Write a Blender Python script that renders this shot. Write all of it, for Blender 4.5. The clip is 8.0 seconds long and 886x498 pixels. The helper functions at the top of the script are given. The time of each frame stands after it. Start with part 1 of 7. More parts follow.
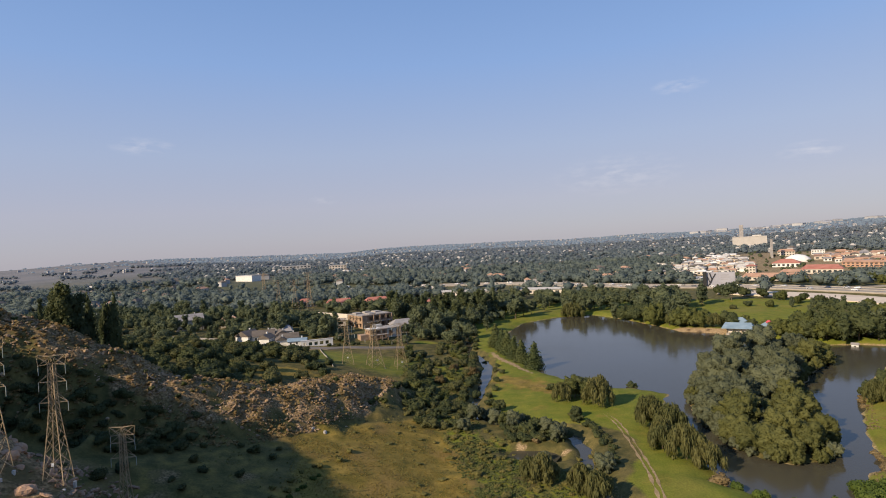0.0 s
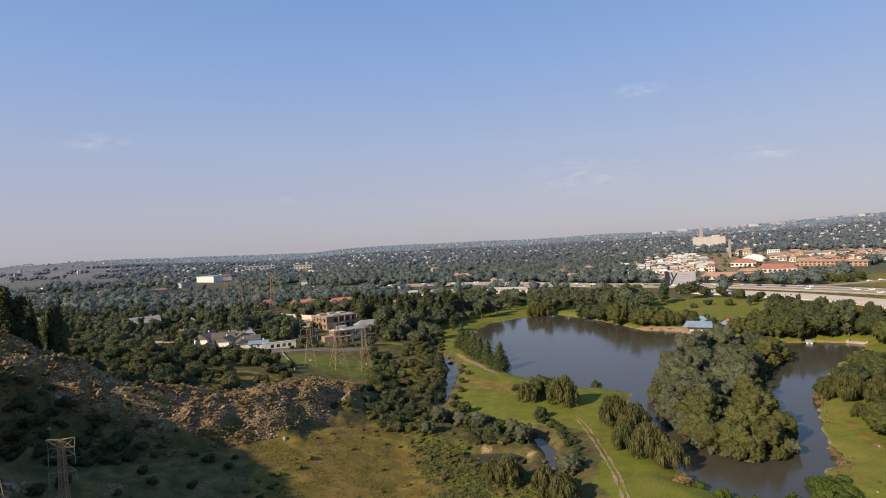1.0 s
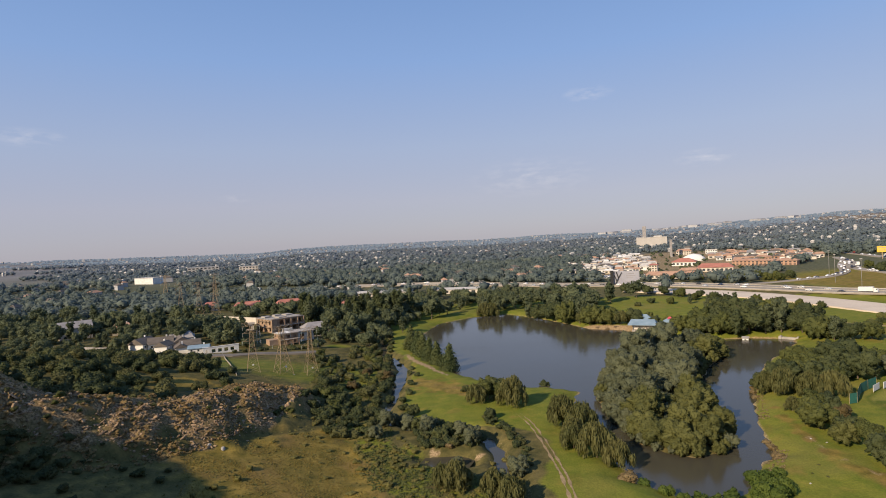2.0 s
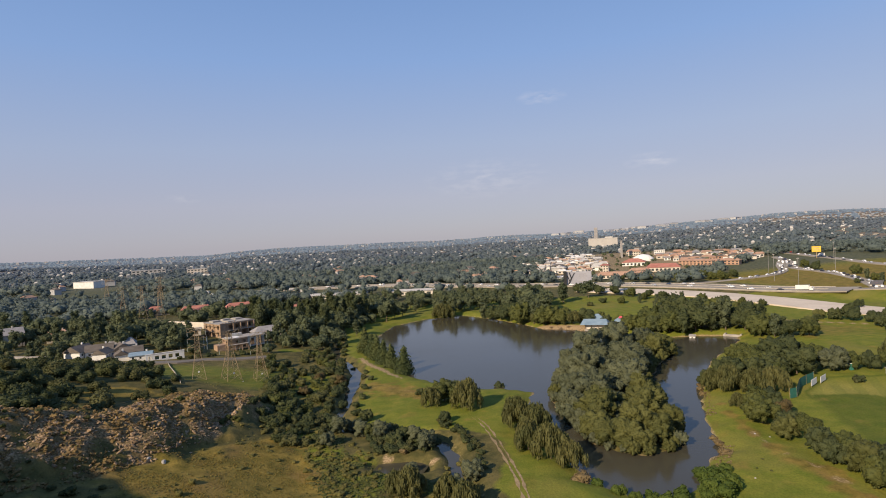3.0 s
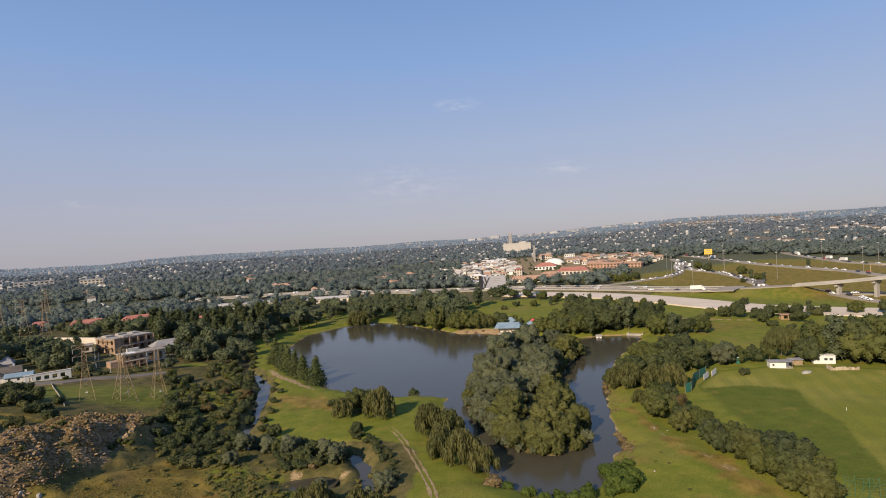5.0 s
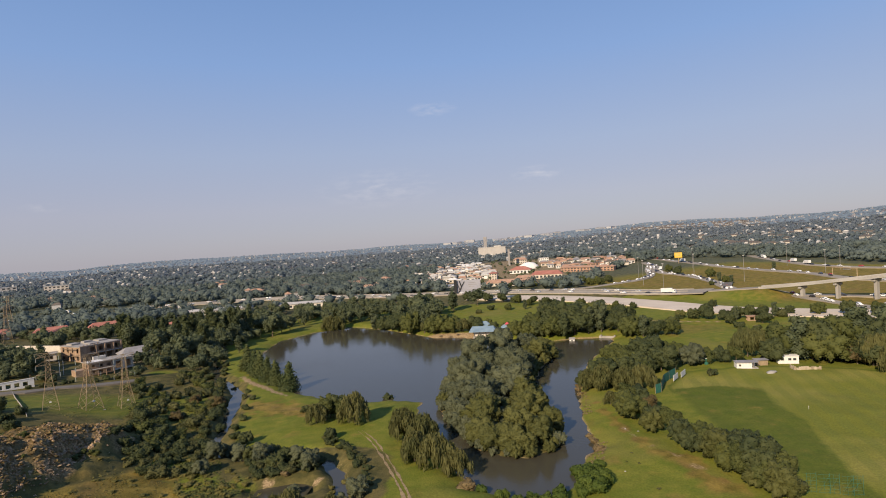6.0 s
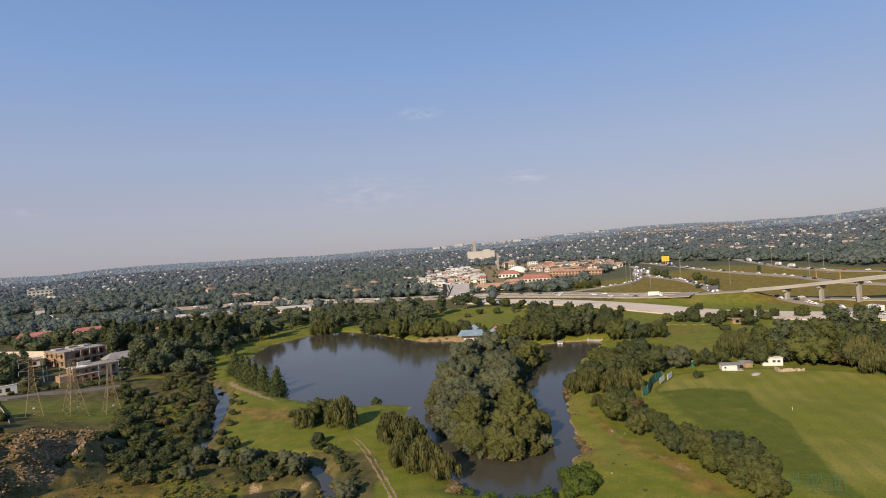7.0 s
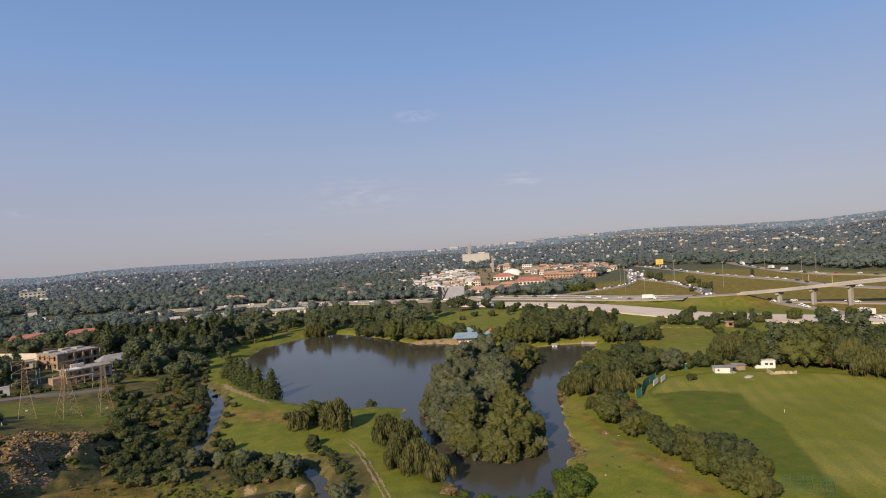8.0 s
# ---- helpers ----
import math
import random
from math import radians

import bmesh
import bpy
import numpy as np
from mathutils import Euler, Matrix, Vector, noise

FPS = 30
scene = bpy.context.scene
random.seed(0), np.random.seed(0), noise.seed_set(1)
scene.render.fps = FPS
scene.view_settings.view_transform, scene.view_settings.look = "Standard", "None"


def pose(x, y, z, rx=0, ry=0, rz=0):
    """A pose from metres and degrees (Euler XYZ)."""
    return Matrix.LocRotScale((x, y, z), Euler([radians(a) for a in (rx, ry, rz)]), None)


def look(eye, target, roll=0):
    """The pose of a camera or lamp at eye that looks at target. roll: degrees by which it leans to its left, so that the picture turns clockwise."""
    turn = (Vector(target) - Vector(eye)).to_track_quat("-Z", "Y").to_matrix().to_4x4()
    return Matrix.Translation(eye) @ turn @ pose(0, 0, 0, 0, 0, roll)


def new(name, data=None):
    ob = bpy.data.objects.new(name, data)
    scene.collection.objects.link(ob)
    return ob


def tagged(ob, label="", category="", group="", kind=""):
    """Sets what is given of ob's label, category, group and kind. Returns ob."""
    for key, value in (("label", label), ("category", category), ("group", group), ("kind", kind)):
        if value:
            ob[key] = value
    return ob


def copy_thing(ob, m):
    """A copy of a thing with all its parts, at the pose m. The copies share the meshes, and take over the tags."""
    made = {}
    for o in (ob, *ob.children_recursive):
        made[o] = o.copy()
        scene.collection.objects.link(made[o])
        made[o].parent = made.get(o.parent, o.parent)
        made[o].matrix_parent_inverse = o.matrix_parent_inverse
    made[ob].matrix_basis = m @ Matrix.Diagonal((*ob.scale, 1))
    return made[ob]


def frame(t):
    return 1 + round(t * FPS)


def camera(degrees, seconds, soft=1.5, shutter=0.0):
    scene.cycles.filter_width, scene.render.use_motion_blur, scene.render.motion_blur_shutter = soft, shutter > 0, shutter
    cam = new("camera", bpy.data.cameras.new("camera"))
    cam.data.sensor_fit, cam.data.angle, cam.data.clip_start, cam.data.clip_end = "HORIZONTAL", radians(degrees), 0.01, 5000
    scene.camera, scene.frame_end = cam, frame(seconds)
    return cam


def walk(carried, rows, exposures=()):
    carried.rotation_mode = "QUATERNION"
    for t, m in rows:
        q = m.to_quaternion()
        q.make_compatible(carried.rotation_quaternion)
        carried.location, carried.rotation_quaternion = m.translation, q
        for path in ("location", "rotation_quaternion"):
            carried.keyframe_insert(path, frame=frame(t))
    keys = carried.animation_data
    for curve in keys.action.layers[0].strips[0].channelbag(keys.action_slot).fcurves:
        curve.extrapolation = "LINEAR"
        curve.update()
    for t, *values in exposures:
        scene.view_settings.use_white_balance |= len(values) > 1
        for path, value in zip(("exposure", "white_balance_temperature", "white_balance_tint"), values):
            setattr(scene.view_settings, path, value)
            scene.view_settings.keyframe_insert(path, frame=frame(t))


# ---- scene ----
cam = camera(76.2, 8.0, soft=1.0)
# seconds, place in metres over the lake's level, yaw to the left, pitch, lean
ROWS = [
    (0.0, -0.00, 0.00, 55.00, 0.00, -0.60, -3.14),
    (0.5, 0.49, 1.29, 55.01, -1.25, -0.70, -3.15),
    (1.0, 0.89, 2.78, 54.91, -3.30, -0.78, -3.11),
    (1.5, 1.50, 4.25, 54.85, -5.89, -0.92, -3.07),
    (3.0, 3.05, 7.73, 54.83, -12.72, -1.15, -3.18),
    (3.5, 3.90, 8.65, 54.70, -15.29, -1.17, -3.24),
    (4.0, 4.65, 9.13, 54.68, -17.80, -1.14, -3.35),
    (4.5, 5.10, 9.11, 54.71, -19.49, -1.12, -3.47),
    (6.0, 5.77, 8.37, 54.78, -23.51, -0.79, -3.71),
    (6.5, 5.77, 8.03, 54.79, -24.19, -0.61, -3.76),
    (7.0, 5.88, 7.77, 54.63, -24.62, -0.44, -3.76),
    (7.5, 5.79, 7.52, 54.74, -24.95, -0.34, -3.68),
    (8.0, 5.56, 7.27, 54.69, -25.15, -0.22, -3.61),
]


def aim(x, y, z, yaw, pitch, lean):
    a, p = radians(yaw), radians(pitch)
    way = Vector((-math.sin(a) * math.cos(p), math.cos(a) * math.cos(p), math.sin(p)))
    eye = Vector((x, y, z))
    return look(eye, eye + 100 * way, lean)


walk(cam, [(row[0], aim(*row[1:])) for row in ROWS], [(0.0, 0.41), (4.0, 0.33), (6.5, 0.30), (8.0, 0.22)])
# ---- world, sun ----
TO_SUN = Vector((-0.78, -0.53, 0.52)).normalized()
sun = new("sun", bpy.data.lights.new("sun", "SUN"))
sun.data.energy, sun.data.angle, sun.data.color = 5.0, radians(0.6), (1.0, 0.81, 0.585)
sun.rotation_mode = "QUATERNION"
sun.rotation_quaternion = TO_SUN.to_track_quat("Z", "Y")

world = bpy.data.worlds.new("world")
scene.world = world
world.use_nodes = True
wn, wl = world.node_tree.nodes, world.node_tree.links
wn.clear()

sky = wn.new("ShaderNodeTexSky")
sky.sky_type, sky.sun_disc = "NISHITA", False
sky.sun_elevation = math.asin(TO_SUN.z)
sky.sun_rotation = math.atan2(TO_SUN.x, TO_SUN.y)
sky.altitude, sky.air_density, sky.dust_density, sky.ozone_density = 1600, 1.0, 1.2, 1.6
coord = wn.new("ShaderNodeTexCoord")
split = wn.new("ShaderNodeSeparateXYZ")
wl.new(coord.outputs["Generated"], split.inputs[0])
band = wn.new("ShaderNodeValToRGB")
wl.new(split.outputs["Z"], band.inputs[0])
ramp = band.color_ramp
ramp.elements[0].position, ramp.elements[0].color = 0.0, (3.05, 2.9, 3.45, 1)
ramp.elements[1].position, ramp.elements[1].color = 0.62, (1.02, 2.05, 4.5, 1)
for place, colour in ((0.07, (3.35, 3.28, 4.05, 1)), (0.16, (3.0, 3.48, 4.8, 1)), (0.30, (2.05, 3.15, 5.5, 1)), (0.42, (1.55, 2.65, 5.05, 1))):
    e = ramp.elements.new(place)
    e.color = colour
haze = wn.new("ShaderNodeMix")
haze.data_type = "RGBA"
haze.inputs["Factor"].default_value = 0.86
wl.new(sky.outputs[0], haze.inputs["A"])
wl.new(band.outputs[0], haze.inputs["B"])
last = haze.outputs["Result"]
# a few thin wisps of cloud
for way, reach, strength, seed in (((0.396, 0.918, 0.234), 0.045, 0.33, 1.0), ((0.55, 0.834, 0.108), 0.05, 0.3, 2.0),
                                   ((-0.462, 0.887, 0.177), 0.05, 0.28, 3.0), ((0.30, 0.95, 0.10), 0.12, 0.2, 4.0),
                                   ((-0.20, 0.975, 0.085), 0.03, 0.16, 5.0)):
    flat = wn.new("ShaderNodeVectorMath")
    flat.operation = "MULTIPLY"
    flat.inputs[1].default_value = (1, 1, 3.2)
    wl.new(coord.outputs["Generated"], flat.inputs[0])
    dist = wn.new("ShaderNodeVectorMath")
    dist.operation = "DISTANCE"
    v = Vector(way).normalized()
    dist.inputs[1].default_value = (v.x, v.y, v.z * 3.2)
    wl.new(flat.outputs[0], dist.inputs[0])
    fall = wn.new("ShaderNodeMapRange")
    fall.inputs["From Min"].default_value, fall.inputs["From Max"].default_value = reach, 0.0
    wl.new(dist.outputs["Value"], fall.inputs["Value"])
    grain = wn.new("ShaderNodeTexNoise")
    grain.inputs["Scale"].default_value, grain.inputs["Detail"].default_value = 38.0, 5.0
    wl.new(flat.outputs[0], grain.inputs["Vector"])
    thin = wn.new("ShaderNodeMapRange")
    thin.inputs["From Min"].default_value, thin.inputs["From Max"].default_value = 0.42, 0.72
    wl.new(grain.outputs[0], thin.inputs["Value"])
    a = wn.new("ShaderNodeMath")
    a.operation = "MULTIPLY"
    wl.new(fall.outputs[0], a.inputs[0])
    wl.new(thin.outputs[0], a.inputs[1])
    b = wn.new("ShaderNodeMath")
    b.operation = "MULTIPLY"
    b.inputs[1].default_value = strength * 1.15
    wl.new(a.outputs[0], b.inputs[0])
    mix = wn.new("ShaderNodeMix")
    mix.data_type = "RGBA"
    wl.new(b.outputs[0], mix.inputs["Factor"])
    wl.new(last, mix.inputs["A"])
    mix.inputs["B"].default_value = (7.0, 6.6, 6.6, 1)
    last = mix.outputs["Result"]
back = wn.new("ShaderNodeBackground")
back.inputs["Strength"].default_value = 0.1
wl.new(last, back.inputs[0])
wo = wn.new("ShaderNodeOutputWorld")
wl.new(back.outputs[0], wo.inputs[0])


# ---- materials ----
def material(name, a, b, rough=0.7, scale=1.0, fine=12.0, bump=0.15, metal=0.0, spread=0.0, island=0.0, leaf=0.0, glow=None):
    """Two colours mixed by noise at two scales; spread and island vary it from object to object and from piece to piece."""
    m = bpy.data.materials.new(name)
    m.use_nodes = True
    n, l = m.node_tree.nodes, m.node_tree.links
    p = n["Principled BSDF"]
    p.inputs["Roughness"].default_value, p.inputs["Metallic"].default_value = rough, metal
    where = n.new("ShaderNodeNewGeometry")
    big, small = n.new("ShaderNodeTexNoise"), n.new("ShaderNodeTexNoise")
    big.inputs["Scale"].default_value, small.inputs["Scale"].default_value = scale, fine * scale
    big.inputs["Detail"].default_value, small.inputs["Detail"].default_value = 4, 3
    for t in (big, small):
        l.new(where.outputs["Position"], t.inputs["Vector"])
    both = n.new("ShaderNodeMath")
    both.operation = "MULTIPLY_ADD"
    both.inputs[1].default_value = 0.45
    l.new(small.outputs[0], both.inputs[0])
    l.new(big.outputs[0], both.inputs[2])
    ease = n.new("ShaderNodeMapRange")
    ease.inputs["From Min"].default_value, ease.inputs["From Max"].default_value = 0.45, 1.0
    l.new(both.outputs[0], ease.inputs["Value"])
    f = ease.outputs[0]
    for amount, source in ((spread, ("ShaderNodeObjectInfo", "Random")), (island, ("ShaderNodeNewGeometry", "Random Per Island"))):
        if amount:
            s = n.new(source[0])
            k = n.new("ShaderNodeMath")
            k.operation = "MULTIPLY_ADD"
            k.inputs[1].default_value = amount
            l.new(s.outputs[source[1]], k.inputs[0])
            less = n.new("ShaderNodeMath")
            less.operation = "MULTIPLY_ADD"
            less.inputs[1].default_value, less.inputs[2].default_value = 1 - amount * 0.6, -amount * 0.2
            l.new(f, less.inputs[0])
            l.new(less.outputs[0], k.inputs[2])
            f = k.outputs[0]
    mix = n.new("ShaderNodeMix")
    mix.data_type, mix.clamp_factor = "RGBA", True
    mix.inputs["A"].default_value, mix.inputs["B"].default_value = (*a, 1), (*b, 1)
    l.new(f, mix.inputs["Factor"])
    l.new(mix.outputs["Result"], p.inputs["Base Color"])
    if bump:
        bu = n.new("ShaderNodeBump")
        bu.inputs["Strength"].default_value, bu.inputs["Distance"].default_value = 0.6, bump
        l.new(small.outputs[0], bu.inputs["Height"])
        l.new(bu.outputs[0], p.inputs["Normal"])
    if leaf:
        p.inputs["Specular IOR Level"].default_value = 0.25
        t = n.new("ShaderNodeBsdfTranslucent")
        l.new(mix.outputs["Result"], t.inputs["Color"])
        blend = n.new("ShaderNodeMixShader")
        blend.inputs[0].default_value = leaf
        l.new(p.outputs[0], blend.inputs[1])
        l.new(t.outputs[0], blend.inputs[2])
        l.new(blend.outputs[0], n["Material Output"].inputs["Surface"])
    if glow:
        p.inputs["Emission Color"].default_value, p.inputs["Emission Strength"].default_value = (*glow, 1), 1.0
    return m


LEAF = dict(rough=0.75, scale=0.25, fine=9, bump=0, spread=0.55, island=0.3, leaf=0.38)
m_leaf = material("broadleaf_green", (0.050, 0.066, 0.021), (0.126, 0.134, 0.036), **LEAF)
m_leaf_dark = material("dark_leaf", (0.037, 0.054, 0.025), (0.098, 0.110, 0.039), **LEAF)
m_leaf_grey = material("grey_green_leaf", (0.068, 0.082, 0.047), (0.144, 0.156, 0.086), **LEAF)
m_leaf_gold = material("yellow_green_leaf", (0.069, 0.078, 0.023), (0.145, 0.147, 0.045), **LEAF)
m_willow = material("willow_leaf", (0.073, 0.084, 0.028), (0.155, 0.148, 0.051), **LEAF)
m_needle = material("conifer_needle", (0.050, 0.076, 0.030), (0.130, 0.142, 0.045), **LEAF)
m_scrub = material("scrub_leaf", (0.058, 0.068, 0.026), (0.132, 0.132, 0.050), **LEAF)
m_fresh = material("fresh_green_leaf", (0.050, 0.084, 0.015), (0.112, 0.148, 0.027), **LEAF)
m_reed = material("dry_reed", (0.13, 0.095, 0.045), (0.26, 0.195, 0.095), **LEAF)
m_weed = material("weed_leaf", (0.105, 0.108, 0.030), (0.215, 0.185, 0.055), **LEAF)
m_straw = material("dry_grass", (0.140, 0.110, 0.022), (0.27, 0.192, 0.046), **LEAF)
# the backdrop of hills, two kilometres off and more, haze added as bluish glow
m_distant = material("hazed_distant_foliage", (0.040, 0.056, 0.064), (0.068, 0.086, 0.090), rough=0.9, scale=0.006, fine=20, bump=0, island=0.3, glow=(0.092, 0.110, 0.142))
# distance haze put into these leaf colours, paler and bluer ring by ring
m_hill_leaf = material("hazed_hill_foliage", (0.150, 0.182, 0.212), (0.200, 0.232, 0.250), rough=0.95, scale=0.006, fine=20, bump=0, island=0.35, leaf=0.45)
m_far_leaf = material("hazed_far_foliage", (0.118, 0.150, 0.166), (0.170, 0.204, 0.208), rough=0.95, scale=0.006, fine=20, bump=0, island=0.35, leaf=0.4)
m_mid_leaf = material("hazed_mid_foliage", (0.082, 0.110, 0.106), (0.148, 0.176, 0.148), rough=0.9, scale=0.015, fine=20, bump=0, island=0.4, leaf=0.3)
m_russet = material("russet_leaf", (0.072, 0.058, 0.026), (0.155, 0.118, 0.050), **LEAF)
m_wood = material("woodland_leaf", (0.064, 0.086, 0.046), (0.142, 0.160, 0.080), **LEAF)
m_ridge_grass = material("ochre_grass", (0.115, 0.083, 0.032), (0.31, 0.215, 0.088), **LEAF)
m_bark = material("bark", (0.06, 0.045, 0.03), (0.16, 0.12, 0.08), 0.9, 1.5)
m_steel = material("weathered_steel", (0.27, 0.19, 0.10), (0.46, 0.35, 0.21), 0.6, 1.0, metal=0.2)
m_glassy = material("insulator_glass", (0.25, 0.28, 0.25), (0.4, 0.42, 0.38), 0.2, 3.0, bump=0)
m_rock = material("ridge_rock", (0.13, 0.084, 0.046), (0.46, 0.325, 0.19), 0.9, 0.35, 8, 0.4, spread=0.4, island=0.4)
m_red_rock = material("reddish_rock", (0.17, 0.095, 0.055), (0.46, 0.29, 0.18), 0.9, 0.35, 8, 0.4, spread=0.4, island=0.4)
m_thatch = material("brown_roof_shingle", (0.075, 0.062, 0.050), (0.145, 0.122, 0.100), 0.85, 0.4, bump=0.03)
m_white = material("white_plaster", (0.558, 0.54, 0.504), (0.72, 0.711, 0.675), 0.8, 0.3, bump=0.01)
m_far_wall = material("far_plaster", (0.26, 0.265, 0.28), (0.40, 0.40, 0.40), 0.8, 0.02, bump=0)
m_far_cream = material("weathered_cream_render", (0.36, 0.34, 0.31), (0.46, 0.43, 0.39), 0.9, 0.1, bump=0)
m_cream = material("cream_plaster", (0.46, 0.41, 0.34), (0.6, 0.54, 0.46), 0.85, 0.3, bump=0.01)
m_brick = material("raw_brickwork", (0.22, 0.145, 0.092), (0.36, 0.25, 0.165), 0.9, 0.5, 14, 0.03)
m_slab = material("concrete_slab", (0.34, 0.32, 0.29), (0.52, 0.50, 0.46), 0.85, 0.4, bump=0.02)
m_concrete = material("raw_concrete", (0.22, 0.20, 0.175), (0.37, 0.34, 0.30), 0.85, 0.3, bump=0.02)
m_tar = material("old_tar", (0.10, 0.088, 0.072), (0.17, 0.148, 0.12), 0.9, 0.1, 14, 0.01)
m_pale = material("pale_concrete", (0.25, 0.235, 0.21), (0.36, 0.34, 0.31), 0.85, 0.06, 16, 0.02)
m_slipway = material("sunlit_concrete", (0.47, 0.39, 0.295), (0.63, 0.535, 0.415), 0.85, 0.06, 16, 0.02)
m_asphalt = material("asphalt", (0.22, 0.190, 0.148), (0.33, 0.288, 0.228), 0.9, 0.08, 16, 0.01)
m_lane = material("road_marking", (0.6, 0.6, 0.57), (0.75, 0.75, 0.72), 0.7, 1.0, bump=0)
m_tile = material("red_roof_tile", (0.28, 0.1, 0.07), (0.42, 0.18, 0.13), 0.8, 0.2, bump=0.03)
m_orange = material("orange_roof_tile", (0.3, 0.17, 0.11), (0.44, 0.28, 0.19), 0.8, 0.2, bump=0.03)
m_greyroof = material("grey_roof", (0.18, 0.17, 0.165), (0.32, 0.30, 0.285), 0.7, 0.3, bump=0.03)
m_blueroof = material("blue_sheet_roof", (0.15, 0.215, 0.265), (0.235, 0.31, 0.36), 0.5, 0.4, bump=0.01)
m_red = material("red_canvas", (0.45, 0.05, 0.07), (0.58, 0.10, 0.12), 0.7, 0.5, bump=0)
m_dark = material("dark_opening", (0.012, 0.012, 0.012), (0.03, 0.03, 0.03), 0.4, 1.0, bump=0)
m_window = material("window_glass", (0.03, 0.035, 0.04), (0.06, 0.065, 0.07), 0.08, 1.0, bump=0)
m_net = material("green_netting", (0.016, 0.095, 0.068), (0.03, 0.15, 0.11), 0.8, 1.0, bump=0)
m_yellow = material("yellow_board", (0.60, 0.36, 0.02), (0.72, 0.46, 0.05), 0.5, 0.3, bump=0)
m_board = material("billboard_face", (0.24, 0.24, 0.27), (0.34, 0.34, 0.37), 0.4, 0.08, bump=0)
m_rubblewall = material("rough_blockwork", (0.22, 0.17, 0.11), (0.50, 0.42, 0.30), 0.9, 0.8, spread=0.5)
m_timber = material("weathered_timber", (0.20, 0.14, 0.08), (0.36, 0.27, 0.17), 0.9, 1.0)
m_rubber = material("tyre_rubber", (0.01, 0.01, 0.01), (0.02, 0.02, 0.02), 0.8, 1.0, bump=0)
# ---- the lie of the land: heights over the lake's level ----
LAKE = [(58, 121), (60, 128), (61, 136), (65, 150), (64, 163), (67, 176), (74, 190), (66, 199), (56, 202), (47, 214),
        (38, 231), (33, 252), (31, 285), (36, 331), (50, 366), (74, 384), (98, 389), (110, 366), (121, 328), (125, 306),
        (137, 297), (152, 274), (168, 251), (182, 249), (196, 240), (190, 231), (178, 222), (154, 204), (135, 184),
        (121, 167), (108, 150), (101, 137), (95, 125), (84, 119), (77, 111), (66, 108)]
ISLAND = [(68, 140), (71, 132), (77, 127), (86, 128), (95, 139), (99, 147), (108, 168), (117, 187), (130, 203),
          (151, 221), (150, 234), (135, 240), (110, 229), (88, 206), (75, 182), (70, 163)]
STREAM = [(13, 330, 1.2), (11, 305, 1.3), (10, 285, 1.6), (15, 262, 1.8), (17, 245, 2.6), (14, 225, 2.2), (11, 205, 1.4),
          (7, 188, 1.2), (9, 175, 1.4), (14, 168, 1.5), (22, 164, 1.5), (29, 160, 1.6), (33, 153, 1.8), (33.5, 145, 1.8), (32, 136, 1.6),
          (31, 120, 1.5), (36, 100, 1.4)]
POOL = [(14.5, 145.5, 1.4), (18, 143.5, 3.0), (22.5, 142, 3.4), (26, 140, 2.0)]
RIDGE = [(-260, 150, 84), (-160, 118, 66), (-115, 128, 49.5), (-88, 136, 36.5), (-70, 142, 25), (-58, 150, 20.5),
         (-46, 157, 16.5), (-37, 172, 15), (-27, 188, 12), (-20, 198, 6)]
SPUR = [(-320, 50, 104), (-180, 82, 80), (-128, 92, 63), (-90, 80, 48), (-52, 74, 27), (-42, 78, 15)]
FREEWAY = [(-420, 800, 5), (-107, 690, 5), (-32, 680, 5), (76, 635, 5), (148, 561, 5), (191, 516, 5), (255, 465, 5), (299, 398, 5), (324, 338, 5.4),
           (340, 304, 7), (357, 277, 9), (367, 254, 11.5), (372, 236, 14), (379, 218, 16.5), (394, 200, 18.5), (420, 175, 20), (470, 140, 21)]
SLIP = [(225, 452, 3.6), (262, 392, 3.6), (280, 340, 3.4), (286, 300, 3.2), (287, 268, 3.2), (292, 246, 3.0), (303, 222, 3), (318, 196, 3), (340, 170, 3)]
SKYLINE = [(-60, 2), (-38, -4), (-30, 0), (-26, -1), (-16, -6), (-10, -8), (-7, -4), (-3, -3), (4, -3), (12, -5),
           (18, -3), (27, -3), (32, 0), (37, 4), (43, 8.5), (48, 9), (53, 6.5), (59, 5.5), (63, 12), (75, 20)]


def step(a, b, v):
    u = np.clip((v - a) / (b - a), 0, 1)
    return u * u * (3 - 2 * u)


def to_outline(poly, x, y):
    """Distance to a closed outline, negative inside it."""
    best, inside = np.full(np.shape(x), 1e9), np.zeros(np.shape(x), bool)
    for (ax, ay), (bx, by) in zip(poly, poly[1:] + poly[:1]):
        dx, dy = bx - ax, by - ay
        u = np.clip(((x - ax) * dx + (y - ay) * dy) / (dx * dx + dy * dy), 0, 1)
        best = np.minimum(best, np.hypot(x - ax - u * dx, y - ay - u * dy))
        if dy:
            inside ^= ((ay > y) != (by > y)) & (x < ax + (y - ay) / dy * dx)
    return np.where(inside, -best, best)


def to_line(line, x, y):
    """Distance to an open line, the third number of its points there, and the side (+1 on the left of its run)."""
    best, third, side = np.full(np.shape(x), 1e9), np.zeros(np.shape(x)), np.ones(np.shape(x))
    for (ax, ay, a), (bx, by, b) in zip(line, line[1:]):
        dx, dy = bx - ax, by - ay
        u = np.clip(((x - ax) * dx + (y - ay) * dy) / (dx * dx + dy * dy), 0, 1)
        d = np.hypot(x - ax - u * dx, y - ay - u * dy)
        near = d < best
        best, third = np.where(near, d, best), np.where(near, a + u * (b - a), third)
        side = np.where(near, np.sign(dx * (y - ay) - dy * (x - ax)), side)
    return best, third, side


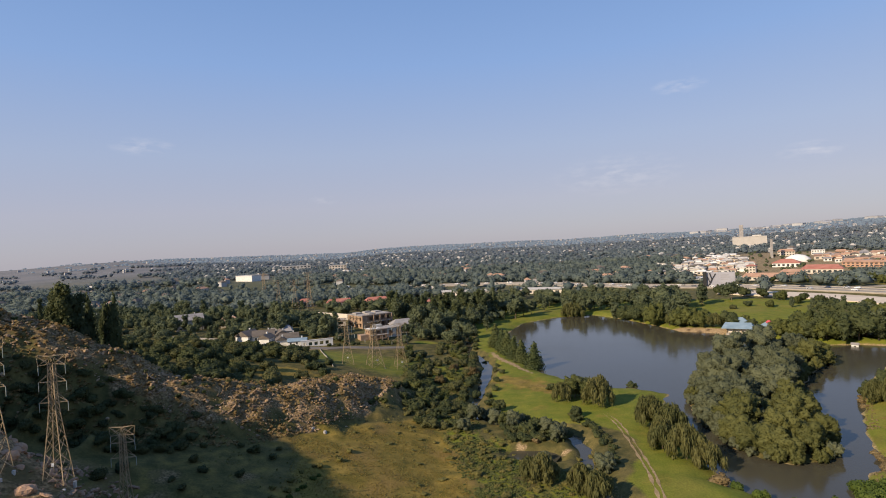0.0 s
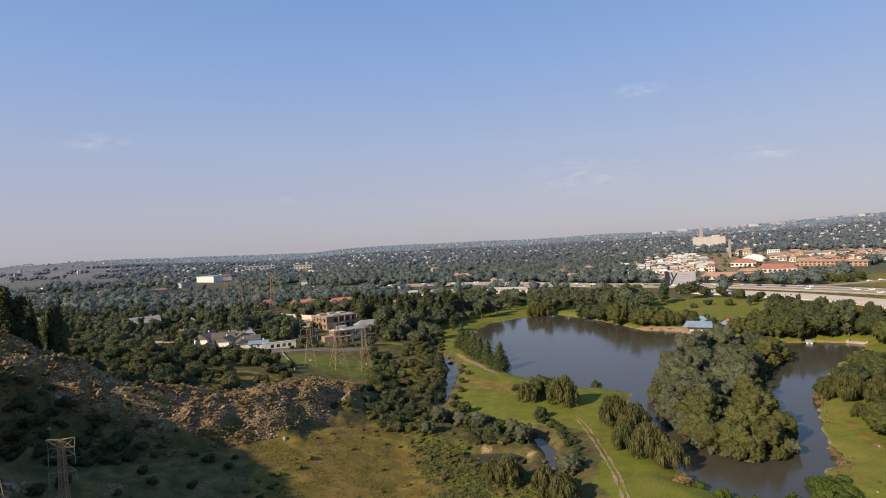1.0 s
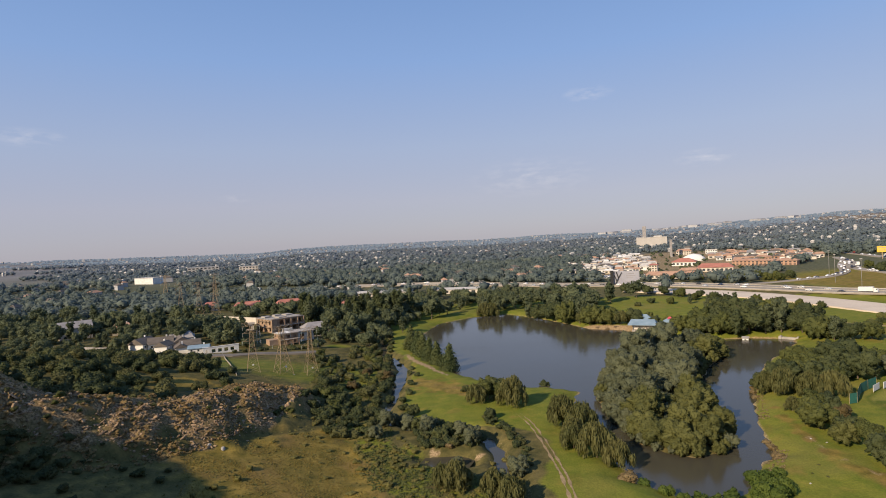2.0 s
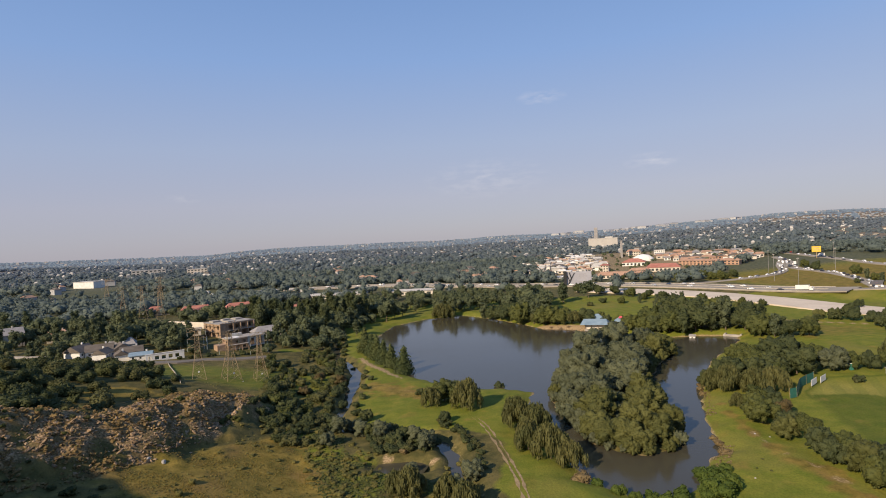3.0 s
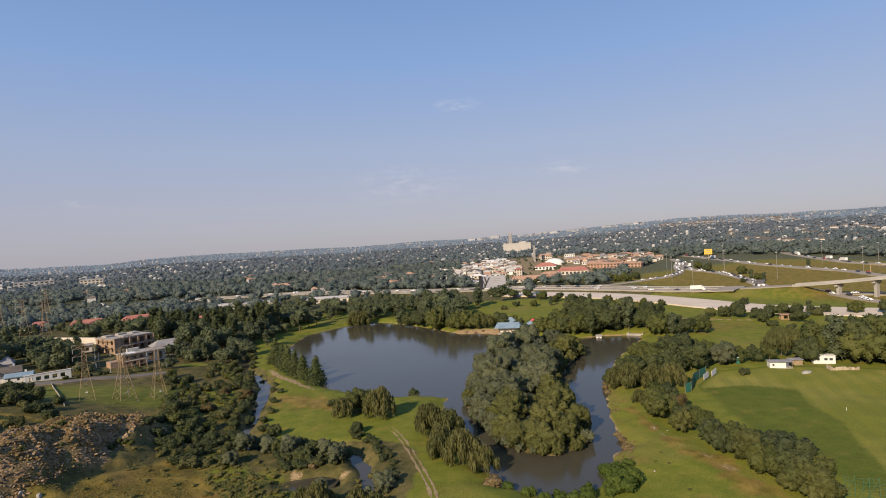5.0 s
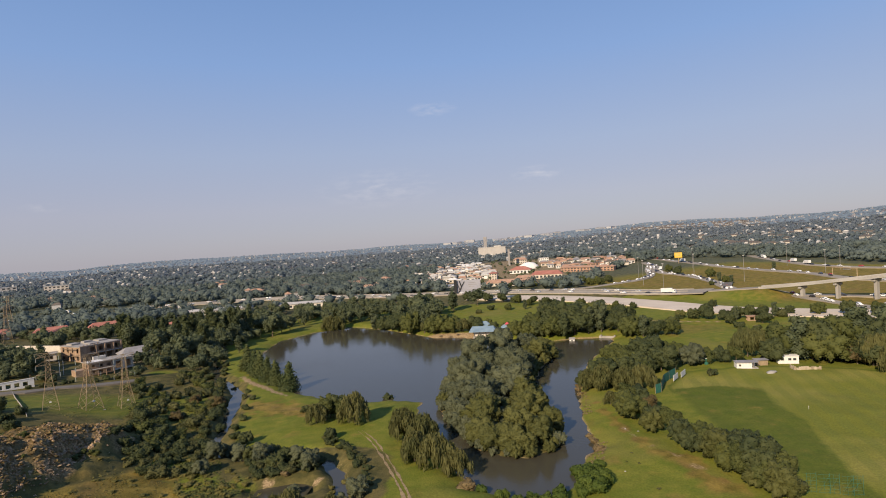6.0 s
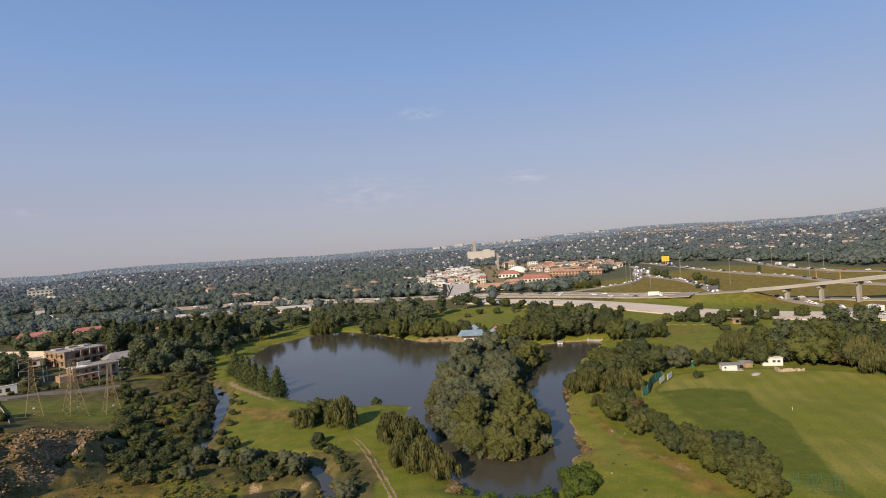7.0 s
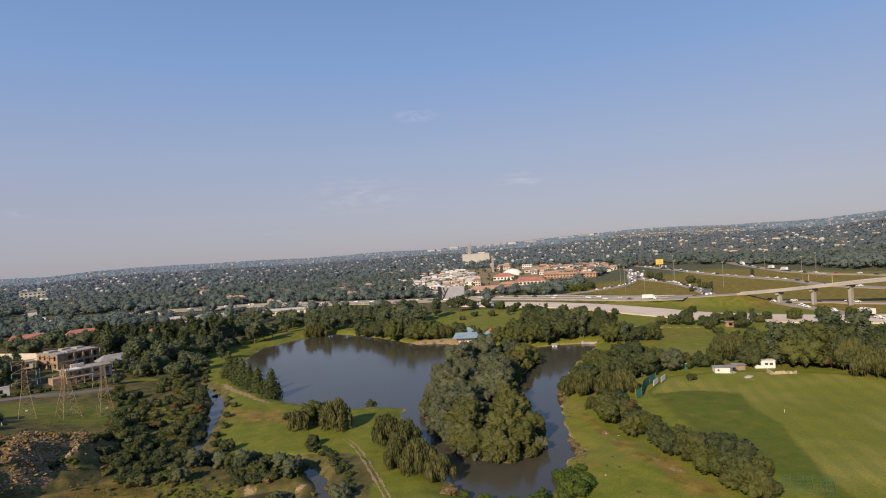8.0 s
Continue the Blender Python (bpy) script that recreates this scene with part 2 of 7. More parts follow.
def waves(x, y, size, seed):
    """Cheap smooth unevenness between -1 and 1."""
    r = np.random.RandomState(seed)
    out = 0
    for k in range(5):
        a, p = r.uniform(0, 6.28), r.uniform(0, 6.28)
        s = size * r.uniform(0.6, 1.5)
        out = out + np.sin((x * np.cos(a) + y * np.sin(a)) * 6.28 / s + p + 0.8 * np.sin((y * np.cos(a) - x * np.sin(a)) * 5.1 / s))
    return out / 3.2


def land(x, y):
    x, y = np.asarray(x, float), np.asarray(y, float)
    r, az = np.hypot(x, y), np.degrees(np.arctan2(x, y))
    # park and field, a slope up towards the west
    west = np.maximum(0, -x - 4)
    amp = 1 - 0.62 * step(205, 285, y)
    z = 1.6 + amp * np.minimum(0.2 * west, 0.2 * 75 + 0.05 * west) * (1 - step(300, 600, r) * 0.6)
    z = z + 1.2 * step(100, 240, x) * step(60, 200, y) + 0.35 * waves(x, y, 60, 3) + 0.14 * waves(x, y, 14, 4)
    # the far country climbs slowly to its skyline
    crest = 55 + np.interp(az, [a for a, e in SKYLINE], [e for a, e in SKYLINE]) * 2.9
    far = np.clip((r - 430) / 2470, 0, 1)
    z = z + (crest - 6 - z) * (0.35 * far + 0.65 * far * far * (3 - 2 * far)) * (r < 1e9)
    z = z - 30 * step(2950, 4300, r) + far * 3.0 * waves(x, y, 420, 5)
    # the town's hill, and a higher western hillside, unseen, added to shade the hollow
    z = z + 1 * np.exp(-((x - 480) ** 2 + (y - 770) ** 2) / (2 * 125 ** 2))
    z = z + 77 * np.exp(-((x + 175) ** 2 + (y - 12) ** 2) / (2 * 52 ** 2))
    # the motorway's embankment
    d, top, side = to_line(FREEWAY[1:11], x, y)
    z = np.maximum(z, top - 0.35 - np.maximum(0, d - np.interp(top, [5, 9], [16, 7])) * 0.42)
    d, top, side = to_line(SLIP, x, y)
    z = np.maximum(z, top - 0.1 - np.maximum(0, d - 13) * 0.3)
    # the rocky ridge and the spur of the hillside
    d, top, side = to_line(RIDGE, x, y)
    rise = np.maximum(0, top - z)
    wide = np.where(side < 0, 13 + 0.75 * rise, 26 + 0.4 * rise)
    rough = 1 + 0.15 * waves(x, y, 13, 7) + 0.08 * waves(x, y, 5, 8)
    shape = 1 - step(0.08, 1.0, d / wide * np.where(d > 1.5, rough, 1))
    z = z + rise * shape
    rocky = shape * (rise > 1)
    z = z + rocky * step(0.1, 0.6, shape) * 1.0 * waves(x, y, 16, 13)
    z = z + rocky * step(0.1, 0.5, shape) * (0.55 * waves(x, y, 6, 9) + 0.5 * waves(x, y, 2.9, 10))
    d, top, side = to_line(SPUR, x, y)
    rise = np.maximum(0, top - z)
    shape2 = 1 - step(0.0, 1.0, d / np.where(side > 0, 9 + 0.42 * rise, 70) * (1 + 0.2 * waves(x, y, 11, 17)))
    z = z + rise * shape2 + shape2 * 0.5 * waves(x, y, 5, 19)
    z = z - 5 * np.exp(-((x + 53) ** 2 + (y - 92) ** 2) / (2 * 8 ** 2))
    z = z - 1.3 * np.exp(-((x - 21) ** 2 + (y - 137) ** 2) / (2 * 6 ** 2))
    # lake, island and stream
    lake = np.maximum(to_outline(LAKE, x, y), -to_outline(ISLAND, x, y)) + 0.8 * waves(x, y, 9, 11)
    z = np.where(lake < 9, -1.3 + (z + 1.3) * step(-2.5, 9, lake) ** 0.55, z)
    d, half, _ = to_line(STREAM, x, y)
    e, wide, _ = to_line(POOL, x, y)
    bed = np.minimum(d - half * 0.9, e - wide * 0.9) + 0.5 * waves(x, y, 7, 12)
    z = np.where(bed < 3.5, -1.0 + (z + 1.0) * step(-1.2, 3.5, bed) ** 0.6, z)
    return z
# ---- mesh helpers ----
def thing(name, x, y, label, category, group="", z=None, turn=0.0):
    e = new(name)
    e.empty_display_size = 0.5
    e.matrix_basis = pose(x, y, float(land(x, y)) if z is None else z, 0, 0, turn)
    return tagged(e, label, category, group)


def part(name, bm, mat, parent, label="", smooth=False):
    """One bmesh as one mesh object under a thing or a part, in the parent's own axes."""
    me = bpy.data.meshes.new(name)
    bm.to_mesh(me)
    bm.free()
    me.materials.append(mat)
    if smooth:
        me.polygons.foreach_set("use_smooth", [True] * len(me.polygons))
    ob = new(name, me)
    ob.parent = parent
    return tagged(ob, label)


def again(name, mesh, parent, m, label=""):
    """A further part on a mesh that another part has already."""
    ob = new(name, mesh)
    ob.parent = parent
    ob.matrix_basis = m
    return tagged(ob, label)


def raw(name, verts, faces, mat, smooth=False):
    me = bpy.data.meshes.new(name)
    verts = np.asarray(verts, np.float32)
    faces = np.asarray(faces, np.int32)
    k = faces.shape[1]
    me.vertices.add(len(verts))
    me.vertices.foreach_set("co", verts.ravel())
    me.loops.add(faces.size)
    me.loops.foreach_set("vertex_index", faces.ravel())
    me.polygons.add(len(faces))
    me.polygons.foreach_set("loop_start", np.arange(len(faces), dtype=np.int32) * k)
    me.polygons.foreach_set("use_smooth", np.full(len(faces), smooth))
    me.update(calc_edges=True)
    me.validate()
    me.materials.append(mat)
    return me


def box(bm, x0, y0, z0, x1, y1, z1):
    v = [bm.verts.new((x, y, z)) for z in (z0, z1) for x, y in ((x0, y0), (x1, y0), (x1, y1), (x0, y1))]
    for a in ((3, 2, 1, 0), (4, 5, 6, 7), (0, 1, 5, 4), (1, 2, 6, 5), (2, 3, 7, 6), (3, 0, 4, 7)):
        bm.faces.new([v[i] for i in a])
    return bm


def boxes(*list_of):
    bm = bmesh.new()
    for b in list_of:
        box(bm, *b)
    return bm


def bevelled(*list_of, by=0.05):
    bm = boxes(*list_of)
    bmesh.ops.bevel(bm, geom=bm.edges[:], offset=by, segments=1, affect="EDGES")
    return bm


def bar(bm, a, b, w, w2=None, sides=4):
    """A straight bar from a to b, tapering from w to w2 across."""
    a, b = Vector(a), Vector(b)
    d = (b - a).normalized()
    u = d.orthogonal().normalized()
    v = d.cross(u)
    rings = []
    for p, r in ((a, w / 2), (b, (w2 or w) / 2)):
        rings.append([bm.verts.new(p + r * (math.cos(k * 2 * math.pi / sides) * u + math.sin(k * 2 * math.pi / sides) * v)) for k in range(sides)])
    for k in range(sides):
        bm.faces.new((rings[0][k], rings[0][(k + 1) % sides], rings[1][(k + 1) % sides], rings[1][k]))
    bm.faces.new(rings[0][::-1])
    bm.faces.new(rings[1])
    return bm


def bars(*list_of, sides=4):
    bm = bmesh.new()
    for a, b, w in list_of:
        bar(bm, a, b, w, sides=sides)
    return bm


def gable(bm, x0, y0, x1, y1, z0, rise, eave=0.4, hip=0.0):
    """A pitched roof with thickness over a rectangle, its ridge along x; hip draws the ridge's ends in."""
    x0, x1, y0, y1 = x0 - eave, x1 + eave, y0 - eave, y1 + eave
    ym, t = (y0 + y1) / 2, 0.18
    low = [bm.verts.new(p) for p in ((x0, y0, z0), (x1, y0, z0), (x1, y1, z0), (x0, y1, z0))]
    up = [bm.verts.new(p) for p in ((x0, y0, z0 + t), (x1, y0, z0 + t), (x1, y1, z0 + t), (x0, y1, z0 + t))]
    r0, r1 = bm.verts.new((x0 + hip, ym, z0 + rise)), bm.verts.new((x1 - hip, ym, z0 + rise))
    for f in ((low[3], low[2], low[1], low[0]), (up[0], up[1], r1, r0), (up[2], up[3], r0, r1), (up[1], up[2], r1), (up[3], up[0], r0)):
        bm.faces.new(f)
    for k in range(4):
        bm.faces.new((low[k], low[(k + 1) % 4], up[(k + 1) % 4], up[k]))
    return bm


# ---- ground ----
def spaced(lo, hi, cell, out_lo, out_hi, grow=1.13):
    inner = list(np.arange(lo, hi + 0.01, cell))
    a, s, left = lo, cell, []
    while a > out_lo:
        s *= grow
        a -= s
        left.append(a)
    a, s, right = hi, cell, []
    while a < out_hi:
        s *= grow
        a += s
        right.append(a)
    return np.array(left[::-1] + inner + right)


gx, gy = spaced(-135, 235, 1.3, -4200, 4600, 1.09), spaced(60, 395, 1.3, -700, 4600, 1.08)
GX, GY = np.meshgrid(gx, gy)
GZ = land(GX, GY)
nx, ny = len(gx), len(gy)
idx = np.arange(nx * ny).reshape(ny, nx)
quads = np.stack([idx[:-1, :-1], idx[:-1, 1:], idx[1:, 1:], idx[1:, :-1]], -1).reshape(-1, 4)

PATH = [(20.5, 268, 0.9), (22, 256, 1.1), (26, 243, 1.2), (30, 231, 0.9), (33, 224, 0.5)]
RUTS = [(45.4, 168, 0.1), (46.2, 162, 0.4), (46.4, 157, 0.8), (45.4, 145, 0.85), (44.2, 133, 0.9), (43, 123, 0.95), (40, 108, 0.95)]
BARE = [(117, 152, 1.6), (109, 134, 1.6), (104, 118, 2.2), (103, 110, 2.6), (104, 103, 3.2), (101, 94, 3.4), (98, 88, 3.6)]
FIELD = [(147, 150), (165, 160), (182, 152), (200, 140), (214, 114), (235, 60), (116, 60), (118, 84), (122, 100), (130, 120), (142, 142)]
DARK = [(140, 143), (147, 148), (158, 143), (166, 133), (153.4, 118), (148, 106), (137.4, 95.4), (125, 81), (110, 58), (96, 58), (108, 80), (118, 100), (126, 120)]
HOLLOW = [(-40, 84), (-36, 110), (-40, 136), (-56, 131), (-64, 112), (-84, 108), (-92, 92), (-60, 88)]
DRY = [(-42, 143), (-28, 152), (-14, 164), (-4, 158), (2, 140), (3, 110), (-8, 60), (-32, 60), (-34, 100), (-36, 125)]

SHOPS = [(232, 640), (286, 770), (360, 905), (450, 975), (440, 830), (380, 700), (318, 590), (282, 602)]
ESTATE = [(440, 610), (470, 720), (510, 770), (580, 760), (600, 690), (540, 600), (480, 560)]
TOWN = [(225, 640), (286, 780), (360, 905), (450, 975), (600, 830), (610, 700), (540, 610), (470, 560), (400, 530), (330, 510), (290, 560)]
SLOPE = [(-16, 186), (2, 186), (4, 172), (2, 160), (-8, 160), (-14, 170)]
PARK_PATH = [(236, 256, 1.0), (250.7, 233, 1.1), (262, 220, 1.1), (262, 208, 1.0), (250, 196, 0.8)]
MEADOW = [(-12, 176), (2, 176), (8, 160), (20, 138), (30, 118), (36, 96), (30, 60), (0, 60), (4, 110), (2, 140), (-6, 160)]


def ground_cover(x, y):
    """How much of each cover lies at a place: lawn, dry grass, bare earth, stone; and mown stripes."""
    w1, w2 = waves(x, y, 16, 31), waves(x, y, 5, 32)
    lake = np.maximum(to_outline(LAKE, x, y), -to_outline(ISLAND, x, y))
    brook, half, side = to_line(STREAM, x, y)
    r = np.hypot(x, y)
    east = x - np.interp(y, [s[1] for s in STREAM[::-1]], [s[0] for s in STREAM[::-1]])
    lawn = step(3, 7, east - 9 * np.exp(-((y - 143) / 16) ** 2) + 1.5 * w1) * (r < 460)
    lawn = lawn * step(-1, 1, to_outline(ISLAND, x, y))
    # bare yards between the town's buildings
    yards = 1 - step(-6, 6, np.minimum(to_outline(TOWN, x, y), to_outline(ESTATE, x, y)) + 8 * waves(x, y, 40, 47))
    # interchange verges
    lawn = np.maximum(lawn, step(330, 360, x) * (1 - step(560, 620, x)) * step(170, 200, y) * (1 - step(430, 520, y)))
    lawn = np.maximum(lawn, 1 - step(2, 7, np.hypot((x + 12) / 1.4, y - 302)))
    lawn = np.maximum(lawn, 0.62 * (1 - step(10, 34, np.abs(y - 240 + 0.35 * (x + 30)))) * (x < 6) * (x > -64))
    lawn = np.maximum(lawn, 0.85 * (1 - step(-3, 5, to_outline(MEADOW, x, y) + 4 * w1 + 2 * w2)) * step(-0.7, 0.5, w1 + 0.5 * w2))
    dry_verge = step(330, 360, x) * (1 - step(560, 620, x)) * step(170, 200, y) * (1 - step(430, 520, y))
    field = 1 - step(-1, 3, to_outline(FIELD, x, y))
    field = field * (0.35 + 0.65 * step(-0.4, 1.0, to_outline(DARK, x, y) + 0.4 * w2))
    dry = (1 - step(-4, 6, to_outline(DRY, x, y) + 4 * w1 + 2 * w2))
    dry = np.maximum(dry, 0.8 * dry_verge)
    dry = np.maximum(dry, 0.42 * lawn * (1 - field) * step(0.35, 0.9, w1))
    d, half, _ = to_line([(22, 215, 10), (30, 205, 12), (36, 196, 7)], x, y)
    dry = np.maximum(dry, 0.95 * (1 - step(0.2, 1.0, d / half + 0.3 * w2)))
    worn = 0.3 * (1 - step(0.1, 0.8, d / half + 0.45 * w2))
    dry = np.maximum(dry, 0.55 * (1 - step(0.3, 1.1, np.hypot((x - 226) / 34, (y - 228) / 30) + 0.3 * w1)))
    earth = np.maximum(0.62 * yards, worn)
    d, half, _ = to_line(PARK_PATH, x, y)
    earth = np.maximum(earth, 0.8 * (1 - step(0.6, 1.6, d / half + 0.35 * w2)))
    d, half, _ = to_line(PATH, x, y)
    earth = np.maximum(earth, 1 - step(0.6, 1.6, d / half + 0.35 * w2))
    dry = np.maximum(dry, 0.9 * (1 - step(0.5, 1.1, np.hypot((x + 60) / 15, (y - 200) / 9) + 0.3 * w2)))
    # the shaded hollow below the ridge, and a bare hill far to the west
    dry = np.maximum(dry, 0.3 * (1 - step(-6, 6, to_outline(HOLLOW, x, y) + 4 * w1)))
    bare = step(950, 1150, r) * (1 - step(-31, -25, np.degrees(np.arctan2(x, y))))
    earth = np.maximum(earth, 0.32 * bare * step(-0.2, 0.5, waves(x, y, 260, 44)))
    d, half, _ = to_line(BARE, x, y)
    dry = np.maximum(dry, (1 - step(0.4, 1.5, d / half + 0.5 * w2)) * step(-0.9, 0.3, waves(x, y, 11, 38)))
    earth = np.maximum(earth, 0.62 * (1 - step(0.1, 0.9, d / half + 0.5 * w2)) * step(-0.1, 0.7, waves(x, y, 9, 38)))

    earth = np.maximum(earth, (1 - step(0.5, 2.2, lake)) * (lake > -3) * 0.8)
    earth = np.maximum(earth, (1 - step(2, 9, to_line([(124, 308, 1), (137, 299, 1), (150, 284, 1)], x, y)[0])))
    earth = np.maximum(earth, 0.3 * (1 - step(0.3, 2, brook - half)))
    for px, py, pw in ((17.5, 147.5, 1.9), (28, 142, 1.7)):
        earth = np.maximum(earth, 0.9 * (1 - step(0.5, 1.1, np.hypot(x - px, 1.5 * (y - py)) / pw + 0.25 * w2)))
    d, top, side = to_line(RIDGE, x, y)
    face = np.interp(x, [-115, -88, -70, -46, -20], [7, 9, 13, 18, 15])
    stone = (1 - step(0.55, 1.1, d / np.where(side < 0, face, 11) + 0.3 * w1)) * (x < -14) * (top > 8)
    d, top, side = to_line(SPUR, x, y)
    stone = np.maximum(stone, 0.8 * (1 - step(0.5, 1.2, d / 30 + 0.4 * w1)))
    return np.stack([lawn, dry, earth, stone], -1), field


cover, mown = ground_cover(GX, GY)
gm = bpy.data.materials.new("grass_and_earth")
gm.use_nodes = True
gn, gl = gm.node_tree.nodes, gm.node_tree.links
gp = gn["Principled BSDF"]
gp.inputs["Roughness"].default_value = 0.95
gp.inputs["Specular IOR Level"].default_value = 0.15


def gnoise(scale, detail=4.0):
    n = gn.new("ShaderNodeTexNoise")
    n.inputs["Scale"].default_value, n.inputs["Detail"].default_value = scale, detail
    gl.new(gwhere.outputs["Position"], n.inputs["Vector"])
    return n.outputs[0]


def gramp(value, lo, hi):
    n = gn.new("ShaderNodeMapRange")
    n.inputs["From Min"].default_value, n.inputs["From Max"].default_value = lo, hi
    gl.new(value, n.inputs["Value"])
    return n.outputs[0]


def gmix(f, a, b):
    n = gn.new("ShaderNodeMix")
    n.data_type = "RGBA"
    for socket, value in (("Factor", f), ("A", a), ("B", b)):
        if isinstance(value, tuple):
            n.inputs[socket].default_value = (*value, 1)
        elif isinstance(value, float):
            n.inputs[socket].default_value = value
        else:
            gl.new(value, n.inputs[socket])
    return n.outputs["Result"]


def gmath(op, a, b):
    n = gn.new("ShaderNodeMath")
    n.operation, n.use_clamp = op, True
    for k, value in enumerate((a, b)):
        if isinstance(value, float):
            n.inputs[k].default_value = value
        else:
            gl.new(value, n.inputs[k])
    return n.outputs[0]


gwhere = gn.new("ShaderNodeNewGeometry")
broad, middle, small = gnoise(0.035), gnoise(0.3), gnoise(2.2, 6.0)
attr = gn.new("ShaderNodeAttribute")
attr.attribute_name = "cover"
parts3 = gn.new("ShaderNodeSeparateColor")
gl.new(attr.outputs["Color"], parts3.inputs[0])
stripe = gn.new("ShaderNodeAttribute")
stripe.attribute_name = "mown"
scrub = gmix(gramp(middle, 0.35, 0.7), (0.062, 0.060, 0.020), (0.150, 0.122, 0.042))
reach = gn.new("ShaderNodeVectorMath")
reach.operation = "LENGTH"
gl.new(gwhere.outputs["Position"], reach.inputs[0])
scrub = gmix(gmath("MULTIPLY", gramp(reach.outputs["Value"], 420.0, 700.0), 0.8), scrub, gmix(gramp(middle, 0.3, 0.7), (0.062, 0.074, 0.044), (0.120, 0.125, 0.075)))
# from 850 m on, haze is mixed into the ground colour as pale grey
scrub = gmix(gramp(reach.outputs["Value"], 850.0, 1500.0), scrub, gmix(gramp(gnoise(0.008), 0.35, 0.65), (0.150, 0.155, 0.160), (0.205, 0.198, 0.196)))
lawn_c = gmix(gramp(middle, 0.3, 0.75), (0.110, 0.136, 0.015), (0.184, 0.180, 0.026))
lawn_c = gmix(gramp(broad, 0.54, 0.72), lawn_c, (0.190, 0.172, 0.036))
mown_c = gmix(gramp(broad, 0.4, 0.62), (0.160, 0.164, 0.022), (0.226, 0.206, 0.044))
turned = gn.new("ShaderNodeMapping")
turned.inputs["Rotation"].default_value = (0, 0, radians(38))
gl.new(gwhere.outputs["Position"], turned.inputs["Vector"])
swath = gn.new("ShaderNodeTexWave")
swath.inputs["Scale"].default_value, swath.inputs["Distortion"].default_value, swath.inputs["Detail"].default_value = 0.055, 1.6, 2
gl.new(turned.outputs[0], swath.inputs["Vector"])
mown_c = gmix(gmath("MULTIPLY", gramp(swath.outputs["Fac"], 0.4, 0.6), 0.38), mown_c, (0.13, 0.150, 0.026))
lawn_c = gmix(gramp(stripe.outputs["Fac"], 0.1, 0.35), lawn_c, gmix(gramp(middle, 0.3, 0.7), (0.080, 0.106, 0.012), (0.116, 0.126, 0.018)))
lawn_c = gmix(gramp(stripe.outputs["Fac"], 0.4, 1.0), lawn_c, mown_c)
dry_c = gmix(gramp(middle, 0.35, 0.68), (0.125, 0.100, 0.018), (0.255, 0.182, 0.040))
dry_c = gmix(gmath("MULTIPLY", gramp(gnoise(0.11), 0.5, 0.66), 0.55), dry_c, (0.205, 0.128, 0.044))
earth_c = gmix(gramp(small, 0.3, 0.7), (0.20, 0.135, 0.070), (0.42, 0.31, 0.175))
stone_c = gmix(gramp(middle, 0.42, 0.62), gmix(gramp(small, 0.35, 0.65), (0.10, 0.067, 0.033), (0.36, 0.245, 0.125)), (0.125, 0.094, 0.040))
edge = gmath("SUBTRACT", gmath("MULTIPLY", small, 0.7), 0.35)
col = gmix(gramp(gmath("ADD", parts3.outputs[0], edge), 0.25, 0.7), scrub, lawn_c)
col = gmix(gramp(gmath("ADD", parts3.outputs[1], gmath("SUBTRACT", gmath("MULTIPLY", middle, 1.2), 0.6)), 0.2, 0.9), col, dry_c)
col = gmix(gramp(attr.outputs["Alpha"], 0.25, 0.75), col, stone_c)
col = gmix(gramp(gmath("ADD", parts3.outputs[2], edge), 0.3, 0.8), col, earth_c)
fleck = gmix(gramp(small, 0.3, 0.75), (0.55, 0.55, 0.55), (1.25, 1.25, 1.25))
mul = gn.new("ShaderNodeMix")
mul.data_type, mul.blend_type = "RGBA", "MULTIPLY"
mul.inputs["Factor"].default_value = 0.5
gl.new(col, mul.inputs["A"])
gl.new(fleck, mul.inputs["B"])
gl.new(mul.outputs["Result"], gp.inputs["Base Color"])
gb = gn.new("ShaderNodeBump")
gb.inputs["Strength"].default_value, gb.inputs["Distance"].default_value = 0.6, 0.2
gl.new(small, gb.inputs["Height"])
gl.new(gb.outputs[0], gp.inputs["Normal"])

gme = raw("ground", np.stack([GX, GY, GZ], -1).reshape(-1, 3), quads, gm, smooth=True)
ca = gme.color_attributes.new("cover", "FLOAT_COLOR", "POINT")
ca.data.foreach_set("color", cover.reshape(-1, 4).astype(np.float32).ravel())
fa = gme.attributes.new("mown", "FLOAT", "POINT")
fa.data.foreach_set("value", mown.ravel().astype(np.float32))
ground = tagged(new("ground", gme), "grassy parkland ground rising to a rocky ridge and far hills", "ground", kind="structure")

# ---- water ----
wm = bpy.data.materials.new("lake_water")
wm.use_nodes = True
n, l = wm.node_tree.nodes, wm.node_tree.links
p = n["Principled BSDF"]
p.inputs["IOR"].default_value, p.inputs["Specular IOR Level"].default_value = 1.333, 0.42
g_, t_, u_ = n.new("ShaderNodeNewGeometry"), n.new("ShaderNodeTexNoise"), n.new("ShaderNodeTexNoise")
t_.inputs["Scale"].default_value, t_.inputs["Detail"].default_value = 0.9, 4
u_.inputs["Scale"].default_value, u_.inputs["Detail"].default_value = 0.02, 3
silt = n.new("ShaderNodeMix")
silt.data_type = "RGBA"
silt.inputs["A"].default_value, silt.inputs["B"].default_value = (0.050, 0.045, 0.029, 1), (0.064, 0.059, 0.040, 1)
calm = n.new("ShaderNodeMapRange")
calm.inputs["From Min"].default_value, calm.inputs["From Max"].default_value = 0.35, 0.65
calm.inputs["To Min"].default_value, calm.inputs["To Max"].default_value = 0.07, 0.17
for q in (t_, u_):
    l.new(g_.outputs["Position"], q.inputs["Vector"])
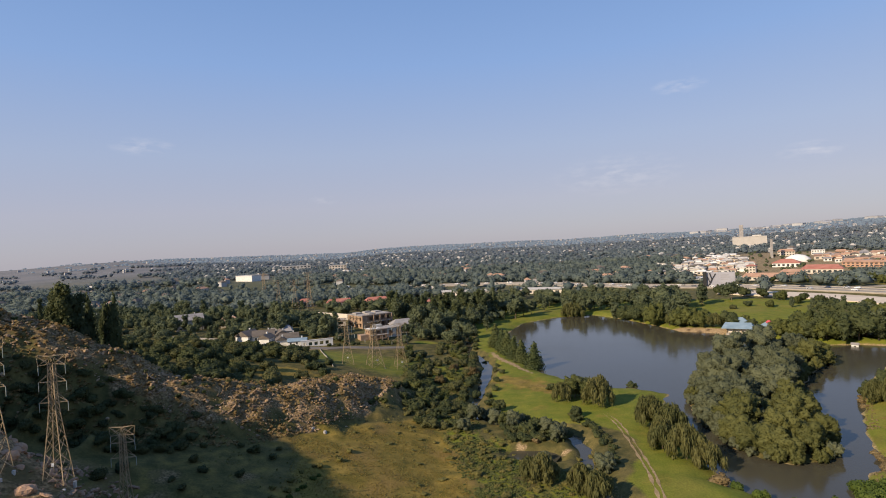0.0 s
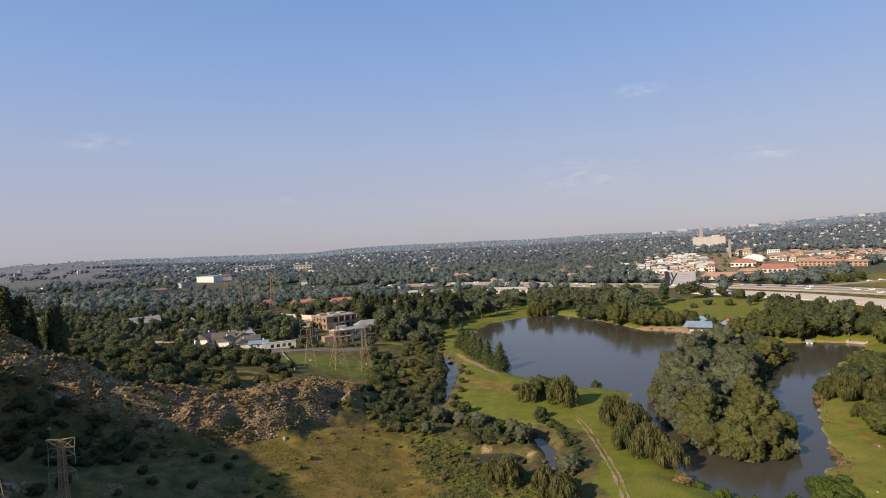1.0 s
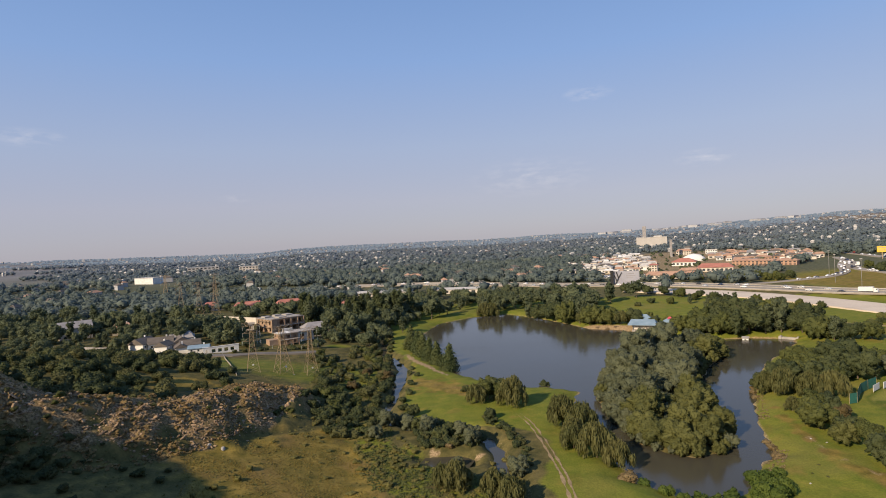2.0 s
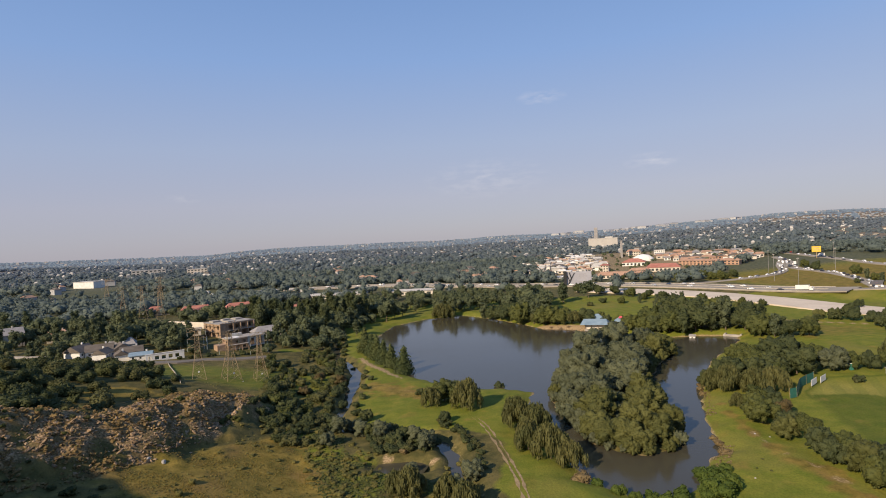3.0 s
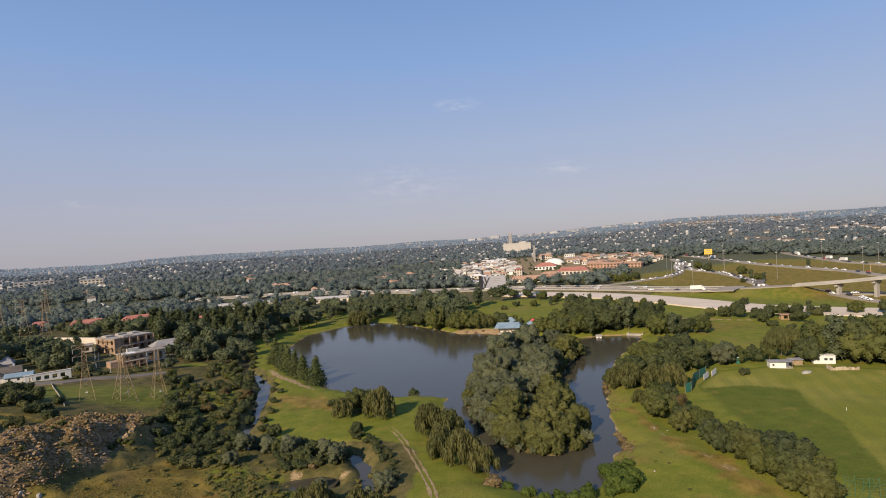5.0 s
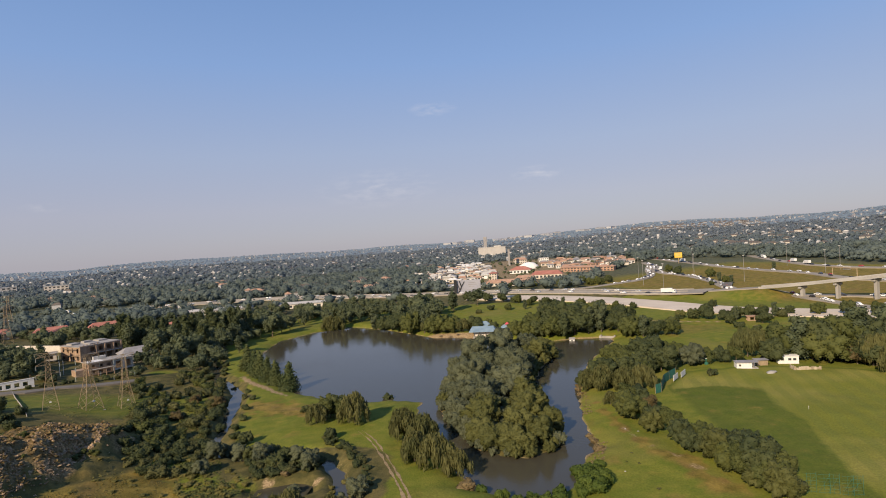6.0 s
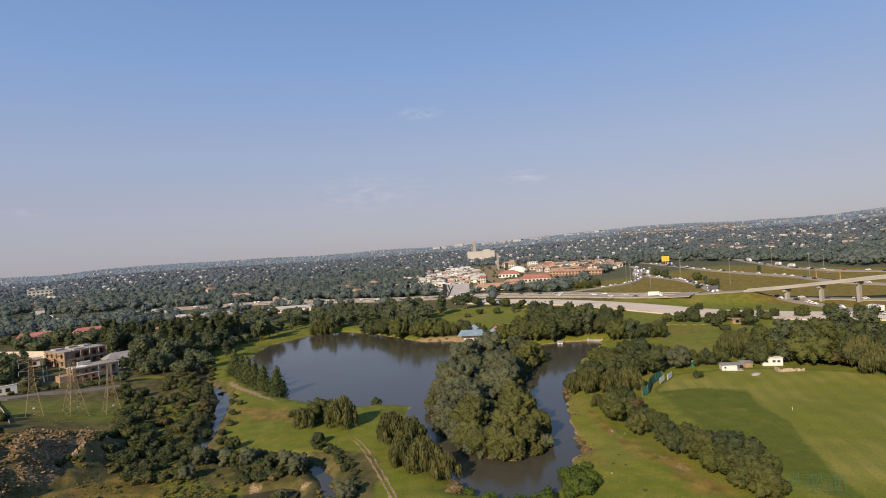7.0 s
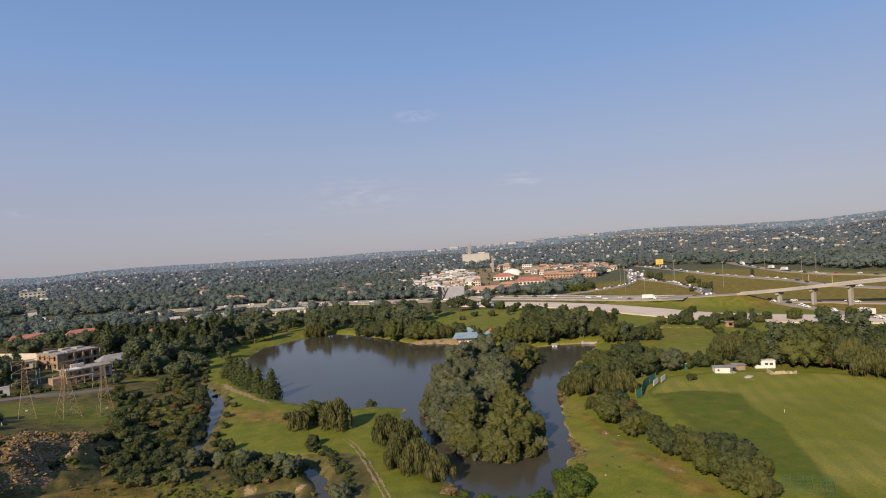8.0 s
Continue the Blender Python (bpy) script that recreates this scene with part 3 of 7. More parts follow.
l.new(u_.outputs[0], silt.inputs["Factor"])
l.new(u_.outputs[0], calm.inputs["Value"])
l.new(silt.outputs["Result"], p.inputs["Base Color"])
l.new(calm.outputs[0], p.inputs["Roughness"])
b_ = n.new("ShaderNodeBump")
b_.inputs["Strength"].default_value, b_.inputs["Distance"].default_value = 0.35, 0.05
l.new(t_.outputs[0], b_.inputs["Height"])
l.new(b_.outputs[0], p.inputs["Normal"])


def sheet(name, outline, z, mat, label):
    bm = bmesh.new()
    bm.faces.new([bm.verts.new((x, y, z)) for x, y in outline])
    bmesh.ops.triangulate(bm, faces=bm.faces[:])
    bm.normal_update()
    bmesh.ops.reverse_faces(bm, faces=[f for f in bm.faces if f.normal.z < 0])
    me = bpy.data.meshes.new(name)
    bm.to_mesh(me)
    bm.free()
    me.materials.append(mat)
    return tagged(new(name, me), label, "water", kind="structure")


def grown(poly, by):
    c = [Vector(p) for p in poly]
    out = []
    for k, q in enumerate(c):
        d = (c[(k + 1) % len(c)] - c[k - 1]).normalized()
        out.append((q.x - d.y * by, q.y + d.x * by))
    return out


sheet("lake_water", grown(LAKE, 3.0), 0.0, wm, "still grey-brown lake water reflecting trees and hazy sky")


def brook(name, line, label):
    left, right, k = [], [], len(line)
    for i, (x, y, h) in enumerate(line):
        a, b = line[max(i - 1, 0)], line[min(i + 1, k - 1)]
        d = Vector((b[0] - a[0], b[1] - a[1])).normalized()
        left.append((x - d.y * (h + 1.3), y + d.x * (h + 1.3), -0.12))
        right.append((x + d.y * (h + 1.3), y - d.x * (h + 1.3), -0.12))
    return tagged(new(name, raw(name, left + right, [(k + i, k + i + 1, i + 1, i) for i in range(k - 1)], wm)), label, "water", kind="structure")


brook("stream_water", STREAM, "narrow winding stream of dull water between bushy banks")
brook("pool_water", POOL, "small dark pool between sandy banks")

# two worn wheel ruts, thin sheets of earth that follow the lawn
rut_m = material("worn_earth", (0.165, 0.115, 0.055), (0.35, 0.255, 0.13), 0.95, 0.8, 6, 0.05)
for off in (-0.6, 0.6):
    r = np.random.RandomState(int(off * 100) + 500)
    v, f, k = [], [], 0
    line = np.array(RUTS)
    t = np.arange(0, len(line) - 1.001, 0.03)
    x, y, w = (np.interp(t, np.arange(len(line)), line[:, c]) for c in range(3))
    dx, dy = np.gradient(x), np.gradient(y)
    n = np.hypot(dx, dy)
    half = w * (0.24 + 0.26 * np.clip(waves(x, y, 7, 51 + int(off > 0)) + 0.25 * waves(x, y, 1.7, 55), -0.8, 1))
    cx = x - dy / n * (off + 0.12 * waves(x, y, 5, 58))
    cy = y + dx / n * (off + 0.12 * waves(x, y, 5, 59))
    lx, ly, rx, ry = cx - dy / n * half, cy + dx / n * half, cx + dy / n * half, cy - dx / n * half
    v = np.concatenate([np.stack([lx, ly, land(lx, ly) + 0.06], 1), np.stack([rx, ry, land(rx, ry) + 0.06], 1)])
    k = len(t)
    f = [(k + i, k + i + 1, i + 1, i) for i in range(k - 1)]
    tagged(new("wheel_rut", raw("wheel_rut", v, f, rut_m)), "worn tan wheel rut across the lakeside lawn", "track", kind="structure")
# ---- trees ----
def sphere_points(n, rnd):
    v = rnd.normal(size=(n, 3))
    return v / np.linalg.norm(v, axis=1, keepdims=True)


ico = bmesh.new()
bmesh.ops.create_icosphere(ico, subdivisions=2, radius=1)
ICO_V = np.array([v.co[:] for v in ico.verts])
ICO_F = np.array([[v.index for v in f.verts] for f in ico.faces])
ico.free()
ico = bmesh.new()
bmesh.ops.create_icosphere(ico, subdivisions=4, radius=1)
FINE_V = np.array([v.co[:] for v in ico.verts])
FINE_F = np.array([[v.index for v in f.verts] for f in ico.faces])
ico.free()
ico = bmesh.new()
bmesh.ops.create_icosphere(ico, subdivisions=3, radius=1)
MID_V = np.array([v.co[:] for v in ico.verts])
MID_F = np.array([[v.index for v in f.verts] for f in ico.faces])
ico.free()
ico = bmesh.new()
bmesh.ops.create_icosphere(ico, subdivisions=1, radius=1)
LOW_V = np.array([v.co[:] for v in ico.verts])
LOW_F = np.array([[v.index for v in f.verts] for f in ico.faces])
ico.free()


def leaves(centre, normal, size, rnd, long=1.0, loose=0.42):
    """A small four-cornered spray of leaves at each centre, facing roughly along normal; as triangles."""
    n = len(centre)
    nn = normal + (0, 0, 0.15) + loose * rnd.normal(size=(n, 3))
    nn /= np.linalg.norm(nn, axis=1, keepdims=True)
    u = np.cross(nn, rnd.normal(size=(n, 3)))
    u /= np.linalg.norm(u, axis=1, keepdims=True)
    v = np.cross(nn, u)
    s = (size * rnd.uniform(0.6, 1.35, n))[:, None]
    c = [centre + s * (-u * 0.5), centre + s * (v * 0.42 * long - nn * 0.12), centre + s * (u * 0.55), centre + s * (-v * 0.4 * long + nn * 0.1)]
    verts = np.stack(c, 1).reshape(-1, 3)
    b = np.arange(n)[:, None] * 4
    return verts, np.concatenate([b + [0, 1, 2], b + [0, 2, 3]], 1).reshape(-1, 3)


def join(pieces):
    vs, fs, k = [], [], 0
    for v, f in pieces:
        vs.append(v)
        fs.append(f + k)
        k += len(v)
    return np.concatenate(vs), np.concatenate(fs)


def core(centre, radius, rnd, low=False):
    V, F = (LOW_V, LOW_F) if low else (ICO_V, ICO_F)
    r = np.array(radius) * (0.70 + 0.2 * rnd.uniform(-1, 1, (len(V), 1)))
    return V * r + centre, F


def swell(blobs, mid, count, size, rnd, fine=True):
    """One continuous crown: the blobs grown together round its middle, roughened, with small sprays all over it."""
    V, F = (FINE_V, FINE_F) if fine else (MID_V, MID_F)
    mid = np.array(mid)
    c = np.array([b[0] for b in blobs]) - mid
    q = np.array([(b[1][0] + b[1][2]) / 2 for b in blobs])
    along = V @ c.T
    off = np.maximum(0, (c ** 2).sum(1)[None] - along ** 2)
    reach = np.where(off < q ** 2, along + np.sqrt(np.maximum(0, q ** 2 - off)), 0)
    r = np.max(reach, 1)
    near = np.sort(reach, 1)[:, -3:]
    r = 0.6 * r + 0.4 * near.mean(1)
    r = np.maximum(r, 0.55 * q.max()) * (0.94 + 0.07 * rnd.normal(size=len(V)))
    v = mid + V * r[:, None]
    v[:, 2] = np.maximum(v[:, 2], 0.02 * mid[2])
    a, b, d = v[F[:, 0]], v[F[:, 1]], v[F[:, 2]]
    n = np.cross(b - a, d - a)
    area = np.linalg.norm(n, axis=1)
    n = n / np.maximum(area, 1e-9)[:, None]
    pick = rnd.choice(len(F), count, p=area / area.sum())
    u, w = rnd.uniform(0, 1, (2, count, 1))
    flip = u + w > 1
    u, w = np.where(flip, 1 - u, u), np.where(flip, 1 - w, w)
    at = a[pick] + u * (b - a)[pick] + w * (d - a)[pick] + n[pick] * size * rnd.uniform(-0.3, 0.95, (count, 1))
    return [(v, F), leaves(at, n[pick], size, rnd, loose=0.8)]


def trunk_mesh(height, width, rnd, limbs=4, spread=0.35):
    bm = bmesh.new()
    p, w = Vector((0, 0, -0.4)), width
    joints = [p.copy()]
    for k in range(4):
        q = p + Vector((rnd.uniform(-0.04, 0.04) * height, rnd.uniform(-0.04, 0.04) * height, height * 0.2))
        bar(bm, p, q, w, w * 0.82, 7)
        p, w = q, w * 0.82
        joints.append(p.copy())
    for k in range(limbs):
        a = k * 6.28 / limbs + rnd.uniform(-0.5, 0.5)
        s = joints[2 + k % 3]
        e = s + Vector((math.cos(a) * height * spread, math.sin(a) * height * spread, height * rnd.uniform(0.18, 0.34)))
        bar(bm, s, e, w * 0.8, w * 0.25, 5)
    return bm


def tree(name, kind, label, category, leaf, seed, h=10.0, count=900, size=0.62):
    """One tree or bush, height h, at the origin: trunk with limbs, and a crown of many small sprays."""
    rnd = np.random.RandomState(seed)
    t = new(name)
    t.empty_display_size = 0.5
    tagged(t, label, category)
    pieces = []
    if kind == "broad":
        blobs = [((0, 0, 0.60 * h), (0.27 * h, 0.27 * h, 0.27 * h))]
        for k in range(11):
            a, e = rnd.uniform(0, 6.28), rnd.uniform(0.28, 0.84)
            d = (0.30 - 0.26 * abs(e - 0.48)) * h * rnd.uniform(0.75, 1.1)
            s = h * rnd.uniform(0.12, 0.19)
            blobs.append(((math.cos(a) * d, math.sin(a) * d, e * h), (s, s, s * 0.85)))
    elif kind == "round":
        blobs = [((0, 0, 0.5 * h), (0.40 * h, 0.40 * h, 0.42 * h))]
        for k in range(14):
            a, e = rnd.uniform(0, 6.28), rnd.uniform(0.16, 0.82)
            d = 0.46 * h * math.sqrt(max(0.05, 1 - ((e - 0.42) / 0.52) ** 2)) * rnd.uniform(0.85, 1.12)
            s = h * rnd.uniform(0.13, 0.2)
            blobs.append(((math.cos(a) * d, math.sin(a) * d, e * h), (s, s, s * 0.9)))
    elif kind == "billow":
        blobs = [((0, 0, 0.46 * h), (0.40 * h, 0.40 * h, 0.40 * h))]
        for k in range(30):
            u = (k + 0.5) / 30
            a, e = k * 2.4 + rnd.uniform(-0.4, 0.4), 0.12 + 0.76 * (1 - (1 - u) ** 0.8)
            d = 0.45 * h * math.sqrt(max(0.03, 1 - ((e - 0.40) / 0.54) ** 2)) * rnd.uniform(0.82, 1.12)
            q = h * 0.10 * math.exp(rnd.uniform(-0.35, 0.75))
            blobs.append(((math.cos(a) * d, math.sin(a) * d, e * h), (q, q, q * 0.9)))
    elif kind == "tall":
        blobs = []
        for k in range(12):
            a, e = rnd.uniform(0, 6.28), 0.25 + 0.72 * (k + rnd.uniform(0, 1)) / 12
            d = 0.13 * h * rnd.uniform(0.2, 1.2)
            s = h * (0.15 - 0.08 * max(0, e - 0.5)) * rnd.uniform(0.8, 1.15)
            blobs.append(((math.cos(a) * d, math.sin(a) * d, e * h), (s, s, s * 1.1)))
    elif kind == "bush":
        blobs = [((0, 0, 0.35 * h), (0.5 * h, 0.5 * h, 0.45 * h))]
        for k in range(9):
            a, e = rnd.uniform(0, 6.28), rnd.uniform(0.1, 0.75)
            d = h * rnd.uniform(0.3, 0.75) * (1.1 - 0.5 * e)
            s = h * rnd.uniform(0.18, 0.32)
            blobs.append(((math.cos(a) * d, math.sin(a) * d, e * h), (s, s, s * 0.8)))
    elif kind == "willow":
        # hanging plumes round a dome, longest at its skirt
        blobs = [((0, 0, 0.58 * h), (0.26 * h, 0.26 * h, 0.30 * h))]
        for k in range(30):
            a, q = k * 2.4 + rnd.uniform(-0.5, 0.5), math.sqrt((k + 0.5) / 30) * rnd.uniform(0.9, 1.08)
            top = h * (0.98 - 0.40 * q ** 2.2) * rnd.uniform(0.9, 1.04)
            half = min(0.46 * top, h * rnd.uniform(0.15, 0.24) * (0.75 + 0.45 * q))
            s = h * rnd.uniform(0.085, 0.125)
            blobs.append(((math.cos(a) * q * 0.42 * h, math.sin(a) * q * 0.42 * h, top - half), (s, s, half)))
    else:
        blobs = []
        for k in range(9):
            e = k / 9
            s = 0.27 * h * (1 - e) ** 0.8 + 0.02 * h
            blobs.append(((0.02 * h * rnd.uniform(-1, 1), 0.02 * h * rnd.uniform(-1, 1), (0.08 + 0.88 * e) * h), (s, s, 0.12 * h)))
    if kind in ("broad", "round", "billow", "bush"):
        pieces = swell(blobs, (0, 0, {"broad": 0.55, "round": 0.48, "billow": 0.46, "bush": 0.3}[kind] * h), count, size, rnd, count > 1000)
        blobs = []
    area = np.array([b[1][0] ** 2 for b in blobs])
    for (c, r), share in zip(blobs, area / area.sum() if blobs else ()):
        pieces.append(core(np.array(c), r, rnd, low=count < 1500))
        m = max(12, int(count * share))
        s = sphere_points(m, rnd)
        pos = np.array(c) + s * np.array(r) * rnd.uniform(0.68, 1.18, (m, 1))
        if kind == "willow":
            # narrow trailing twigs
            drop = 0.11 * h * rnd.uniform(0.5, 1.4, m)
            drop = np.minimum(drop, np.maximum(0.02 * h, pos[:, 2] - 0.03 * h))
            side = rnd.normal(size=(m, 3)) * np.array((1, 1, 0.25)) * 0.010 * h
            lean = np.stack([s[:, 0] * 0.15 * drop, s[:, 1] * 0.15 * drop, -drop], 1)
            v = np.stack([pos - side * 0.5 - lean * 0.3, pos - side, pos + side, pos + lean], 1).reshape(-1, 3)
            q = np.arange(m)[:, None] * 4
            pieces.append((v, np.concatenate([q + [0, 1, 2], q + [1, 3, 2]], 1).reshape(-1, 3)))
        else:
            pieces.append(leaves(pos, s, size, rnd))
    v, f = join(pieces)
    crown = new("crown", raw("crown", v, f, leaf, True))
    crown.parent = t
    if kind != "bush":
        part("trunk", trunk_mesh(h * 0.75, 0.045 * h, rnd, 4 if kind in ("broad", "round", "willow") else 0), m_bark, t, smooth=True)
    else:
        part("stem", trunk_mesh(h * 0.6, 0.05 * h, rnd, 3), m_bark, t, smooth=True)
    return t


PLANTED = {}


def plant(key, spots, group, jitter=0.12, slim=1.0):
    """Trees of one kind at (x, y, height); the first time the kind's own models are used, then copies."""
    rnd = random.Random(key + group)
    for x, y, h in spots:
        models = KINDS[key]
        k = rnd.randrange(len(models))
        name, kind, label, category, leaf, seed, count, size = models[k]
        s = h * rnd.uniform(1 - jitter, 1 + jitter) / 10
        m = pose(x, y, float(land(x, y)) - 0.15, rnd.uniform(-3, 3), rnd.uniform(-3, 3), rnd.uniform(0, 360)) @ Matrix.Diagonal((slim * s * rnd.uniform(0.92, 1.12), slim * s * rnd.uniform(0.92, 1.12), s, 1))
        if (key, k) not in PLANTED:
            PLANTED[key, k] = tree(name, kind, label, category, leaf, seed, 10.0, count, size)
            o = PLANTED[key, k]
            o.matrix_basis = m
        else:
            first = PLANTED[key, k]
            o = copy_thing(first, m @ Matrix.Diagonal([1 / c for c in first.scale] + [1]))
        o["group"] = group


def scatter(n, poly, seed, lo, hi, apart=0.0):
    """n places inside an outline, with heights between lo and hi."""
    rnd = random.Random(seed)
    xs, ys = [p[0] for p in poly], [p[1] for p in poly]
    out, tries = [], 0
    while len(out) < n and tries < 60 * n:
        tries += 1
        x, y = rnd.uniform(min(xs), max(xs)), rnd.uniform(min(ys), max(ys))
        if to_outline(poly, np.array(x), np.array(y)) > 0:
            continue
        if apart and any((x - a) ** 2 + (y - b) ** 2 < apart * apart for a, b, _ in out):
            continue
        out.append((x, y, rnd.uniform(lo, hi)))
    return out
KINDS = {
    "conifer": [("conifer", "cone", "dense conical green conifer on the lakeside lawn", "tree", m_needle, 1, 2200, 0.45),
                ("conifer", "cone", "dense conical green conifer on the lakeside lawn", "tree", m_needle, 2, 2200, 0.45)],
    "willow": [("willow_tree", "willow", "weeping willow with long hanging olive-green branches", "tree", m_willow, 11, 3600, 0.5),
               ("willow_tree", "willow", "weeping willow with long hanging olive-green branches", "tree", m_willow, 12, 3600, 0.5),
               ("willow_tree", "willow", "weeping willow with long hanging olive-green branches", "tree", m_willow, 13, 3600, 0.5)],
    "broad": [("broadleaf_tree", "billow", "dense rounded dark green tree in grass", "tree", m_leaf, 21, 2100, 0.44),
              ("broadleaf_tree", "billow", "dense rounded dark green tree in grass", "tree", m_leaf_dark, 22, 2100, 0.44),
              ("broadleaf_tree", "broad", "spreading green broadleaf tree in grass", "tree", m_leaf, 23, 2100, 0.44)],
    "island": [("island_tree", "billow", "billowing grey-green tree crowding the island shore", "tree", m_leaf_grey, 31, 2700, 0.4),
               ("island_tree", "billow", "billowing grey-green tree crowding the island shore", "tree", m_leaf_grey, 32, 2700, 0.4),
               ("island_tree", "billow", "billowing grey-green tree crowding the island shore", "tree", m_leaf_grey, 33, 2700, 0.4)],
    "golden": [("golden_tree", "billow", "billowing yellow-green tree at the water's edge", "tree", m_leaf_gold, 41, 2700, 0.4),
               ("golden_tree", "billow", "billowing yellow-green tree at the water's edge", "tree", m_leaf_gold, 42, 2700, 0.4)],
    "wood": [("woodland_tree", "broad", "dark green woodland tree standing in a close wood", "tree", m_wood, 51, 620, 0.9),
             ("woodland_tree", "round", "dark green woodland tree standing in a close wood", "tree", m_wood, 52, 620, 0.9),
             ("woodland_tree", "tall", "tall dark woodland tree standing in a close wood", "tree", m_wood, 53, 720, 0.85),
             ("woodland_tree", "broad", "green woodland tree standing in a close wood", "tree", m_wood, 54, 620, 0.9)],
    "garden": [("garden_tree", "broad", "dark green garden tree among the houses", "tree", m_wood, 55, 620, 0.9),
               ("garden_tree", "round", "dark green garden tree among the houses", "tree", m_wood, 56, 620, 0.9),
               ("garden_tree", "tall", "tall dark garden tree among the houses", "tree", m_wood, 57, 720, 0.85)],
    "shore": [("shore_tree", "billow", "green tree near the lake", "tree", m_leaf, 58, 1400, 0.55),
              ("shore_tree", "round", "dark green tree near the lake", "tree", m_leaf_dark, 59, 1400, 0.55),
              ("shore_tree", "tall", "tall green tree near the lake", "tree", m_wood, 60, 1500, 0.52),
              ("shore_tree", "billow", "dark green tree near the lake", "tree", m_leaf_dark, 64, 1400, 0.55)],
    "scrub": [("scrub_bush", "bush", "low olive scrub bush in dry grass", "bush", m_scrub, 74, 480, 1.15),
              ("scrub_bush", "bush", "low green scrub bush in dry grass", "bush", m_leaf, 75, 480, 1.15)],
    "pine": [("pine_tree", "tall", "tall dark pine rising above the wood", "tree", m_leaf_dark, 61, 1600, 0.55),
             ("pine_tree", "cone", "tall dark conifer rising above the wood", "tree", m_leaf_dark, 62, 1600, 0.55)],
    "bush": [("bush", "bush", "low olive scrub bush in rough grass", "bush", m_scrub, 71, 480, 1.15),
             ("bush", "bush", "low green scrub bush in rough grass", "bush", m_leaf_dark, 72, 480, 1.15),
             ("bush", "bush", "low dark green bush in rough grass", "bush", m_leaf_dark, 73, 480, 1.15)],
    "fresh": [("reed_bush", "bush", "bright green bush on the water's edge", "bush", m_fresh, 81, 700, 1.1)],
    "grey": [("creek_tree", "billow", "silvery grey-green tree beside the stream", "tree", m_leaf_grey, 91, 2100, 0.44),
             ("creek_tree", "billow", "dark green tree beside the stream", "tree", m_leaf_dark, 92, 2100, 0.44)],
    "weed": [("weed_clump", "bush", "soft clump of tall olive weeds", "weeds", m_weed, 84, 620, 0.75),
             ("weed_clump", "bush", "soft clump of tall yellow-green weeds", "weeds", m_weed, 85, 620, 0.75)],
    "thicket": [("thicket_bush", "bush", "dense dark green thicket bush on the slope", "bush", m_leaf_dark, 76, 480, 1.15),
                ("thicket_bush", "bush", "dense olive thicket bush on the slope", "bush", m_scrub, 77, 480, 1.15),
                ("thicket_bush", "bush", "dense green thicket bush on the slope", "bush", m_leaf_dark, 78, 480, 1.15)],
    "russet": [("russet_tree", "round", "rounded tree with dull russet-brown leaves", "tree", m_russet, 97, 1400, 0.55)],
    "reed": [("reed_clump", "bush", "clump of dry straw-coloured reeds at the waterside", "reeds", m_reed, 95, 600, 1.0)],
}

# round the lake
plant("conifer", [(24, 283, 12), (26, 274, 11.8), (27.5, 264, 12), (29.5, 255, 12), (32, 246, 12), (35.5, 236, 12)], "lakeside conifers", 0.05, 1.18)
plant("willow", [(46, 176, 9), (36, 183, 7), (54, 154, 9.2), (57.5, 149, 8.8), (51, 138, 7.6), (54.5, 132, 9.4), (57.5, 127.5, 7.6), (52, 140, 8)], "willows on the west bank")
plant("broad", [(41, 187, 9), (44, 187, 7), (35, 198, 2.8), (65, 202, 4), (12.5, 304, 5.4), (39, 184, 7)], "trees on the west bank")
plant("willow", [(127, 161, 8.8), (139, 155, 9), (133, 157, 7.8), (125, 166, 7.4), (199, 163, 11.5), (203, 160, 12.5),
                 (216, 127, 11.5), (212, 119, 12), (214, 113, 11), (89, 386, 11.5), (84, 387, 10.5)], "willows round the field")
plant("broad", [(131, 168, 8.4), (136, 170, 9), (142, 166, 8.6), (147, 165, 8), (128, 171, 7), (151, 168, 8), (121, 143.5, 6), (124, 146, 7.5), (127, 144, 6.5), (119, 139, 6)], "trees on the east bank")
plant("willow", [(128, 318, 9), (133, 316, 9.5), (138, 309, 9), (143, 303, 8)], "willows behind the beach", 0.1, 1.1)
plant("shore", [(157, 291, 6), (163, 287, 6.5), (168, 278, 7), (172, 271, 7.5), (151, 303, 7.5), (158, 300, 8)], "trees round the pavilion")
plant("golden", [(112, 123, 7.6), (110, 101, 7.4), (105.5, 88, 5.6), (106, 83, 7)], "hedgerow along the field")
plant("russet", [(134, 161, 6.5), (124, 136, 4.8), (216, 133, 8)], "russet trees")
plant("willow", [(118.5, 147, 4.2)], "small willow on the east bank")
plant("broad", [(115, 134, 8.6), (114, 118, 7.6), (111, 112, 7.8), (113, 107, 7.2), (108, 95, 7.8), (111, 93, 9.2),
                (109, 90, 8.6), (107, 85, 8.4), (112, 88, 7.6), (113, 100, 7.8), (116, 127, 7), (107, 92, 7.4), (109, 107, 7)], "hedgerow along the field")
plant("broad", [(148, 173, 11), (154, 185, 10), (162, 179, 12), (160, 168, 10), (172, 175, 9.4), (179, 166, 8), (185, 163, 7.4), (189, 160, 8),
                (199, 152, 10), (168, 152, 3), (143, 170, 9), (150, 180, 10), (166, 186, 10), (157, 192, 9)], "trees by the inlet")
plant("grey", [(174, 167, 8.8)], "round tree by the field")
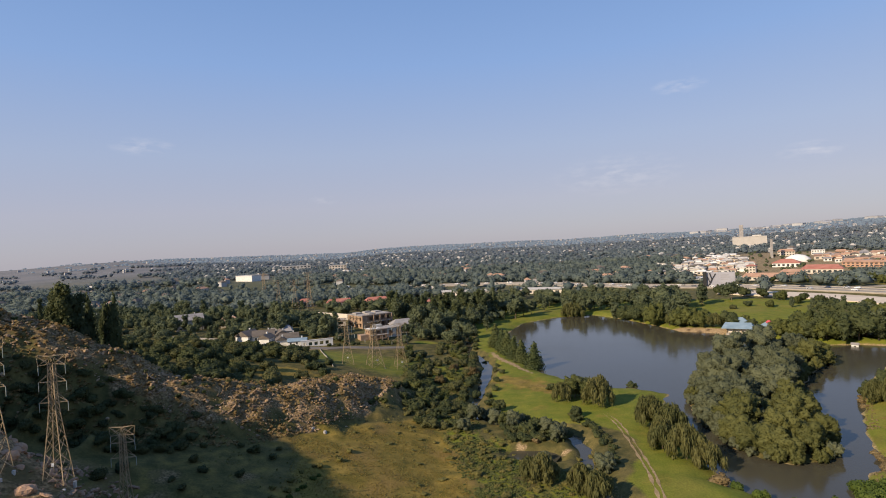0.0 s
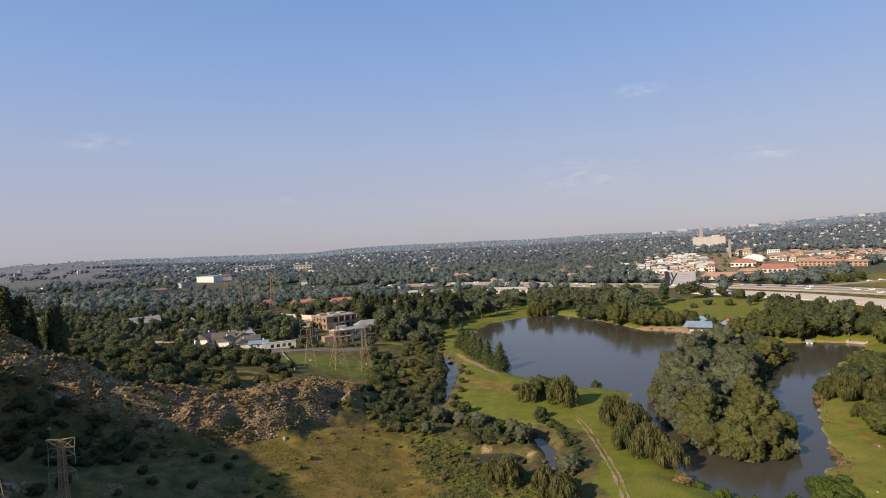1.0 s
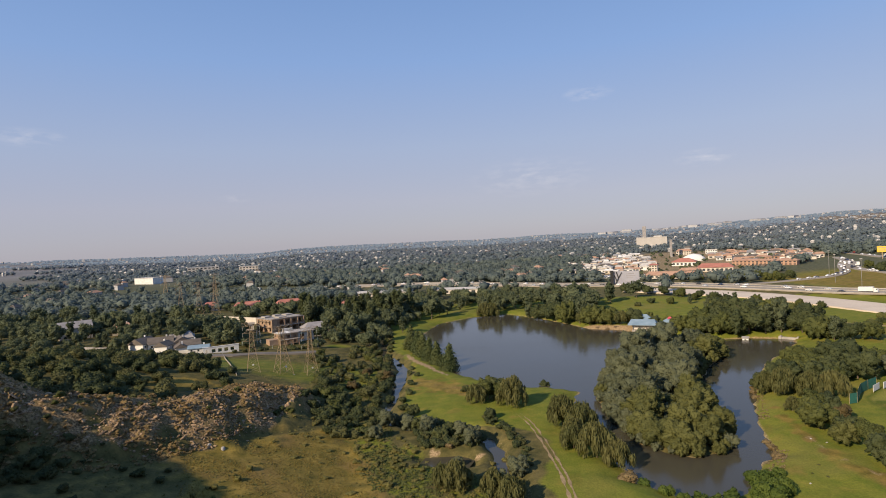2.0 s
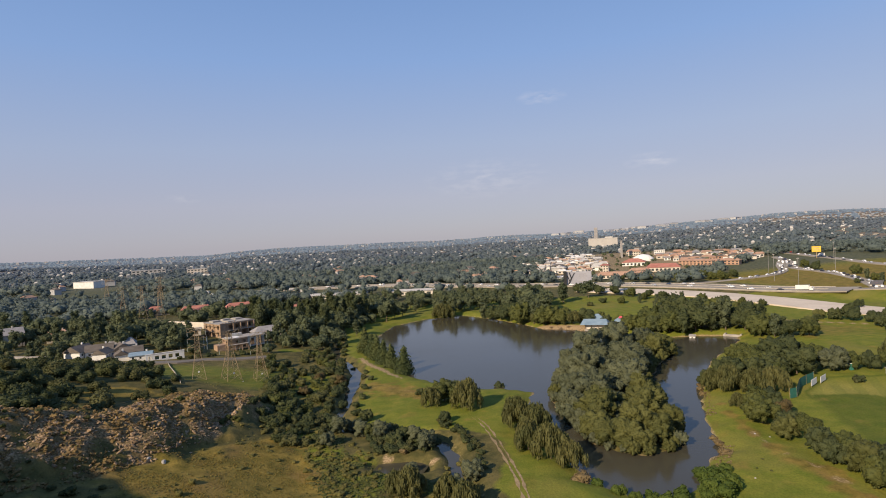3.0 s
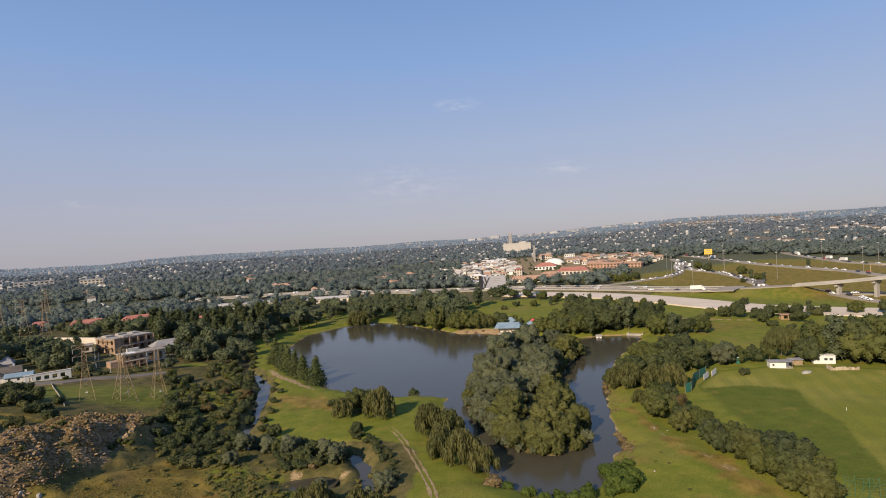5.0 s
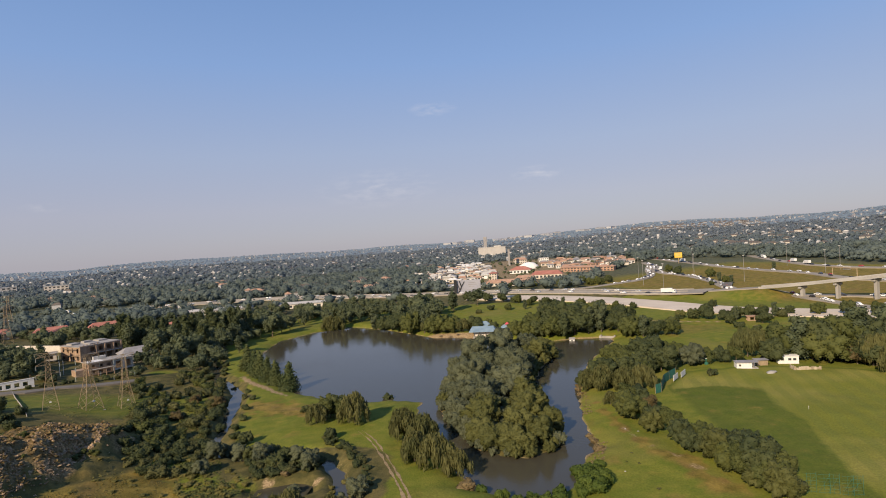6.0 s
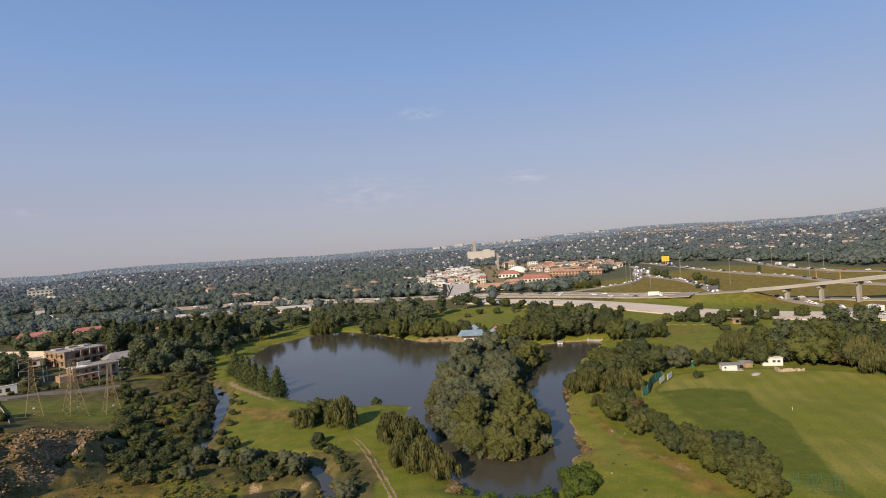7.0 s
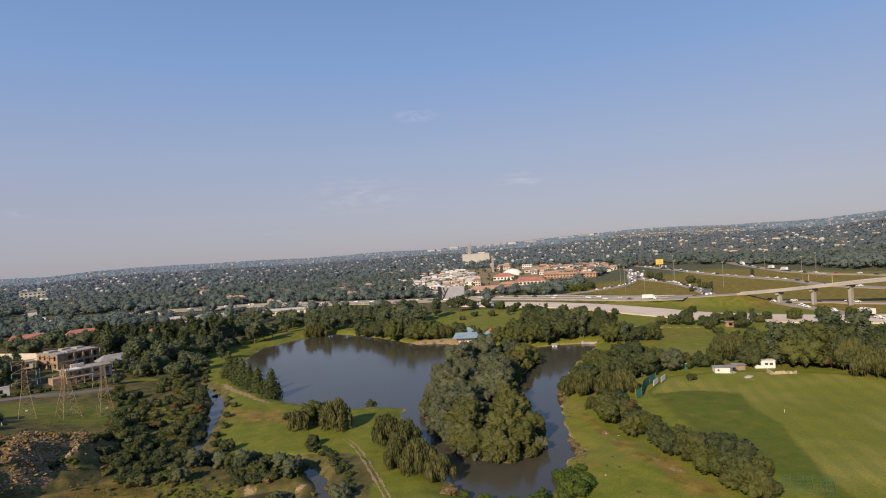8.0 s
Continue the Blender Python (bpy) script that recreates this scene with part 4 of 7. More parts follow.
plant("shore", [(208, 154, 15.5), (205, 147, 18), (212, 146, 17), (211, 140, 15.5), (224, 142, 17.5), (227, 139, 18), (230, 136, 16), (234, 132, 17),
               (229, 124, 18), (218, 150, 16), (226, 150, 17), (236, 146, 18), (243, 138, 18), (246, 126, 17), (240, 118, 18), (232, 112, 15), (250, 150, 17),
               (222, 132, 14), (216, 128, 12), (238, 104, 16), (228, 106, 14)], "wood beyond the field")
plant("shore", [(94, 392, 13), (109, 366, 11.5), (113, 358, 12), (122, 330, 14.5), (126, 320, 13.5), (129, 313, 14), (133, 311, 12), (138, 307, 12.5),
               (143, 304, 10), (150, 298, 10.5), (163, 264, 9.5), (167, 260, 10.5), (172, 256, 12), (178, 254, 15), (184, 253, 16.5), (190, 249, 15),
               (197, 226, 11.5), (199, 219, 11), (190, 256, 18), (182, 264, 19), (176, 262, 15), (196, 246, 14), (202, 240, 12), (170, 268, 12),
               (116, 352, 12), (119, 342, 13), (160, 272, 9), (205, 232, 10)], "trees on the far shore")
plant("grey", [(7, 169, 5.2), (10, 173, 4.8), (15, 164, 5.5), (18, 161, 5.6), (20.5, 164, 5.2), (15, 177, 3.7), (24, 163, 3.7), (34, 128, 4.8),
               (27, 152, 3.0), (3, 160, 4.1), (22, 140, 3.3), (30, 126, 3.7)], "trees along the stream")
plant("willow", [(19.5, 124, 6), (17, 127, 5), (26, 118, 6.5), (29, 114, 6)], "willows along the stream")
plant("fresh", [(77, 104, 3.6), (81, 106, 3.6), (84, 108, 2.6), (74, 103, 3), (80, 110, 4.4), (79, 107, 3.4), (82, 115, 2.6), (76, 106, 3), (72, 108, 2.4), (66, 109, 2.6), (61, 113, 2.6), (58.5, 117, 2), (63, 110, 2.2), (68, 107, 2.4), (70, 105, 2.8), (65.5, 108, 2), (86, 112, 2.2), (78, 103, 3.4), (83, 111, 3)], "waterside bushes")
plant("reed", [(97, 128, 2.0), (99, 133, 1.6), (124, 170, 2.0), (126, 173, 1.8), (56.5, 121, 2.6), (94, 123, 1.8), (121, 166, 1.6), (22, 148, 1.3), (28, 149, 1.4)], "waterside reeds", 0.3, 1.5)

# island: billowing grey-green crowns on the west side, yellow-green ones on the east and at the near end
GREY = [(110.3, 221.7, 14.4), (126.7, 228.4, 14), (140.5, 230, 11.4), (98.7, 213, 10.4), (112.2, 195.3, 14.6), (106.7, 207, 11.0), (92.6, 190.4, 12.3),
        (119.2, 198.7, 9.8), (87.5, 195.3, 7), (100.7, 190.5, 9.4), (99.2, 172.1, 13.2), (81.5, 177.3, 9.6), (84.6, 166.8, 12), (92.6, 169.9, 9),
        (74.1, 163, 9), (72.0, 156.3, 6), (85.3, 157.4, 7.6), (88.5, 131.5, 4.6), (72.6, 151.4, 6), (81.6, 149.2, 6.4)]
GOLD = [(138.1, 216.6, 10.4), (145.0, 217.0, 7), (77.5, 180.3, 5.4), (98.9, 165.5, 8.6), (76.2, 149.6, 11.6), (89.2, 147.2, 11.8), (71.5, 141.7, 8),
        (72.5, 137, 8), (76, 134, 8), (80.5, 138, 9.6), (91.6, 139.9, 7.6), (78, 131, 6.2), (84.5, 133.2, 8), (74.5, 132, 5), (147, 226, 8)]
plant("island", GREY, "island trees", 0.05)
plant("golden", GOLD, "island trees", 0.05)
low = [q for q in scatter(34, grown(ISLAND, 3.5), 5, 4.6, 6.6, 5.5) if min(math.hypot(q[0] - a, q[1] - b) for a, b, _ in GREY + GOLD) > 3.2]
edge = []
rnd = random.Random(3)
RIM = grown(ISLAND, 1.6)
for (ax, ay), (bx, by) in zip(RIM, RIM[1:] + RIM[:1]):
    steps = max(1, round(math.hypot(bx - ax, by - ay) / 4.4))
    for k in range(steps):
        u = (k + rnd.random() * 0.7) / steps
        edge.append((ax + u * (bx - ax), ay + u * (by - ay), rnd.uniform(2.4, 4.6)))
east = [q for q in edge + low if q[0] - 60 > 0.62 * (q[1] - 118) + 5]
plant("golden", east, "island shore trees")
plant("island", [q for q in edge + low if q not in east], "island shore trees")

# woods north and west of the lake
WOOD = [(4, 300), (18, 316), (26, 342), (44, 376), (70, 396), (104, 398), (118, 372), (150, 330), (160, 372), (206, 400), (230, 440), (180, 478),
        (60, 520), (-60, 520), (-130, 470), (-66, 402), (-30, 386), (-18, 352), (-16, 330), (-6, 318)]
plant("wood", [(x, y, h * float(np.interp(y, [380, 470], [1.0, 0.66]))) for x, y, h in scatter(245, WOOD, 8, 8, 16.5, 6.8) if x < 185 or y < 405], "wood north of the lake")
plant("pine", scatter(26, [(-22, 374), (-8, 345), (10, 340), (40, 400), (10, 430), (-50, 420)], 9, 15, 20, 8), "tall trees in the wood")
WEST = [(-66, 300), (-60, 330), (-80, 380), (-130, 430), (-330, 500), (-420, 420), (-300, 340), (-170, 330), (-120, 320)]
plant("garden", scatter(210, WEST, 12, 7, 13, 6.8), "trees among the houses")
plant("garden", scatter(34, [(-114, 282), (-116, 318), (-200, 345), (-230, 330), (-160, 270)], 71, 5, 9, 6), "trees among the houses")
plant("garden", scatter(30, [(-112, 320), (-66, 328), (-64, 345), (-120, 395), (-180, 360)], 72, 5, 9, 6), "trees among the houses")
plant("pine", [(-99.4, 142.7, 11.5), (-97.4, 143.1, 13.2), (-98.6, 146.8, 14.6), (-95.6, 146.2, 14.2)], "pines on the slope", 0.03, 0.8)
plant("pine", [(-95.3, 150.4, 16.2), (-93.2, 154.9, 18.0), (-90.6, 153.2, 20.2), (-99.2, 138.1, 6.1)], "pines on the slope", 0.03, 0.46)
plant("thicket", scatter(86, [(-97, 122), (-87, 126.5), (-81, 127.5), (-71, 130), (-62, 129.5), (-58, 122), (-64, 116), (-76, 113), (-94, 110)], 61, 1.3, 2.8, 1.5), "scrub in the shaded hollow")
plant("thicket", scatter(130, [(-62, 166), (-72, 158), (-100, 152), (-140, 156), (-180, 220), (-130, 285), (-92, 278), (-70, 258), (-62, 226)], 62, 3.0, 6.0, 4.2), "thicket behind the ridge")
plant("thicket", [(18.6, 231, 2.2), (20, 238, 2.0), (17.6, 213, 2.2), (15.6, 201, 2.4), (13.4, 193, 2.6), (13.6, 290, 2.6), (16, 256, 2.0), (21, 226, 1.8), (11, 227, 3.2), (9, 217, 3.4), (9, 236, 3.4),
                  (11.4, 252, 3.6), (7.4, 209, 3.6), (4.8, 201, 3.4), (8.5, 199, 3.2), (10, 244, 3.2), (7, 226, 3.8), (4, 215, 3.8), (5, 193, 3), (12.5, 184, 2.6), (13, 176, 2.6), (4, 180, 3),
                  (5, 172, 2.8), (17, 170, 2.4), (11, 262, 3.2), (8, 275, 3.6), (14, 282, 2.6), (6, 290, 3.8), (7, 304, 3.4), (15, 300, 2.8)], "bushes on the stream's banks")
plant("weed", scatter(64, [(6, 100), (27, 104), (27, 126), (17, 138), (8, 150), (2, 150)], 63, 0.7, 1.5, 1.9), "tall weeds by the stream", 0.2, 1.25)
plant("weed", scatter(46, [(0, 136), (14, 139), (17, 145), (12, 156), (4, 162), (-6, 152)], 64, 0.7, 1.4, 1.7), "tall weeds by the stream", 0.2, 1.25)
plant("weed", scatter(12, [(28, 127), (35, 129), (35, 143), (30, 139)], 65, 0.7, 1.5, 1.6), "tall weeds by the stream")
plant("grey", [(13, 165, 5), (17, 159, 4.6), (24, 157, 4.4), (28.5, 153, 4.2)], "trees along the stream")
plant("grey", [(26, 153.5, 4.6), (28.5, 151, 4.2), (22.5, 155, 4.4), (27.5, 147.5, 5.0), (36.5, 166, 3.4), (20, 152.5, 4)], "trees along the stream")
plant("thicket", scatter(34, [(14, 150), (24, 148), (30, 146), (30.5, 156), (22, 160), (14, 160)], 66, 1.4, 2.8, 1.9), "bushes on the stream's banks")
plant("thicket", scatter(26, [(35.5, 128), (37.5, 140), (37.5, 156), (33, 166), (35, 169), (40, 158), (40, 138), (37, 126)], 67, 0.9, 2.0, 1.7), "bushes on the stream's banks")
plant("russet", [(9.5, 224, 4.2), (2, 232, 3.6), (-4, 214, 3.4)], "russet bushes by the stream")
plant("garden", [q for q in scatter(24, [(-26, 292), (-2, 298), (-2, 326), (-16, 338), (-24, 325), (-18, 314), (-22, 300)], 31, 5, 10, 4) if math.hypot((q[0] + 12) / 1.3, q[1] - 304) > 7.5], "trees beside the villa")
plant("garden", [(-58, 300, 5), (-60, 309, 7), (-63, 316, 7), (-54, 296, 3.5), (-69, 322, 8), (-74, 310, 6), (-112, 294, 5), (-117, 305, 7), (-72, 303, 4)], "garden trees by the lane")
EAST = [(210, 255), (235, 300), (215, 372), (235, 420), (262, 350), (272, 300), (275, 245), (300, 205), (268, 196), (240, 170), (222, 176), (214, 210)]
plant("shore", scatter(9, EAST, 14, 4, 8, 14), "trees on the park lawn")
plant("shore", [(255.6, 240, 8), (259, 234, 7), (262, 226, 7), (266, 222, 8), (274, 221, 8), (281, 219, 7.5), (288, 216, 8.5), (270, 226, 6), (202, 230, 10.5), (206, 225, 9),
                (205, 217, 8), (212, 214, 9), (191, 273, 14), (197, 265, 16), (203, 256, 15), (196, 280, 13), (186, 282, 12), (210, 262, 13), (215, 250, 12), (206, 246, 13),
                (208, 363, 6), (218, 356, 6.5), (226, 348, 6), (232, 340, 6), (212, 330, 5)], "trees on the park lawn")
plant("golden", [(252.7, 247.5, 5.5)], "trees on the park lawn")
plant("bush", [(217, 238, 3), (251, 246, 3), (273, 232, 4.4), (272, 219, 5), (249, 207, 4), (278, 213, 4.4), (289, 214, 5), (199, 372, 4), (184, 362, 3.6)], "bushes on the park lawn")
plant("shore", [(297, 264, 6), (266, 300, 6), (262, 312, 6), (258, 322, 6.5), (252, 336, 6.5), (246, 350, 6.5), (240, 362, 7), (236, 374, 7), (232, 390, 7.5),
               (284, 236, 6), (292, 226, 6), (300, 216, 6.5), (308, 206, 7), (316, 196, 8), (325, 186, 8), (228, 406, 8), (222, 420, 9), (212, 436, 9)], "trees below the motorway")
# scrub west of the stream and behind the ridge
plant("weed", [(-37 + 0.75 * k + 1.6 * math.sin(1.7 * k), 104 + 2.1 * k + 1.5 * math.sin(2.9 * k), 1.0 + 0.5 * math.sin(k * 2.2)) for k in range(17)], "line of green weeds across the dry field")
plant("fresh", [(-33 + 0.5 * k, 106 + 1.8 * k + 1.2 * math.sin(2.3 * k), 0.9) for k in range(9)], "line of green weeds across the dry field")
beside = [q for q in scatter(64, [(4, 186), (7, 215), (8, 250), (2, 285), (-14, 300), (-24, 262), (-16, 240), (-20, 214), (-12, 190), (-8, 178)], 21, 2.4, 4.8, 2.5) if not (-19 < q[0] < -4 and q[1] > 266)]
plant("bush", beside[::3], "scrub beside the stream")
plant("scrub", beside[1::3] + beside[2::3], "scrub beside the stream")
plant("bush", [q for q in scatter(175, [(-30, 196), (-36, 186), (-52, 166), (-70, 156), (-100, 150), (-140, 150), (-190, 220), (-120, 276), (-62, 262), (-50, 240), (-42, 214)], 22, 2.4, 5.4, 4.0) if math.hypot((q[0] + 60) / 1.6, q[1] - 200) > 8], "scrub behind the ridge")
plant("weed", scatter(26, [(4, 100), (6, 130), (0, 160), (-8, 178), (-26, 170), (-30, 150), (-12, 140), (-8, 100)], 23, 0.5, 1.0, 3.0), "scrub in the dry field", 0.2, 2.0)
plant("thicket", scatter(40, [(-40, 92), (-40, 132), (-58, 138), (-84, 130), (-96, 100), (-70, 84)], 24, 0.8, 2.4, 3.0), "scrub in the hollow")
plant("bush", [(-16, 196, 3.0), (-10, 188, 3.4), (-6, 182, 3.2), (-12, 180, 3.0), (-2, 176, 3.0), (2, 170, 2.8), (-18, 186, 3.2), (-14, 200, 3.4), (-7, 194, 3.4)], "scrub at the ridge's foot")


def far_crowns(name, spots, sprays, size, mat, label, seed, wide=1.0):
    """Crowns of trees too far to tell apart, each a lumpy core with loose sprays, in one mesh."""
    rnd = np.random.RandomState(seed)
    n, k = len(spots), len(LOW_V)
    s = np.array(spots)
    z = land(s[:, 0], s[:, 1])
    r = s[:, 2] * rnd.uniform(0.36, 0.60, n) * wide
    half = np.stack([r, r * rnd.uniform(0.8, 1.2, n), s[:, 2] * 0.5], 1)[:, None, :]
    mid = np.stack([s[:, 0], s[:, 1], z + s[:, 2] * 0.48], 1)[:, None, :]
    v = LOW_V[None] * (0.70 + 0.3 * rnd.uniform(-1, 1, (n, k, 1))) * half + mid
    pieces = [(v.reshape(-1, 3), (LOW_F[None] + (np.arange(n) * k)[:, None, None]).reshape(-1, 3))]
    if sprays:
        way = sphere_points(n * sprays, rnd).reshape(n, sprays, 3)
        way[:, :, 2] = np.abs(way[:, :, 2]) * 0.9 - 0.05
        at = (way * half * rnd.uniform(0.75, 1.15, (n, sprays, 1)) + mid).reshape(-1, 3)
        pieces.append(leaves(at, way.reshape(-1, 3), size, rnd))
    v, f = join(pieces)
    return tagged(new(name, raw(name, v, f, mat, True)), label, "woodland", kind="stuff")


def sector(n, r0, r1, a0, a1, lo, hi, seed, clear=0.0):
    """Places strewn over a sector seen from the hill, thinned into clumps."""
    rnd = np.random.RandomState(seed)
    r = np.sqrt(rnd.uniform(r0 ** 2, r1 ** 2, 3 * n))
    a = np.radians(rnd.uniform(a0, a1, 3 * n))
    x, y = r * np.sin(a), r * np.cos(a)
    keep = waves(x, y, 90, 41) + 0.6 * waves(x, y, 30, 42) > clear
    for gap in CLEARINGS:
        keep &= to_outline(gap, x, y) > 4
    d, half, _ = to_line([(p[0], p[1], 26) for p in FREEWAY], x, y)
    keep &= d > 24
    # open verges along the motorway's near side
    keep &= ~((d < 85) & (np.hypot(x, y) < np.hypot(150, 560) + 0.55 * np.maximum(0, 150 - x)) & (rnd.uniform(0, 1, len(x)) < 0.7))
    # the bare grassy hill far to the west
    keep &= ~((np.hypot(x, y) > 1000) & (np.degrees(np.arctan2(x, y)) < -26 + 4 * waves(x, y, 300, 45)) & (waves(x, y, 160, 43) < 0.6))
    x, y = x[keep][:n], y[keep][:n]
    return np.stack([x, y, rnd.uniform(lo, hi, len(x))], 1)


CLEARINGS = [[(330, 430), (540, 600), (620, 560), (640, 420), (560, 250), (520, 150), (330, 150), (320, 330)],
             [(250, 530), (330, 500), (400, 515), (480, 570), (570, 630), (610, 700), (580, 830), (500, 910), (400, 860), (310, 740), (255, 640)],
             [(205, 430), (262, 430), (262, 500), (215, 510)],
             [(-350, 925), (-275, 925), (-235, 760), (-290, 740)],
             WOOD, WEST, [(-130, 280), (-60, 270), (-60, 400), (-130, 430)]]
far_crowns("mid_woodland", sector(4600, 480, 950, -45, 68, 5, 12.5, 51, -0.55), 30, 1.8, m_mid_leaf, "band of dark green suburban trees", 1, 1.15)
town = scatter(125, CLEARINGS[1], 33, 2.5, 6, 8)
far_crowns("town_trees", town, 34, 1.7, m_wood, "small dark trees between the town's buildings", 4)
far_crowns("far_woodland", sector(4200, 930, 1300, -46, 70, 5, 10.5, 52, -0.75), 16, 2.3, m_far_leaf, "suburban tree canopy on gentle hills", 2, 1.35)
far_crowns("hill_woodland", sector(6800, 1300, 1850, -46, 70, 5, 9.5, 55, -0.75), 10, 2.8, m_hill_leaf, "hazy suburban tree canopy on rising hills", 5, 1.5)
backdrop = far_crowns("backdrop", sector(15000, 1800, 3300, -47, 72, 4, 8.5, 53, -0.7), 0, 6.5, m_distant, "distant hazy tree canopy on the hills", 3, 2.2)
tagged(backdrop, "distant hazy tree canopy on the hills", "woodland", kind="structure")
# ---- roads ----
def ribbon(name, line, half, mat, label, drop=3.0, up=0.25, rail=None, kind="structure", category="road"):
    """A road along (x, y, z) points, smoothed, with sides that go down into the ground."""
    pts = [Vector(p) for p in line]
    fine = []
    for k in range(len(pts) - 1):
        p0, p1, p2, p3 = pts[max(k - 1, 0)], pts[k], pts[k + 1], pts[min(k + 2, len(pts) - 1)]
        n = max(2, int((p2 - p1).length / 8))
        for j in range(n):
            t = j / n
            fine.append(0.5 * (2 * p1 + (p2 - p0) * t + (2 * p0 - 5 * p1 + 4 * p2 - p3) * t * t + (3 * p1 - p0 - 3 * p2 + p3) * t ** 3))
    fine.append(pts[-1])
    v, f = [], []
    for k, q in enumerate(fine):
        d = (fine[min(k + 1, len(fine) - 1)] - fine[max(k - 1, 0)]).normalized()
        s = Vector((-d.y, d.x, 0)).normalized() * half
        z = q.z + up
        v += [(q.x + s.x, q.y + s.y, z - drop), (q.x + s.x, q.y + s.y, z), (q.x - s.x, q.y - s.y, z), (q.x - s.x, q.y - s.y, z - drop)]
        if k:
            a, b = 4 * (k - 1), 4 * k
            f += [(a + 1, b + 1, b, a), (a + 2, b + 2, b + 1, a + 1), (a + 3, b + 3, b + 2, a + 2), (a, b, b + 3, a + 3)]
    ob = tagged(new(name, raw(name, v, f, mat)), label, category, kind=kind)
    return ob, fine


def on_land(line, lift=0.3):
    return [(x, y, float(land(x, y)) + lift) for x, y in line]


_, fw_line = ribbon("road", FREEWAY[:10], 15, m_asphalt, "wide asphalt motorway with several lanes of traffic", 0.7)
parapet, pp_line = ribbon("slip_road", SLIP, 15, m_slipway, "pale concrete slip road below the motorway", 1.0, 0.35)
for off in (0, 14.6, -14.6):
    side_line = []
    for k, q in enumerate(fw_line[1:-1]):
        d = (fw_line[k + 2] - fw_line[k]).normalized()
        side_line.append((q.x - d.y * off, q.y + d.x * off, q.z + 0.2))
    ribbon("crash_barrier", side_line[::4], 0.2, m_concrete, "pale concrete crash barrier along the motorway", 0.8, 0.55, category="barrier")
E_ROADS = [
    ("road", [(540, 580), (500, 520), (458, 470), (446, 425), (424, 378), (390, 332), (360, 300)], 5, m_asphalt, "asphalt slip road crowded with queuing traffic"),
    ("road", [(500, 530), (470, 500), (430, 455), (395, 434), (366, 431), (325, 430), (285, 440)], 4.2, m_asphalt, "asphalt slip road curving through grass"),
    ("road", [(600, 640), (556, 519), (528, 447), (520, 409), (508, 366), (503, 335), (480, 294), (470, 240)], 5.6, m_asphalt, "asphalt carriageway across the interchange"),
    ("road", [(387, 290), (366, 254), (354, 221), (338, 185), (330, 150)], 4.2, m_asphalt, "asphalt road passing under the flyover"),
    ("road", [(372, 262), (381, 240), (393, 206), (410, 170)], 4.2, m_asphalt, "asphalt road passing under the flyover"),
    ("road", [(660, 520), (600, 430), (570, 370), (560, 300), (570, 240)], 5.6, m_asphalt, "far asphalt carriageway of the interchange"),
    ("road", [(-110, 268), (-72, 278), (-59, 277), (-49, 281), (-36, 281), (-22, 284)], 2.6, m_tar, "narrow grey tarred lane before the houses"),
]
lanes = [[tuple(p) for p in fw_line]]
for name, line, half, mat, label in E_ROADS:
    ob, fine = ribbon(name, on_land(line), half, mat, label, 2.5)
    lanes.append([tuple(p) for p in fine])
marks = bmesh.new()
for k in range(2, len(fw_line) - 2, 2):
    a, b = fw_line[k], fw_line[k + 1]
    d = (b - a).normalized()
    s = Vector((-d.y, d.x, 0))
    for off in (-7.5, -3.8, 3.8, 7.5):
        p = a + s * off + Vector((0, 0, 0.3))
        q = p + d * 3
        marks.faces.new([marks.verts.new(c) for c in (p - s * 0.12, p + s * 0.12, q + s * 0.12, q - s * 0.12)])
me = bpy.data.meshes.new("lane_markings")
marks.to_mesh(me)
marks.free()
me.materials.append(m_lane)
tagged(new("lane_markings", me), "white dashed lane markings on the motorway", "road marking", kind="stuff")

# flyover
flyover = thing("flyover", 0, 0, "pale concrete motorway flyover on tall piers", "bridge", z=0)
ribbon("road", FREEWAY[9:11], 4.6, m_asphalt, "asphalt approach to the flyover on a grassy bank", 0.7)
deck, deck_line = ribbon("deck", FREEWAY[10:], 4.6, m_pale, "", 0.9, kind="", category="")
deck.parent = flyover
for off in (4.4, -4.4):
    v, f = [], []
    for k, q in enumerate(deck_line):
        d = (deck_line[min(k + 1, len(deck_line) - 1)] - deck_line[max(k - 1, 0)]).normalized()
        s = Vector((-d.y, d.x, 0)).normalized()
        for w, z in ((off - 0.2, 0.2), (off - 0.2, 0.95), (off + 0.2, 0.95), (off + 0.2, 0.2)):
            v.append((q.x + s.x * w, q.y + s.y * w, q.z + z))
        if k:
            a, b = 4 * (k - 1), 4 * k
            f += [(a, b, b + 1, a + 1), (a + 1, b + 1, b + 2, a + 2), (a + 2, b + 2, b + 3, a + 3)]
    again("railing", raw("railing", v, f, m_pale), flyover, Matrix())
for x, y, z in ((367, 254, 11.4), (372.5, 235, 14), (380, 217, 16.4), (396, 198, 18.3), (424, 172, 19.8)):
    zl = float(land(x, y)) - 1
    part("pier", bevelled((x - 1.6, y - 0.8, zl, x + 1.6, y + 0.8, z - 2.2), (x - 3.4, y - 1.0, z - 2.6, x + 3.4, y + 1.0, z - 1.15), by=0.15), m_pale, flyover)
